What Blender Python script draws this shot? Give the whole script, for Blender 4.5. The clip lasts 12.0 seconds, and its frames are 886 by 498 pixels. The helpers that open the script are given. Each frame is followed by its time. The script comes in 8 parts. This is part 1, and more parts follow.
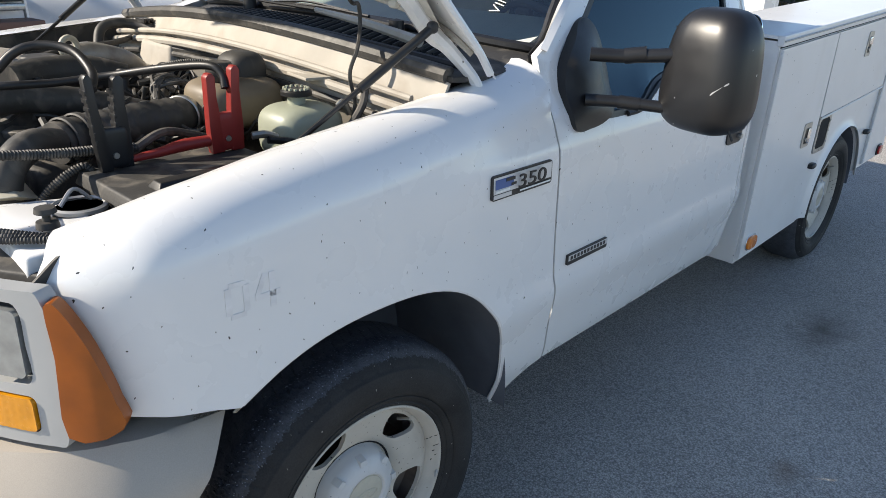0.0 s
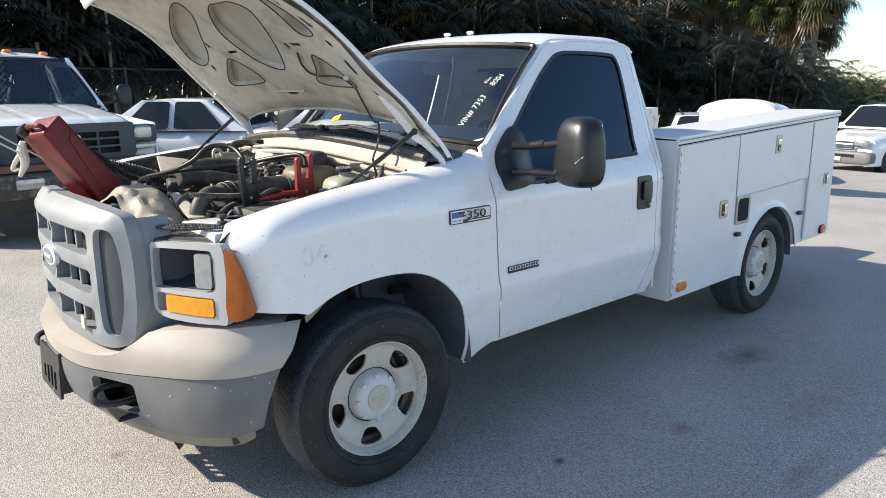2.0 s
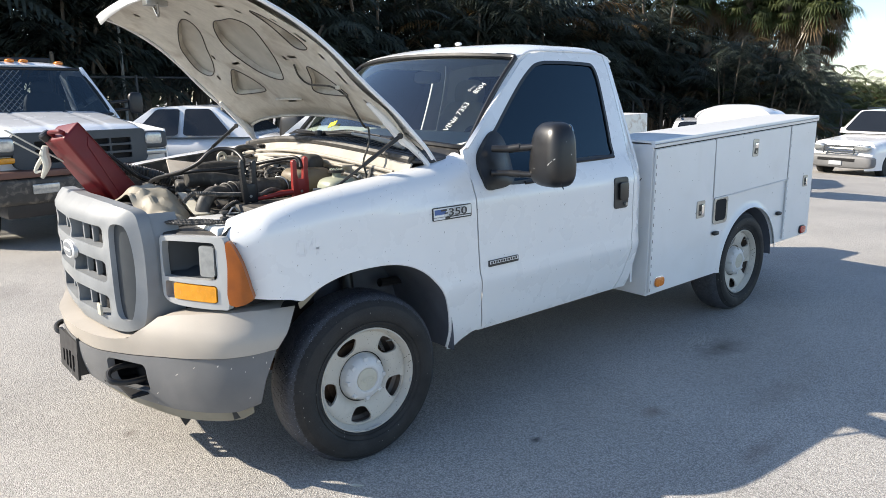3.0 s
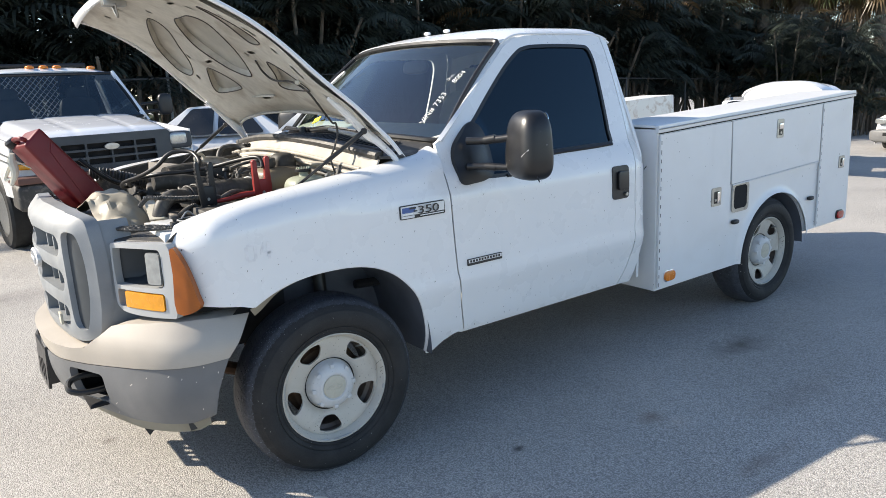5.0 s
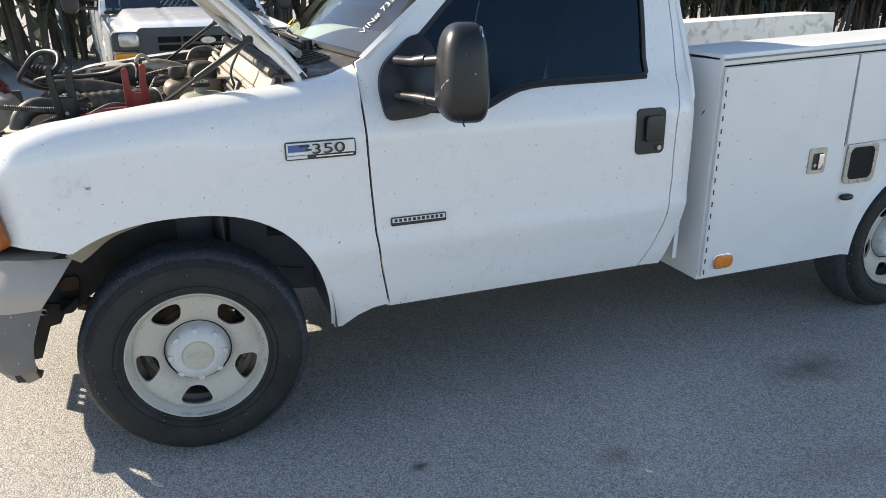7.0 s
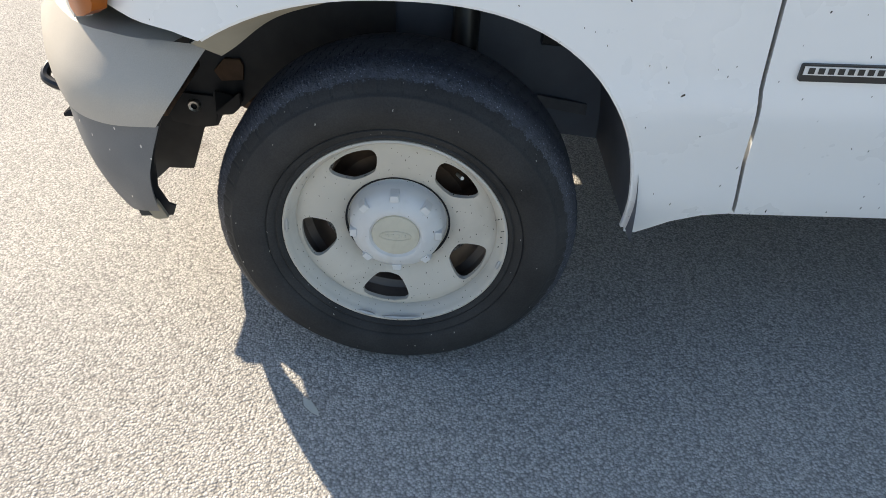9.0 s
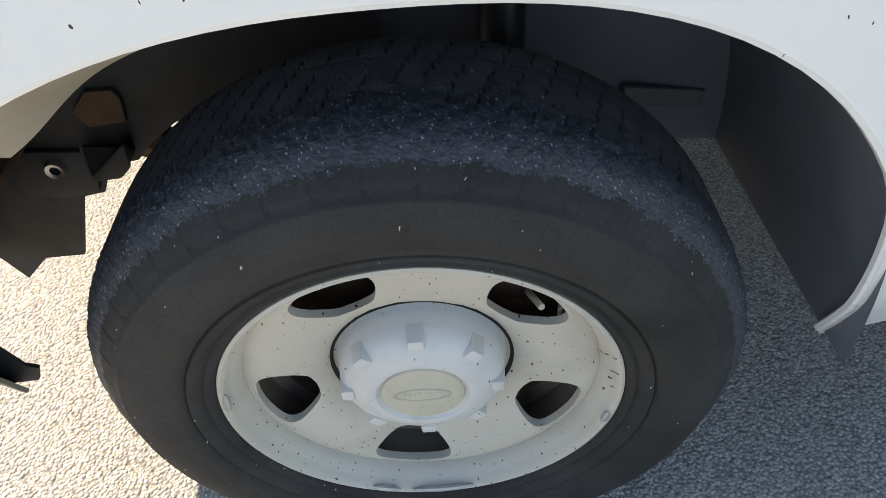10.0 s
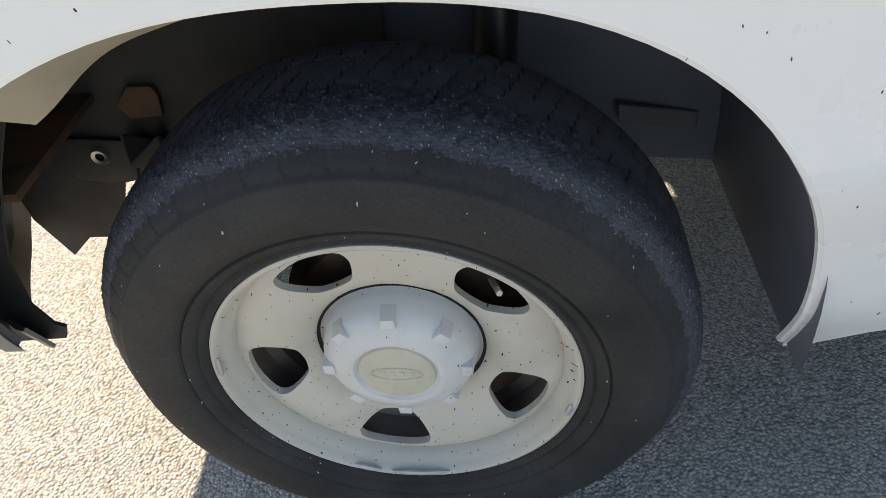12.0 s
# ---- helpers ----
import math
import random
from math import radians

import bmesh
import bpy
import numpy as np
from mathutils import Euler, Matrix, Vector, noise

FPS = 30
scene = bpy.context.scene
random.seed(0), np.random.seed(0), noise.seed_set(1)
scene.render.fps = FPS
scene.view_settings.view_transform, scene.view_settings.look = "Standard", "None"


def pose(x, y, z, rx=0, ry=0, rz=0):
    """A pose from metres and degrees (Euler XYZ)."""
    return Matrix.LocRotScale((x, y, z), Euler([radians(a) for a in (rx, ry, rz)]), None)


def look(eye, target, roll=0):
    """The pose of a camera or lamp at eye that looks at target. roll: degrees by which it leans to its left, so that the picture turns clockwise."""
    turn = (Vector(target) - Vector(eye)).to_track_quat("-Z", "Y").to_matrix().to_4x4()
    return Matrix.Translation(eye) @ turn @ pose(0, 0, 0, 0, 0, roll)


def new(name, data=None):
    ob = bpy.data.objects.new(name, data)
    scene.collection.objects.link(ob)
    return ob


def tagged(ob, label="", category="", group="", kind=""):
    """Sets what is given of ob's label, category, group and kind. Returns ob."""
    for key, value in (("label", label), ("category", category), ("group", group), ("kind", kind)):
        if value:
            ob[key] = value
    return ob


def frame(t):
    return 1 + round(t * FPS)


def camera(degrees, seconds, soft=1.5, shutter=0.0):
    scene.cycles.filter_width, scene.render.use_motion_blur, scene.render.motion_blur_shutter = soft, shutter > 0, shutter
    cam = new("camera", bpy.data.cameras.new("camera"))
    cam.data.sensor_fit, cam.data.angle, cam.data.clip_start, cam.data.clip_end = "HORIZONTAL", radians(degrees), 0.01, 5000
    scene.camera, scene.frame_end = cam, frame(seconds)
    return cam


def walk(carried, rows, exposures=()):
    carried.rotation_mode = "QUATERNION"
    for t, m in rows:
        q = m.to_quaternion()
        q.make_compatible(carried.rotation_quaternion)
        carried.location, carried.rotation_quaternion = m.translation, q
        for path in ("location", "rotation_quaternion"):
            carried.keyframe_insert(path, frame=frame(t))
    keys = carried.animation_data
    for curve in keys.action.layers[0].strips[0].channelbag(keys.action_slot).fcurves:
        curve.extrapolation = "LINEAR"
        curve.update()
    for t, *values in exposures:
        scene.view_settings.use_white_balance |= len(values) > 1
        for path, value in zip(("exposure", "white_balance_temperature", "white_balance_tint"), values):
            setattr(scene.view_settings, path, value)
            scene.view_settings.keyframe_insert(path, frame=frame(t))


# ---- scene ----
cam = camera(64.3, 12.0, 0.7)
PATH = [
    (0, (-0.894, -1.041, 1.637), (0.466, 0.197, 0.85), 2.3),
    (0.5, (-1.104, -1.358, 1.642), (0.226, -0.017, 0.984), 0.6),
    (1, (-1.302, -1.696, 1.662), (-0.02, -0.293, 1.04), -1.5),
    (1.5, (-1.421, -2.03, 1.648), (-0.17, -0.555, 1.14), 0.3),
    (2, (-1.615, -2.23, 1.652), (-0.32, -0.772, 1.205), -0.3),
    (2.5, (-1.722, -2.399, 1.672), (-0.436, -0.933, 1.228), -0.8),
    (3, (-1.714, -2.517, 1.66), (-0.436, -1.041, 1.23), -0.5),
    (3.2, (-1.714, -2.529, 1.666), (-0.426, -1.062, 1.234), -0.4),
    (4.8, (-1.407, -2.562, 1.641), (-0.204, -1.027, 1.198), -3.2),
    (5, (-1.286, -2.627, 1.655), (-0.141, -1.051, 1.2), -2.8),
    (5.5, (-0.982, -2.622, 1.615), (0.104, -1.019, 1.114), -3.3),
    (6, (-0.647, -2.541, 1.621), (0.393, -0.909, 1.117), -1.9),
    (6.5, (-0.248, -2.546, 1.613), (0.609, -0.812, 1.105), -0.9),
    (7, (0.043, -2.442, 1.61), (0.698, -0.679, 0.928), -0.6),
    (7.5, (0.205, -2.179, 1.45), (0.528, -0.347, 0.715), -1.8),
    (7.7, (0.226, -2.059, 1.412), (0.407, -0.222, 0.642), -3.0),
    (9.3, (0.063, -1.034, 1.287), (0.09, 0.444, -0.06), 2.5),
    (9.5, (0.06, -0.895, 1.237), (0.064, 0.539, -0.157), 0.3),
    (10, (0.028, -0.483, 1.142), (0.058, 0.895, -0.292), -4.3),
    (10.5, (0.018, -0.325, 1.072), (0.029, 1.091, -0.34), -2.9),
    (11, (0.01, -0.302, 1.049), (0.011, 1.114, -0.363), -1.0),
    (11.5, (0.024, -0.339, 1.062), (-0.034, 1.069, -0.357), -1.8),
    (12, (0.135, -0.573, 1.15), (-0.01, 0.879, -0.218), -5.5),
]
EXPOSURES = [(0.0, 0.47, 7050, 10), (2.0, 0.75, 6950, 10), (6.0, 0.82, 7100, 10), (7.5, 0.84, 7600, 10), (9.5, 0.98, 7500, 10), (10.3, 1.50, 8800, 12), (11.0, 1.76, 8900, 12), (11.5, 1.78, 8900, 12), (12.0, 1.17, 8600, 12)]

walk(cam, [(t, look(eye, target, roll)) for t, eye, target, roll in PATH], EXPOSURES)

# ---- light: a low clear sun from beyond the truck, and the sky ----
SUN_TO = Vector((-1.17, 1.07, 1.0)).normalized()
world = bpy.data.worlds.new("sky")
scene.world = world
world.use_nodes = True
wn = world.node_tree
sky = wn.nodes.new("ShaderNodeTexSky")
sky.sky_type, sky.sun_disc = "NISHITA", False
sky.sun_elevation = math.asin(SUN_TO.z)
sky.sun_rotation = math.atan2(SUN_TO.x, SUN_TO.y)
sky.altitude = 600
sky.air_density, sky.dust_density, sky.ozone_density = 0.9, 0.6, 2.5
wn.nodes["Background"].inputs[1].default_value = 0.15
wn.links.new(sky.outputs[0], wn.nodes["Background"].inputs[0])
sun = new("sun", bpy.data.lights.new("sun", "SUN"))
sun.data.energy, sun.data.angle, sun.data.color = 5.0, radians(0.53), (1.0, 0.94, 0.85)
sun.matrix_world = look(SUN_TO * 60, (0, 0, 0))


# ---- materials ----
def shade(name, color, rough=0.5, metal=0.0, var=0.12, scale=6.0, grain=0.0, grain_scale=300.0, bump=0.0, bump_scale=200.0,
          coat=0.0, specks=0.0, speck_color=(0.02, 0.017, 0.014), speck_scale=38.0, speck_size=0.10, streak=0.42, dirt=0.0, dirt_color=(0.2, 0.17, 0.13), rvar=0.1, dirt_scale=3.0, random_tone=0.0):
    """A surface with large and fine variation of tone, optional dirt, small dark specks and relief."""
    m = bpy.data.materials.new(name)
    m.use_nodes = True
    nt = m.node_tree
    bs = nt.nodes["Principled BSDF"]
    co = nt.nodes.new("ShaderNodeTexCoord")

    def noise_at(s, detail=5.0, dist=0.0):
        n = nt.nodes.new("ShaderNodeTexNoise")
        n.inputs["Scale"].default_value, n.inputs["Detail"].default_value, n.inputs["Distortion"].default_value = s, detail, dist
        nt.links.new(co.outputs["Object"], n.inputs["Vector"])
        return n.outputs["Fac"]

    def ramp(src, a, b):
        r = nt.nodes.new("ShaderNodeMapRange")
        r.inputs["From Min"].default_value, r.inputs["From Max"].default_value = a, b
        nt.links.new(src, r.inputs["Value"])
        return r.outputs["Result"]

    def mix(fac, a, b, kind="MIX"):
        x = nt.nodes.new("ShaderNodeMix")
        x.data_type, x.blend_type = "RGBA", kind
        for sock, v in ((x.inputs[0], fac), (x.inputs[6], a), (x.inputs[7], b)):
            if isinstance(v, (int, float)):
                sock.default_value = v
            elif isinstance(v, tuple):
                sock.default_value = (*v, 1) if len(v) == 3 else v
            else:
                nt.links.new(v, sock)
        return x.outputs[2]

    c = tuple(color)
    dark = tuple(v * (1 - var) for v in c)
    lite = tuple(min(1.0, v * (1 + var)) for v in c)
    out = mix(ramp(noise_at(scale), 0.3, 0.7), dark, lite)
    if random_tone:
        oi = nt.nodes.new("ShaderNodeObjectInfo")
        out = mix(ramp(oi.outputs["Random"], -0.2, 1.2), mix(1.0, out, (1 - random_tone,) * 3, "MULTIPLY"), out)
    if grain:
        out = mix(ramp(noise_at(grain_scale, 2.0), 0.25, 0.75), mix(1.0, out, (1 - grain,) * 3, "MULTIPLY"), out)
    if dirt:
        f = ramp(noise_at(dirt_scale, 8.0, 0.6), 0.52, 0.75)
        k = nt.nodes.new("ShaderNodeMath")
        k.operation, k.inputs[1].default_value = "MULTIPLY", dirt
        nt.links.new(f, k.inputs[0])
        out = mix(k.outputs[0], out, tuple(dirt_color))
    if specks:
        sx, fl = nt.nodes.new("ShaderNodeSeparateXYZ"), nt.nodes.new("ShaderNodeCombineXYZ")
        nt.links.new(co.outputs["Object"], sx.inputs[0])
        for axis, other, k0 in (("X", "X", 0.31), ("Z", "Y", 0.85)):
            ma = nt.nodes.new("ShaderNodeMath")
            ma.operation, ma.inputs[1].default_value = "MULTIPLY_ADD", k0
            nt.links.new(sx.outputs["Y"], ma.inputs[0]), nt.links.new(sx.outputs[axis], ma.inputs[2])
            nt.links.new(ma.outputs[0], fl.inputs[other])
        warp = nt.nodes.new("ShaderNodeTexNoise")
        warp.inputs["Scale"].default_value = speck_scale * 0.45
        nt.links.new(fl.outputs[0], warp.inputs["Vector"])
        wm = nt.nodes.new("ShaderNodeVectorMath")
        wm.operation = "MULTIPLY_ADD"
        wm.inputs[1].default_value = (1.6 / speck_scale,) * 3
        nt.links.new(warp.outputs["Color"], wm.inputs[0]), nt.links.new(fl.outputs[0], wm.inputs[2])
        mp = nt.nodes.new("ShaderNodeMapping")
        mp.inputs["Rotation"].default_value = (0, 0, 0.75)
        mp.inputs["Scale"].default_value = (1.0, streak, 1.0)
        nt.links.new(wm.outputs[0], mp.inputs["Vector"])
        v = nt.nodes.new("ShaderNodeTexVoronoi")
        v.voronoi_dimensions = "2D"
        v.inputs["Scale"].default_value = speck_scale
        nt.links.new(mp.outputs[0], v.inputs["Vector"])
        sp = nt.nodes.new("ShaderNodeSeparateColor")
        nt.links.new(v.outputs["Color"], sp.inputs[0])
        size = nt.nodes.new("ShaderNodeMapRange")
        size.inputs["To Min"].default_value, size.inputs["To Max"].default_value = speck_size * 0.45, speck_size * 1.25
        nt.links.new(sp.outputs[1], size.inputs["Value"])
        near = nt.nodes.new("ShaderNodeMath")
        near.operation = "LESS_THAN"
        nt.links.new(v.outputs["Distance"], near.inputs[0]), nt.links.new(size.outputs[0], near.inputs[1])
        pick = ramp(sp.outputs[0], 1 - specks, 1 - specks + 0.01)
        k = nt.nodes.new("ShaderNodeMath")
        k.operation, k.use_clamp = "MULTIPLY", True
        nt.links.new(near.outputs[0], k.inputs[0]), nt.links.new(pick, k.inputs[1])
        out = mix(k.outputs[0], out, tuple(speck_color))
    nt.links.new(out, bs.inputs["Base Color"])
    rr = nt.nodes.new("ShaderNodeMapRange")
    rr.inputs["To Min"].default_value, rr.inputs["To Max"].default_value = max(0.02, rough - rvar), min(1.0, rough + rvar)
    nt.links.new(noise_at(scale * 3), rr.inputs["Value"])
    nt.links.new(rr.outputs[0], bs.inputs["Roughness"])
    bs.inputs["Metallic"].default_value = metal
    bs.inputs["Coat Weight"].default_value, bs.inputs["Coat Roughness"].default_value = coat, 0.08
    if bump:
        b = nt.nodes.new("ShaderNodeBump")
        b.inputs["Strength"].default_value, b.inputs["Distance"].default_value = min(1.0, bump), 0.002
        nt.links.new(noise_at(bump_scale, 4.0), b.inputs["Height"])
        nt.links.new(b.outputs[0], bs.inputs["Normal"])
    return m


def glass(name, tint, gloss=1.0, rough=0.01, ior=1.8):
    """A thin tinted pane: clear with the tint, and mirror-like by Fresnel."""
    m = bpy.data.materials.new(name)
    m.use_nodes = True
    nt = m.node_tree
    nt.nodes.remove(nt.nodes["Principled BSDF"])
    t, g, f, x = (nt.nodes.new("ShaderNode" + k) for k in ("BsdfTransparent", "BsdfGlossy", "Fresnel", "MixShader"))
    t.inputs[0].default_value, g.inputs["Roughness"].default_value, f.inputs[0].default_value = (*tint, 1), rough, ior
    g.inputs[0].default_value = (gloss, gloss, gloss, 1) if isinstance(gloss, float) else (*gloss, 1)
    nt.links.new(f.outputs[0], x.inputs[0]), nt.links.new(t.outputs[0], x.inputs[1]), nt.links.new(g.outputs[0], x.inputs[2])
    nt.links.new(x.outputs[0], nt.nodes["Material Output"].inputs[0])
    return m


def leafy(name, color, trans=0.35, var=0.35):
    m = shade(name, color, 0.42, var=var, scale=1.5, grain=0.3, grain_scale=14, random_tone=0.35)
    nt = m.node_tree
    bs = nt.nodes["Principled BSDF"]
    tr, x = nt.nodes.new("ShaderNodeBsdfTranslucent"), nt.nodes.new("ShaderNodeMixShader")
    src = bs.inputs["Base Color"].links[0].from_socket
    nt.links.new(src, tr.inputs[0])
    x.inputs[0].default_value = trans
    nt.links.new(bs.outputs[0], x.inputs[1]), nt.links.new(tr.outputs[0], x.inputs[2])
    nt.links.new(x.outputs[0], nt.nodes["Material Output"].inputs[0])
    return m


WHITE = shade("white_paint", (0.80, 0.80, 0.79), 0.28, var=0.008, scale=2.2, coat=0.6, specks=0.26, speck_scale=44, speck_size=0.043, dirt=0.012, dirt_color=(0.50, 0.46, 0.40), rvar=0.06)
WHITE_BOX = shade("white_box_paint", (0.78, 0.78, 0.77), 0.38, var=0.03, scale=2.5, coat=0.3, specks=0.08, speck_scale=34, speck_size=0.05, dirt=0.14, dirt_color=(0.52, 0.48, 0.42))
WHITE_RUST = shade("white_rusty_paint", (0.74, 0.73, 0.68), 0.5, var=0.05, scale=3, dirt=0.75, dirt_color=(0.30, 0.17, 0.08), dirt_scale=14)
WHITE_FAR = shade("white_car_paint", (0.80, 0.80, 0.80), 0.25, var=0.03, scale=1.5, coat=0.7, dirt=0.06)
HOOD_IN = shade("hood_underside_paint", (0.62, 0.59, 0.52), 0.6, var=0.10, scale=5, dirt=0.75, dirt_color=(0.26, 0.21, 0.155), dirt_scale=6, grain=0.12, grain_scale=40, bump=0.3, bump_scale=60)
# Darker copy of the hood underside beige, for the recess floors.
RECESS_BEIGE = shade("hood_recess_darker_beige", (0.47, 0.45, 0.40), 0.7, var=0.12, scale=7, dirt=0.5, dirt_color=(0.24, 0.2, 0.15), dirt_scale=6)
SEALANT = shade("sealant_line", (0.06, 0.05, 0.045), 0.7)
BEIGE = shade("dusty_firewall_paint", (0.43, 0.395, 0.34), 0.7, var=0.12, scale=7, dirt=0.5, dirt_color=(0.28, 0.22, 0.16), dirt_scale=8)
BUMPER_TAN = shade("faded_beige_plastic", (0.44, 0.395, 0.34), 0.62, var=0.10, scale=3.5, grain=0.12, grain_scale=500, bump=0.15, bump_scale=700, dirt=0.35, dirt_color=(0.36, 0.33, 0.30), dirt_scale=2.5)
BUMPER_GREY = shade("grey_bumper_plastic", (0.155, 0.157, 0.16), 0.55, var=0.12, scale=4, grain=0.15, grain_scale=500, bump=0.15, bump_scale=700, specks=0.10, speck_color=(0.6, 0.55, 0.5), speck_scale=45, speck_size=0.07, dirt=0.2, dirt_color=(0.34, 0.31, 0.28))
# Olive tan darkened: the shade under the bumper is in this colour.
VALANCE = shade("dirty_shaded_olive_plastic", (0.24, 0.22, 0.17), 0.6, var=0.15, scale=5, dirt=0.4, dirt_color=(0.14, 0.125, 0.10), dirt_scale=4)
GRILLE_GREY = shade("weathered_grey_plastic", (0.235, 0.25, 0.262), 0.55, var=0.14, scale=5, grain=0.12, grain_scale=400, dirt=0.5, dirt_color=(0.36, 0.365, 0.36), dirt_scale=3)
GRILLE_DARK = shade("dark_grille_plastic", (0.036, 0.044, 0.052), 0.5, var=0.15, scale=6)
BEZEL = shade("headlamp_bezel_silver", (0.42, 0.43, 0.43), 0.42, metal=0.15, var=0.07, scale=5, dirt=0.2)
BLACK = shade("black_plastic", (0.014, 0.014, 0.015), 0.42, var=0.15, scale=8, grain=0.1, bump=0.12, bump_scale=900)
BLACK_GLOSS = shade("black_glossy_plastic", (0.014, 0.014, 0.015), 0.36, var=0.1, scale=8, specks=0.05, speck_color=(0.4, 0.4, 0.4), speck_scale=60)
BLACK_DUST = shade("dusty_black_plastic", (0.045, 0.043, 0.040), 0.6, var=0.2, scale=9, dirt=0.85, dirt_color=(0.22, 0.195, 0.16), dirt_scale=14, bump=0.3, bump_scale=120)
# Near-black: shade of gaps and openings in the colour; also real black parts.
VOID = shade("black_and_cavity_shade", (0.010, 0.010, 0.011), 0.9, var=0.2)
LINER_BLACK = shade("wheel_well_liner", (0.115, 0.127, 0.150), 0.7, var=0.2, scale=6, dirt=0.4, dirt_color=(0.105, 0.108, 0.115), dirt_scale=6)
RUBBER = shade("worn_tyre_rubber", (0.036, 0.036, 0.036), 0.66, var=0.28, scale=9, grain=0.34, grain_scale=260, bump=0.25, bump_scale=380, specks=0.12, speck_color=(0.42, 0.40, 0.36), speck_scale=60, speck_size=0.055, dirt=0.3, dirt_color=(0.055, 0.050, 0.044), dirt_scale=6)
# Abraded rubber; its pale blue specks are glints put into the colour.
SCUFF = shade("abraded_shoulder_with_glints", (0.046, 0.052, 0.066), 0.52, var=0.3, scale=60, grain=0.5, grain_scale=260, bump=1.0, bump_scale=260, specks=0.4, speck_color=(0.22, 0.25, 0.31), speck_scale=190, speck_size=0.13, streak=0.5, dirt=0.4, dirt_color=(0.060, 0.068, 0.084), dirt_scale=70)
TREAD = shade("abraded_tread_rubber", (0.068, 0.074, 0.088), 0.5, var=0.30, scale=40, grain=0.45, grain_scale=190, bump=0.6, bump_scale=230, specks=0.08, speck_color=(0.28, 0.28, 0.29), speck_scale=110, dirt=0.4, dirt_color=(0.11, 0.11, 0.12), dirt_scale=60)
RIM = shade("worn_white_steel", (0.535, 0.50, 0.435), 0.45, var=0.05, scale=7, specks=0.42, speck_scale=100, speck_size=0.075, dirt=0.5, dirt_color=(0.36, 0.33, 0.28), dirt_scale=9)
RIM_EDGE = shade("scuffed_grey_steel", (0.42, 0.42, 0.41), 0.42, metal=0.3, var=0.15, scale=18, dirt=0.6, dirt_color=(0.15, 0.14, 0.13), dirt_scale=14)
BARREL = shade("rust_stained_barrel", (0.13, 0.10, 0.08), 0.45, var=0.3, scale=9, dirt=0.8, dirt_color=(0.03, 0.022, 0.018), dirt_scale=14)
CAP = shade("painted_hub_cap", (0.60, 0.60, 0.59), 0.36, var=0.05, scale=9, specks=0.2, speck_scale=95, speck_size=0.075, dirt=0.35, dirt_color=(0.44, 0.42, 0.36), dirt_scale=16)
CAP_TAN = shade("yellowed_cap_centre", (0.52, 0.49, 0.40), 0.5, var=0.08, scale=20, dirt=0.4, dirt_color=(0.40, 0.36, 0.28), dirt_scale=30)
RUST = shade("rusty_steel", (0.10, 0.055, 0.03), 0.8, var=0.4, scale=18, dirt=0.6, dirt_color=(0.02, 0.016, 0.014), dirt_scale=12, bump=0.4, bump_scale=90)
STAY = shade("dirty_black_steel", (0.030, 0.030, 0.031), 0.7, var=0.4, scale=9, dirt=0.35, dirt_color=(0.055, 0.045, 0.038), dirt_scale=8)
STEEL_GREY = shade("dusty_grey_steel", (0.13, 0.13, 0.135), 0.6, var=0.2, scale=14)
STEEL = shade("dull_steel", (0.42, 0.42, 0.40), 0.38, metal=0.9, var=0.15, scale=25)
CHROME = shade("chrome", (0.80, 0.80, 0.80), 0.12, metal=1.0, var=0.04, scale=12)
BADGE_FACE = shade("satin_badge_silver", (0.66, 0.67, 0.68), 0.42, metal=0.4, var=0.05, scale=20)
RUBBER.node_tree.nodes["Principled BSDF"].inputs["Specular IOR Level"].default_value = 0.22
DARKSTEEL = shade("black_painted_steel", (0.02, 0.02, 0.02), 0.4, var=0.2, scale=15)
AMBER = shade("amber_lens", (0.33, 0.080, 0.004), 0.35, var=0.15, scale=16, coat=0.08, specks=0.05, speck_scale=40)
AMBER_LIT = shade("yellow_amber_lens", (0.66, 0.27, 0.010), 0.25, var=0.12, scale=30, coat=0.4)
ORANGE = shade("orange_marker_lens", (0.75, 0.22, 0.02), 0.25, var=0.1, scale=30, coat=0.4)
RED_LENS = shade("red_lens", (0.45, 0.02, 0.015), 0.22, var=0.1, scale=30, coat=0.4)
LENS = shade("clear_lamp_lens", (0.36, 0.38, 0.38), 0.18, metal=0.5, var=0.15, scale=40, coat=0.8)
RED_CAN = shade("red_fuel_can_plastic", (0.15, 0.004, 0.007), 0.45, var=0.10, scale=7, grain=0.06, specks=0.02, speck_color=(0.5, 0.4, 0.35), dirt=0.06, dirt_color=(0.20, 0.06, 0.05))
RED_CLAMP = shade("red_clamp_plastic", (0.26, 0.020, 0.016), 0.45, var=0.1, scale=20)
CLOUDY = shade("cloudy_reservoir_plastic", (0.34, 0.36, 0.28), 0.4, var=0.1, scale=10, dirt=0.3, dirt_color=(0.28, 0.27, 0.18))
TANK_TAN = shade("brown_degas_bottle", (0.19, 0.155, 0.11), 0.45, var=0.2, scale=8, dirt=0.4, dirt_color=(0.10, 0.08, 0.06))
CLOTH = shade("crumpled_tan_plastic_sheet", (0.30, 0.27, 0.21), 0.55, var=0.12, scale=9, dirt=0.3, dirt_color=(0.26, 0.21, 0.15), dirt_scale=7)
RAG = shade("off_white_rag", (0.60, 0.58, 0.50), 0.9, var=0.1, scale=18)
HOSE = shade("dusty_rubber_hose", (0.050, 0.048, 0.045), 0.55, var=0.25, scale=16, dirt=0.75, dirt_color=(0.19, 0.17, 0.145), dirt_scale=18, bump=0.2, bump_scale=150)
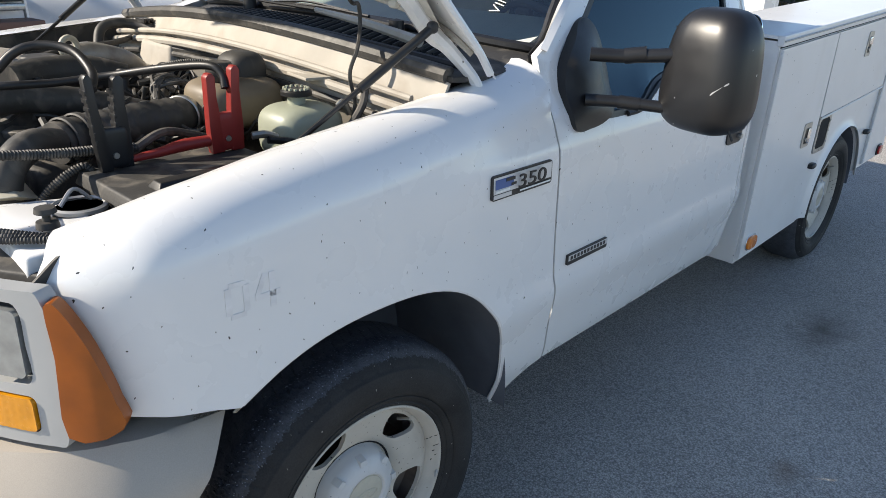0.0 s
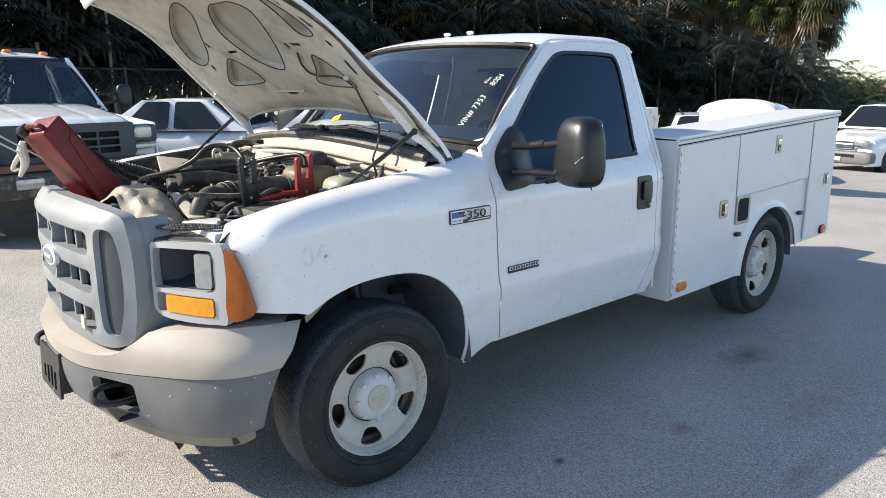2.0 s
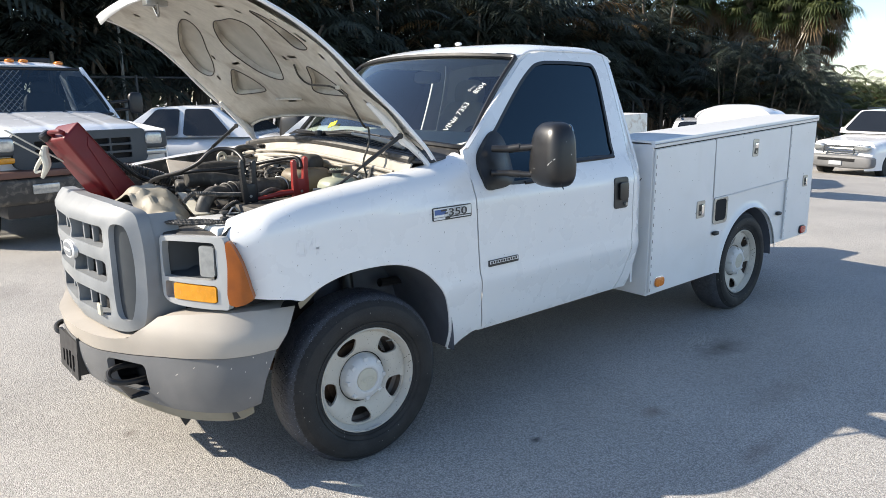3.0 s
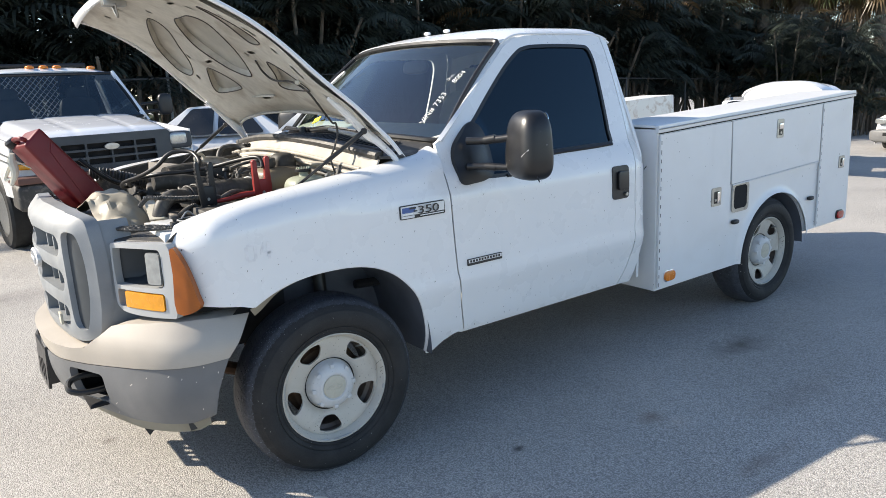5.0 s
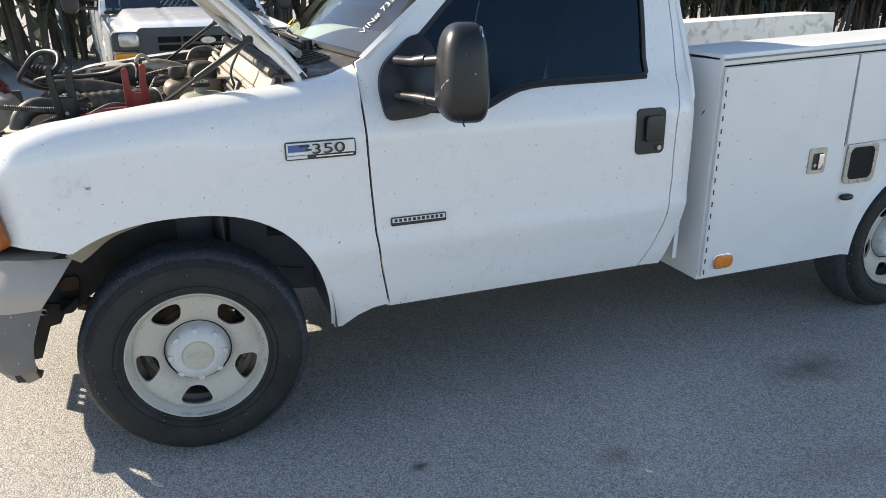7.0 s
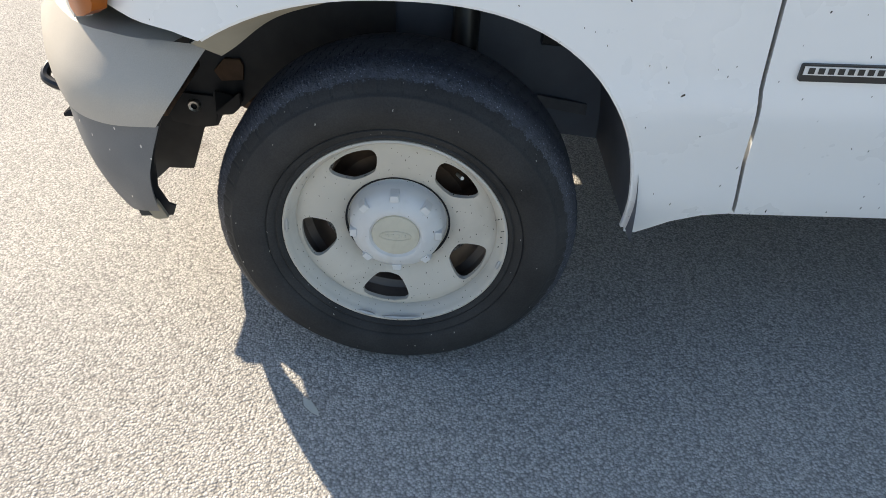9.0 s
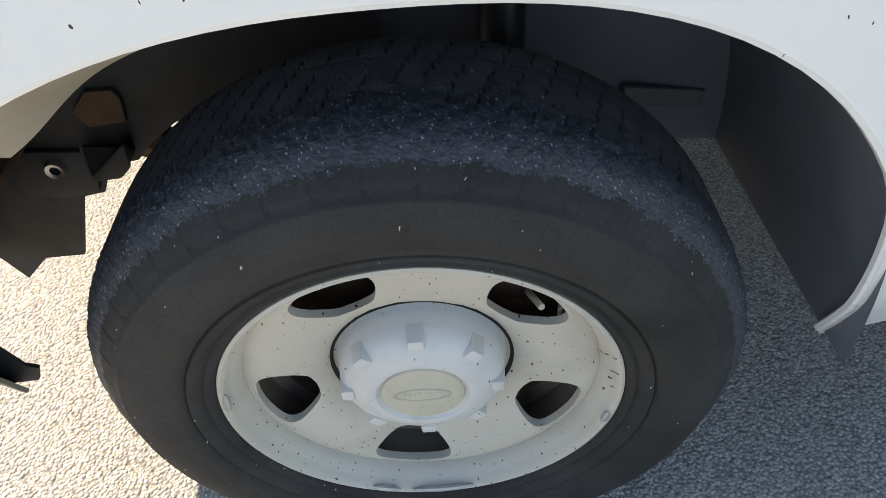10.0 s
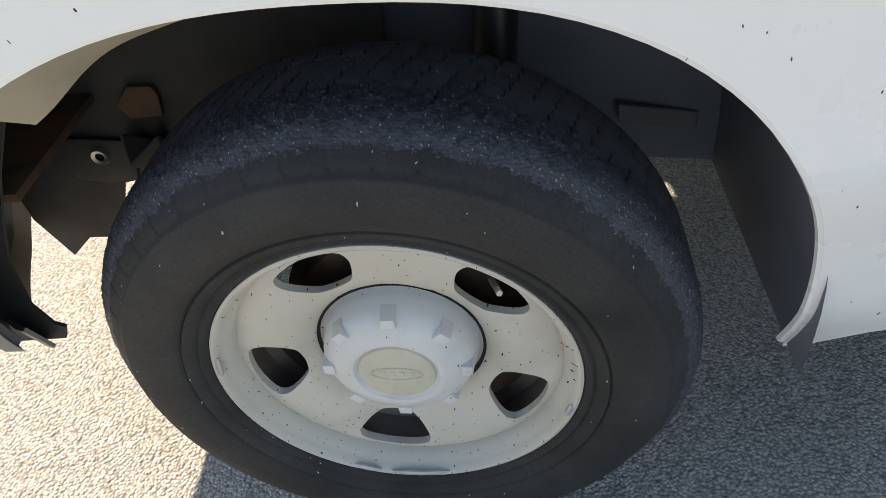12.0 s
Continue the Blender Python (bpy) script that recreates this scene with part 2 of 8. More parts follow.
ALU = shade("oxidised_aluminium", (0.40, 0.38, 0.35), 0.45, metal=0.7, var=0.2, scale=25, dirt=0.5, dirt_color=(0.16, 0.13, 0.10), dirt_scale=18)
DASH = shade("grey_dashboard", (0.58, 0.59, 0.53), 0.65, var=0.06, scale=10)
SEAT = shade("grey_seat_vinyl", (0.52, 0.53, 0.50), 0.7, var=0.08, scale=10)
INTERIOR = shade("dark_grey_trim", (0.10, 0.10, 0.10), 0.7, var=0.1, scale=10)
CHALK = shade("white_marker_ink", (0.85, 0.86, 0.84), 0.7, var=0.1, scale=80)
GHOST = shade("faded_decal_residue", (0.755, 0.748, 0.742), 0.5, var=0.08, scale=40)
BLUE = shade("badge_blue", (0.05, 0.11, 0.30), 0.3, var=0.08)
BLUE_GREY = shade("faded_emblem_field", (0.20, 0.215, 0.235), 0.4, var=0.1, scale=30)
PLATE = shade("grey_plate", (0.40, 0.42, 0.44), 0.5, var=0.08)
YELLOW = shade("yellow_sticker", (0.85, 0.68, 0.02), 0.5, var=0.05)
MAROON = shade("brown_bumper_stripe", (0.12, 0.055, 0.04), 0.5, var=0.15, scale=3)
# Bluish gloss on side and car panes: reflected sky blue put into colour.
GLASS_SIDE = glass("dark_tinted_glass", (0.13, 0.18, 0.205), (0.6, 0.85, 1.0), ior=1.5)
GLASS_FRONT = glass("windscreen_glass", (0.84, 0.92, 0.90), 1.0, ior=2.0)
GLASS_FAR = glass("car_window_glass", (0.22, 0.27, 0.31), (0.7, 0.9, 1.0))
MIRROR_GLASS = shade("mirror_glass", (0.75, 0.80, 0.78), 0.03, metal=1.0, var=0.01)
BARK = shade("palm_bark", (0.16, 0.13, 0.10), 0.9, var=0.3, scale=6, bump=0.5, bump_scale=30)
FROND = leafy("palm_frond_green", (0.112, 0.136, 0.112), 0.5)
# Copy of the frond green, lightened and yellowed in place of sunlight.
FROND_LITE = leafy("sun_lightened_palm_green", (0.135, 0.165, 0.065), 0.5)
FROND_DRY = leafy("dry_frond_brown", (0.20, 0.13, 0.06), 0.3)
FENCE_STEEL = shade("galvanised_steel", (0.07, 0.07, 0.07), 0.6, metal=0.2, var=0.1, scale=20)
BUILDING = shade("pale_stucco", (0.62, 0.58, 0.52), 0.85, var=0.06, scale=0.6)
CONCRETE_POLE = shade("pole_grey", (0.3, 0.3, 0.29), 0.8, var=0.1)


# ---- builders ----
def thing(name, label, category, at=(0, 0, 0), group="", turn=0.0):
    ob = new(name)
    ob.empty_display_size = 0.1
    ob.matrix_world = Matrix.Translation(at) @ Matrix.Rotation(radians(turn), 4, "Z")
    tagged(ob, label, category, group)
    HOME[ob] = ob.matrix_world.copy()
    return ob


HOME = {}


def part(name, bm, mat, parent=None, label="", sharp=38, smooth=True):
    """Links a bmesh as one mesh object. Its coordinates are the world's, unless the parent was made elsewhere on purpose (see LOCAL)."""
    me = bpy.data.meshes.new(name)
    bmesh.ops.recalc_face_normals(bm, faces=bm.faces)
    bm.to_mesh(me)
    bm.free()
    if smooth:
        me.shade_smooth()
        me.set_sharp_from_angle(angle=radians(sharp))
    for one in mat if isinstance(mat, (list, tuple)) else (mat,):
        me.materials.append(one)
    ob = new(name, me)
    if parent is not None:
        ob.parent = parent
        if parent in HOME and not LOCAL[0]:
            ob.matrix_parent_inverse = HOME[parent].inverted()
        elif parent.parent is not None and not LOCAL[0]:
            ob.matrix_parent_inverse = Matrix.Identity(4)
    if label:
        ob["label"] = label
    return ob


LOCAL = [False]


def ease(xs, ys, soft):
    """A smooth table of y over x."""
    g = np.linspace(xs[0] - 0.5, xs[-1] + 0.5, 1200)
    step = g[1] - g[0]
    k = np.exp(-0.5 * (np.arange(-150, 151) * step / soft) ** 2)
    v = np.interp(g, xs, ys)
    v = np.convolve(np.pad(v, 150, mode="edge"), k / k.sum(), mode="valid")
    return lambda x: float(np.interp(x, g, v))


def spline(pts, n=8, closed=False):
    """A Catmull-Rom line through points of any dimension."""
    p = [np.array(q, float) for q in pts]
    p = [p[-1], *p, p[0], p[1]] if closed else [2 * p[0] - p[1], *p, 2 * p[-1] - p[-2]]
    out = []
    for i in range(1, len(p) - 2):
        a, b, c, d = p[i - 1:i + 3]
        for j in range(n):
            t = j / n
            out.append(0.5 * (2 * b + (c - a) * t + (2 * a - 5 * b + 4 * c - d) * t * t + (3 * b - a - 3 * c + d) * t ** 3))
    if not closed:
        out.append(p[-2])
    return [tuple(q) for q in out]


def evenly(poly, step):
    """A closed polygon with points no further apart than step."""
    out = []
    for (x0, z0), (x1, z1) in zip(poly, poly[1:] + poly[:1]):
        n = max(1, int(math.hypot(x1 - x0, z1 - z0) / step + 0.5))
        out += [(x0 + (x1 - x0) * i / n, z0 + (z1 - z0) * i / n) for i in range(n)]
    return out


def inside(x, z, poly):
    p = np.asarray(poly)
    q = np.roll(p, -1, axis=0)
    c = (p[:, 1] > z) != (q[:, 1] > z)
    with np.errstate(divide="ignore", invalid="ignore"):
        cross = (q[:, 0] - p[:, 0]) * (z - p[:, 1]) / (q[:, 1] - p[:, 1]) + p[:, 0]
    return bool((c & (x < cross)).sum() % 2)


def panel(outline, place, holes=(), step=0.03, thick=(0, 0.012, 0), grid=None):
    """A sheet cut to an outline with holes in a flat pattern (x, z), bent by place(x, z) and given thickness."""
    from mathutils.geometry import delaunay_2d_cdt
    loops = [evenly(list(map(tuple, outline)), step)] + [evenly(list(map(tuple, h)), min(step, 0.02)) for h in holes]
    pts, edges = [], []
    for lp in loops:
        b = len(pts)
        pts += lp
        edges += [(b + i, b + (i + 1) % len(lp)) for i in range(len(lp))]
    rim = np.array(pts)
    lo, hi = rim.min(0), rim.max(0)
    g = grid or step
    for i in range(int((hi[0] - lo[0]) / g) + 1):
        for j in range(int((hi[1] - lo[1]) / g) + 1):
            q = (lo[0] + (i + 0.5 * (j % 2)) * g, lo[1] + j * g)
            if np.min(np.hypot(rim[:, 0] - q[0], rim[:, 1] - q[1])) > 0.55 * min(g, step) and inside(*q, loops[0]) and not any(inside(*q, h) for h in loops[1:]):
                pts.append(q)
    v, _, f, _, _, _ = delaunay_2d_cdt([Vector(p) for p in pts], edges, [], 1, 1e-6)
    bm = bmesh.new()
    front = [bm.verts.new(place(*p)) for p in v]
    tv = Vector(thick)
    back = [bm.verts.new(a.co + tv) for a in front] if tv.length else None
    seen = {}
    for t in f:
        cx, cz = sum(v[i].x for i in t) / len(t), sum(v[i].y for i in t) / len(t)
        if not inside(cx, cz, loops[0]) or any(inside(cx, cz, h) for h in loops[1:]):
            continue
        bm.faces.new([front[i] for i in t])
        if back:
            bm.faces.new([back[i] for i in reversed(t)])
        for a, b in zip(t, t[1:] + t[:1]):
            k = (min(a, b), max(a, b))
            seen[k] = seen.get(k, 0) + 1
    if back:
        for (a, b), n in seen.items():
            if n == 1:
                bm.faces.new([front[a], front[b], back[b], back[a]])
    bmesh.ops.delete(bm, geom=[w for w in bm.verts if not w.link_faces], context="VERTS")
    return bm


def grid_sheet(place, nu, nv, thick=None):
    """A sheet over u, v in 0..1."""
    bm = bmesh.new()
    vs = [[bm.verts.new(place(i / nu, j / nv)) for j in range(nv + 1)] for i in range(nu + 1)]
    fs = [bm.faces.new((vs[i][j], vs[i + 1][j], vs[i + 1][j + 1], vs[i][j + 1])) for i in range(nu) for j in range(nv)]
    if thick:
        bmesh.ops.recalc_face_normals(bm, faces=fs)
        bmesh.ops.solidify(bm, geom=fs, thickness=thick)
    return bm


def tube(pts, r, seg=10, n=6, ribs=0.0, pitch=0.012, smooth=True, closed=False):
    """A round tube along a smooth line; ribs: the depth of its corrugation. r may be a list, one a point."""
    path = spline(pts, n, closed) if smooth else [tuple(p) for p in pts]
    if ribs:
        fine, acc = [], []
        for a, b in zip(path, path[1:]):
            d = math.dist(a, b)
            k = max(1, int(d / (pitch / 4)))
            fine += [tuple(np.array(a) + (np.array(b) - np.array(a)) * i / k) for i in range(k)]
        path = fine + [path[-1]]
    bm = bmesh.new()
    rings, run, up = [], 0.0, Vector((0.13, 0.21, 0.97))
    m = len(path)
    for i, p in enumerate(path):
        a, b = path[max(0, i - 1)], path[min(m - 1, i + 1)]
        if closed:
            a, b = path[i - 1], path[(i + 1) % m]
        d = (Vector(b) - Vector(a)).normalized()
        side = d.cross(up)
        if side.length < 1e-4:
            side = d.cross(Vector((1, 0, 0)))
        side.normalize()
        up = side.cross(d).normalized()
        run += math.dist(p, path[i - 1]) if i else 0
        rad = r if isinstance(r, (int, float)) else float(np.interp(i / (m - 1), np.linspace(0, 1, len(r)), r))
        rad += ribs * math.sin(2 * math.pi * run / pitch)
        rings.append([bm.verts.new(Vector(p) + (side * math.cos(2 * math.pi * k / seg) + up * math.sin(2 * math.pi * k / seg)) * rad) for k in range(seg)])
    for i in range(m if closed else m - 1):
        r0, r1 = rings[i], rings[(i + 1) % m]
        for k in range(seg):
            bm.faces.new((r0[k], r0[(k + 1) % seg], r1[(k + 1) % seg], r1[k]))
    if not closed:
        bm.faces.new(rings[0][::-1]), bm.faces.new(rings[-1])
    return bm


def lathe(profile, at=(0, 0, 0), axis="y", seg=48, closed=False, caps=True):
    """Turns (radius, along) pairs round an axis through at."""
    bm = bmesh.new()
    rings = []
    for r, h in profile:
        ring = []
        for k in range(seg):
            a = 2 * math.pi * k / seg
            c, s = r * math.cos(a), r * math.sin(a)
            p = {"y": (c, h, s), "z": (c, s, h), "x": (h, c, s)}[axis]
            ring.append(bm.verts.new((at[0] + p[0], at[1] + p[1], at[2] + p[2])))
        rings.append(ring)
    n = len(rings)
    for i in range(n if closed else n - 1):
        a, b = rings[i], rings[(i + 1) % n]
        for k in range(seg):
            bm.faces.new((a[k], a[(k + 1) % seg], b[(k + 1) % seg], b[k]))
    if not closed and caps:
        for ring, (r, _) in ((rings[0], profile[0]), (rings[-1], profile[-1])):
            if r > 1e-4:
                bm.faces.new(ring)
    bmesh.ops.remove_doubles(bm, verts=bm.verts, dist=1e-5)
    return bm


def hull(eight, bevel=0.02, seg=3):
    """A bevelled six-sided block from eight corners: four below (counter-clockwise), four above."""
    bm = bmesh.new()
    v = [bm.verts.new(p) for p in eight]
    for q in ((3, 2, 1, 0), (4, 5, 6, 7), (0, 1, 5, 4), (1, 2, 6, 5), (2, 3, 7, 6), (3, 0, 4, 7)):
        bm.faces.new([v[i] for i in q])
    if bevel:
        bmesh.ops.bevel(bm, geom=list(bm.edges), offset=bevel, segments=seg, profile=0.6, affect="EDGES", clamp_overlap=True)
    return bm


def block(x0, x1, y0, y1, z0, z1, bevel=0.006, seg=2):
    return hull([(x0, y0, z0), (x1, y0, z0), (x1, y1, z0), (x0, y1, z0), (x0, y0, z1), (x1, y0, z1), (x1, y1, z1), (x0, y1, z1)], bevel, seg)


def moved(bm, m):
    bmesh.ops.transform(bm, matrix=m, verts=bm.verts)
    return bm


def joined(*bms):
    me = bpy.data.meshes.new("join")
    out = bmesh.new()
    for b in bms:
        b.to_mesh(me)
        out.from_mesh(me)
        b.free()
    bpy.data.meshes.remove(me)
    return out


def rounded(x0, x1, z0, z1, r, n=5):
    """A rounded rectangle in the flat."""
    out = []
    for cx, cz, a in ((x1 - r, z0 + r, -90), (x1 - r, z1 - r, 0), (x0 + r, z1 - r, 90), (x0 + r, z0 + r, 180)):
        out += [(cx + r * math.cos(radians(a + 90 * i / n)), cz + r * math.sin(radians(a + 90 * i / n))) for i in range(n + 1)]
    return out


def prism(outline, place, depth, bevel=0.0):
    """A flat pattern raised to a slab: place(x, z) gives a point, depth a vector."""
    bm = bmesh.new()
    f = bm.faces.new([bm.verts.new(place(*p)) for p in outline])
    r = bmesh.ops.extrude_face_region(bm, geom=[f])
    bmesh.ops.translate(bm, vec=depth, verts=[g for g in r["geom"] if isinstance(g, bmesh.types.BMVert)])
    if bevel:
        bmesh.ops.recalc_face_normals(bm, faces=bm.faces)
        bmesh.ops.bevel(bm, geom=[e for e in bm.edges if e.calc_face_angle(0) > 0.7], offset=bevel, segments=2, profile=0.6, affect="EDGES", clamp_overlap=True)
    return bm


def lettering(name, body, size, m, mat, parent, depth=0.0008, shear=0.0, thin=0.0):
    """Words as a thin mesh, in the plane of the pose m."""
    cu = bpy.data.curves.new(name, "FONT")
    cu.body, cu.size, cu.extrude, cu.shear, cu.offset = body, size, depth, shear, thin
    tmp = new(name, cu)
    me = bpy.data.meshes.new_from_object(tmp.evaluated_get(bpy.context.evaluated_depsgraph_get()))
    bpy.data.objects.remove(tmp)
    bm = bmesh.new()
    bm.from_mesh(me)
    bpy.data.meshes.remove(me)
    return part(name, moved(bm, m), mat, parent, smooth=False)


# ---- the truck: x runs from its nose (minus) to its tail, y from its left side inwards ----
MID = 0.97
truck = thing("utility_truck", "white utility pickup truck with raised hood and service body", "truck", (1.9, MID, 0))


def mirror_y(bm):
    for v in bm.verts:
        v.co.y = 2 * MID - v.co.y
    bmesh.ops.reverse_faces(bm, faces=bm.faces)
    return bm


PROFILE = ease([0.36, 0.42, 0.50, 0.62, 0.70, 0.745, 0.78, 0.90, 1.10, 1.165, 1.185, 1.23, 1.283, 1.40, 1.90], [0.045, 0.018, -0.012, -0.032, -0.050, -0.056, -0.046, -0.043, -0.040, -0.036, -0.022, -0.010, 0.030, 0.068, 0.238], 0.012)
ARCH = (0.0, 0.380)
CROWN = ease([-0.64, -0.60, -0.54, -0.46, -0.37, -0.155, 0.074, 0.402, 0.56, 0.65, 0.72], [1.085, 1.12, 1.175, 1.212, 1.236, 1.266, 1.29, 1.322, 1.345, 1.372, 1.395], 0.03)


def arch_r(a):
    """Radius of the wheel opening at an angle: a slightly square ellipse."""
    c, s = math.cos(a), math.sin(a)
    n = 2.5 if c > 0 else 2.25
    return (abs(c / (0.500 if c > 0 else 0.560)) ** n + abs(s / 0.543) ** n) ** (-1 / n)


def side_y(x, z):
    y = PROFILE(z)
    d = math.hypot(x - ARCH[0], z - ARCH[1]) - arch_r(math.atan2(z - ARCH[1], x - ARCH[0]))
    y -= 0.004 * math.exp(-(d / 0.045) ** 2)
    if x < -0.28:
        y += 1.0 * (-0.28 - x) ** 2 + 0.4 * max(0.0, -0.45 - x)
    if x > 1.97:
        y += 2.2 * (x - 1.97) ** 2
    return y


def fender_at(x, s):
    r = 0.10 + 0.03 * min(1.0, max(0.0, (x + 0.6) / 0.6))
    zs = CROWN(x) - r
    lim = 1.16 + 0.24 * min(1.0, max(0.0, (x + 0.05) / 0.68))
    if s <= zs:
        return (x, side_y(x, min(s, lim)), s)
    a, ys = (s - zs) / r, side_y(x, min(zs, lim))
    if a < math.pi / 2:
        return (x, ys + r * (1 - math.cos(a)), zs + r * math.sin(a))
    run = s - zs - r * math.pi / 2
    return (x, ys + r + run, zs + r - 0.25 * run)


def arch_line(a0, a1, n=40, grow=0.0, c=ARCH):
    ang = [radians(a0 + (a1 - a0) * i / n) for i in range(n + 1)]
    return [(c[0] + (arch_r(a) + grow) * math.cos(a), c[1] + (arch_r(a) + grow) * math.sin(a)) for a in ang]


DOOR_FRONT = [(0.722, 0.473), (0.694, 0.62), (0.672, 0.78), (0.662, 0.95), (0.656, 1.09), (0.652, 1.245)]
FENDER_NOSE = [(-0.528, 0.866), (-0.533, 0.92), (-0.546, 0.98), (-0.562, 1.04), (-0.583, 1.095)]


def fender_outline():
    top = []
    for x in np.linspace(-0.525, 0.655, 26):
        r = 0.10 + 0.03 * min(1.0, max(0.0, (x + 0.6) / 0.6))
        top.append((x, CROWN(x) - r + r * math.pi / 2 + 0.035))
    low = [(0.712, 0.470), (0.66, 0.462), (0.60, 0.437), (0.560, 0.408), (0.535, 0.392), (0.508, 0.396)]
    end = math.degrees(math.atan2(0.43 - ARCH[1], 0.50))
    return FENDER_NOSE + [(-0.580, 1.125), (-0.562, 1.165)] + top + [(0.648, 1.30)] + [(x - 0.004, z) for x, z in DOOR_FRONT[::-1]] + low + arch_line(end, 126.5) + [(-0.385, 0.850), (-0.44, 0.857)]


fender = part("fender", panel(fender_outline(), fender_at, step=0.024, grid=0.026, thick=(0, 0.004, 0)), WHITE, truck, "white front fender with insect specks and faded number residue")
fender_right = part("fender", moved(mirror_y(panel(fender_outline(), fender_at, step=0.05, grid=0.05, thick=(0, 0.004, 0))), Matrix.Translation((0, 0, 0.035))), WHITE, truck)
def flange_at(u, v):
    """Folded edge that hangs inside the front of the wheel opening."""
    a = radians(96 + 32 * u)
    r = arch_r(a) + 0.003 - (0.008 + 0.044 * u ** 0.8) * v * (1 + 0.10 * math.sin(9 * u))
    x, z = ARCH[0] + r * math.cos(a), ARCH[1] + r * math.sin(a)
    return (x, side_y(ARCH[0] + arch_r(a) * math.cos(a), ARCH[1] + arch_r(a) * math.sin(a)) + 0.006 + 0.05 * v, z)


part("arch_flange", grid_sheet(flange_at, 24, 4, 0.003), CLOTH, fender, "dusty inner flange of the wheel arch")
# rolled lip of the wheel arch
part("arch_lip", tube([(x, side_y(x, z) + 0.006, z) for x, z in arch_line(4, 126, 40)], 0.006, seg=6, n=1), WHITE, fender)
for cx, cz, w, h, lean in ((-0.340, 1.054, 0.012, 0.052, 0), (-0.306, 1.054, 0.012, 0.052, 0), (-0.323, 1.084, 0.030, 0.010, 0), (-0.323, 1.024, 0.030, 0.010, 0), (-0.262, 1.046, 0.052, 0.011, 0), (-0.276, 1.068, 0.011, 0.044, 24), (-0.252, 1.054, 0.013, 0.070, 0)):
    q = [(cx + math.cos(radians(lean)) * a * w / 2 + math.sin(radians(lean)) * b * h / 2, cz + b * h / 2 * math.cos(radians(lean)) - math.sin(radians(lean)) * a * w / 2) for a, b in ((-1, -1), (1, -1), (1, 1), (-1, 1))]
    part("decal_residue", panel(q, lambda x, z: (x, side_y(x, z) - 0.0012, z), step=0.012, thick=(0, 0.001, 0)), GHOST, fender)

# ---- door ----
WIN = spline([(0.80, 1.405), (0.90, 1.475), (1.02, 1.583), (1.18, 1.72), (1.30, 1.803), (1.36, 1.826), (1.44, 1.836), (1.62, 1.838), (1.80, 1.833), (1.85, 1.822), (1.876, 1.78), (1.884, 1.70), (1.876, 1.52), (1.862, 1.36), (1.853, 1.285), (1.70, 1.281), (1.40, 1.277), (1.28, 1.266), (1.20, 1.242), (1.11, 1.208), (0.97, 1.200), (0.86, 1.215), (0.805, 1.28)], 3, True)
DOOR_REAR = [(1.868, 0.462), (1.925, 0.56), (1.957, 0.66), (1.967, 0.751), (1.975, 0.86), (1.972, 0.969), (1.975, 1.10), (1.99, 1.20), (2.002, 1.30), (2.008, 1.45), (2.004, 1.644), (1.990, 1.80), (1.972, 1.872)]
PILLAR = [(0.652, 1.385), (0.72, 1.418), (0.80, 1.478), (0.95, 1.602), (1.10, 1.730), (1.22, 1.826), (1.30, 1.868), (1.40, 1.886)]


def skin(dy=0.0):
    return lambda x, z: (x, side_y(x, z) + dy, z)


door_outline = [(x + 0.004, z) for x, z in DOOR_FRONT] + PILLAR + [(1.7, 1.888), (1.94, 1.884)] + DOOR_REAR[::-1] + [(1.80, 0.462), (1.3, 0.466), (0.80, 0.472)]
door = part("door", panel(door_outline, skin(), holes=[WIN], step=0.03, grid=0.032, thick=(0, 0.02, 0)), WHITE, truck, "white front door with a dark tinted window")
# Black sheet behind the door panel: shade of its gaps as colour.
part("door_skin_gap", panel([(x, z) for x, z in door_outline], skin(0.03), holes=[WIN], step=0.08, thick=(0, 0.003, 0)), VOID, door)


def ring(loop, out, dy, d):
    c = np.mean(np.array(loop), 0)
    big = []
    for i, p in enumerate(loop):
        a, b = np.array(loop[i - 1]), np.array(loop[(i + 1) % len(loop)])
        t = (b - a) / (np.linalg.norm(b - a) + 1e-9)
        nrm = np.array([t[1], -t[0]])
        if nrm @ (np.array(p) - c) < 0:
            nrm = -nrm
        big.append(tuple(np.array(p) + nrm * out))
    return big


win_in = ring(WIN, -0.016, 0, 0)
part("window_seal", panel(ring(WIN, 0.002, 0, 0), skin(-0.001), holes=[win_in], step=0.03, thick=(0, 0.014, 0)), BLACK, door)
pane = part("window_glass", panel(ring(WIN, -0.008, 0, 0), skin(0.008), step=0.06, thick=(0, 0.004, 0)), GLASS_SIDE, door, "dark tinted window glass")
part("belt_strip", tube([(x, side_y(x, z) - 0.002, z - 0.002) for x, z in ((1.02, 1.203), (1.11, 1.208), (1.20, 1.242), (1.28, 1.266), (1.40, 1.277), (1.70, 1.281), (1.853, 1.285))], 0.010, seg=6), BLACK, door)
handle_o = rounded(1.778, 1.916, 0.978, 1.164, 0.022)
hplate = part("door_handle", panel(handle_o, skin(-0.006), step=0.02, thick=(0, 0.02, 0)), BLACK, door, "black plastic door handle plate")
part("handle_paddle", prism(rounded(1.815, 1.90, 1.03, 1.135, 0.016), lambda x, z: (x, side_y(x, z) - 0.010, z), (0, -0.012, 0), 0.004), BLACK_GLOSS, hplate)
part("lock_cylinder", lathe([(0.0, -0.061), (0.010, -0.061), (0.011, -0.055), (0.011, -0.04)], (1.885, 0.0, 1.003), "y", 14), STEEL, hplate)

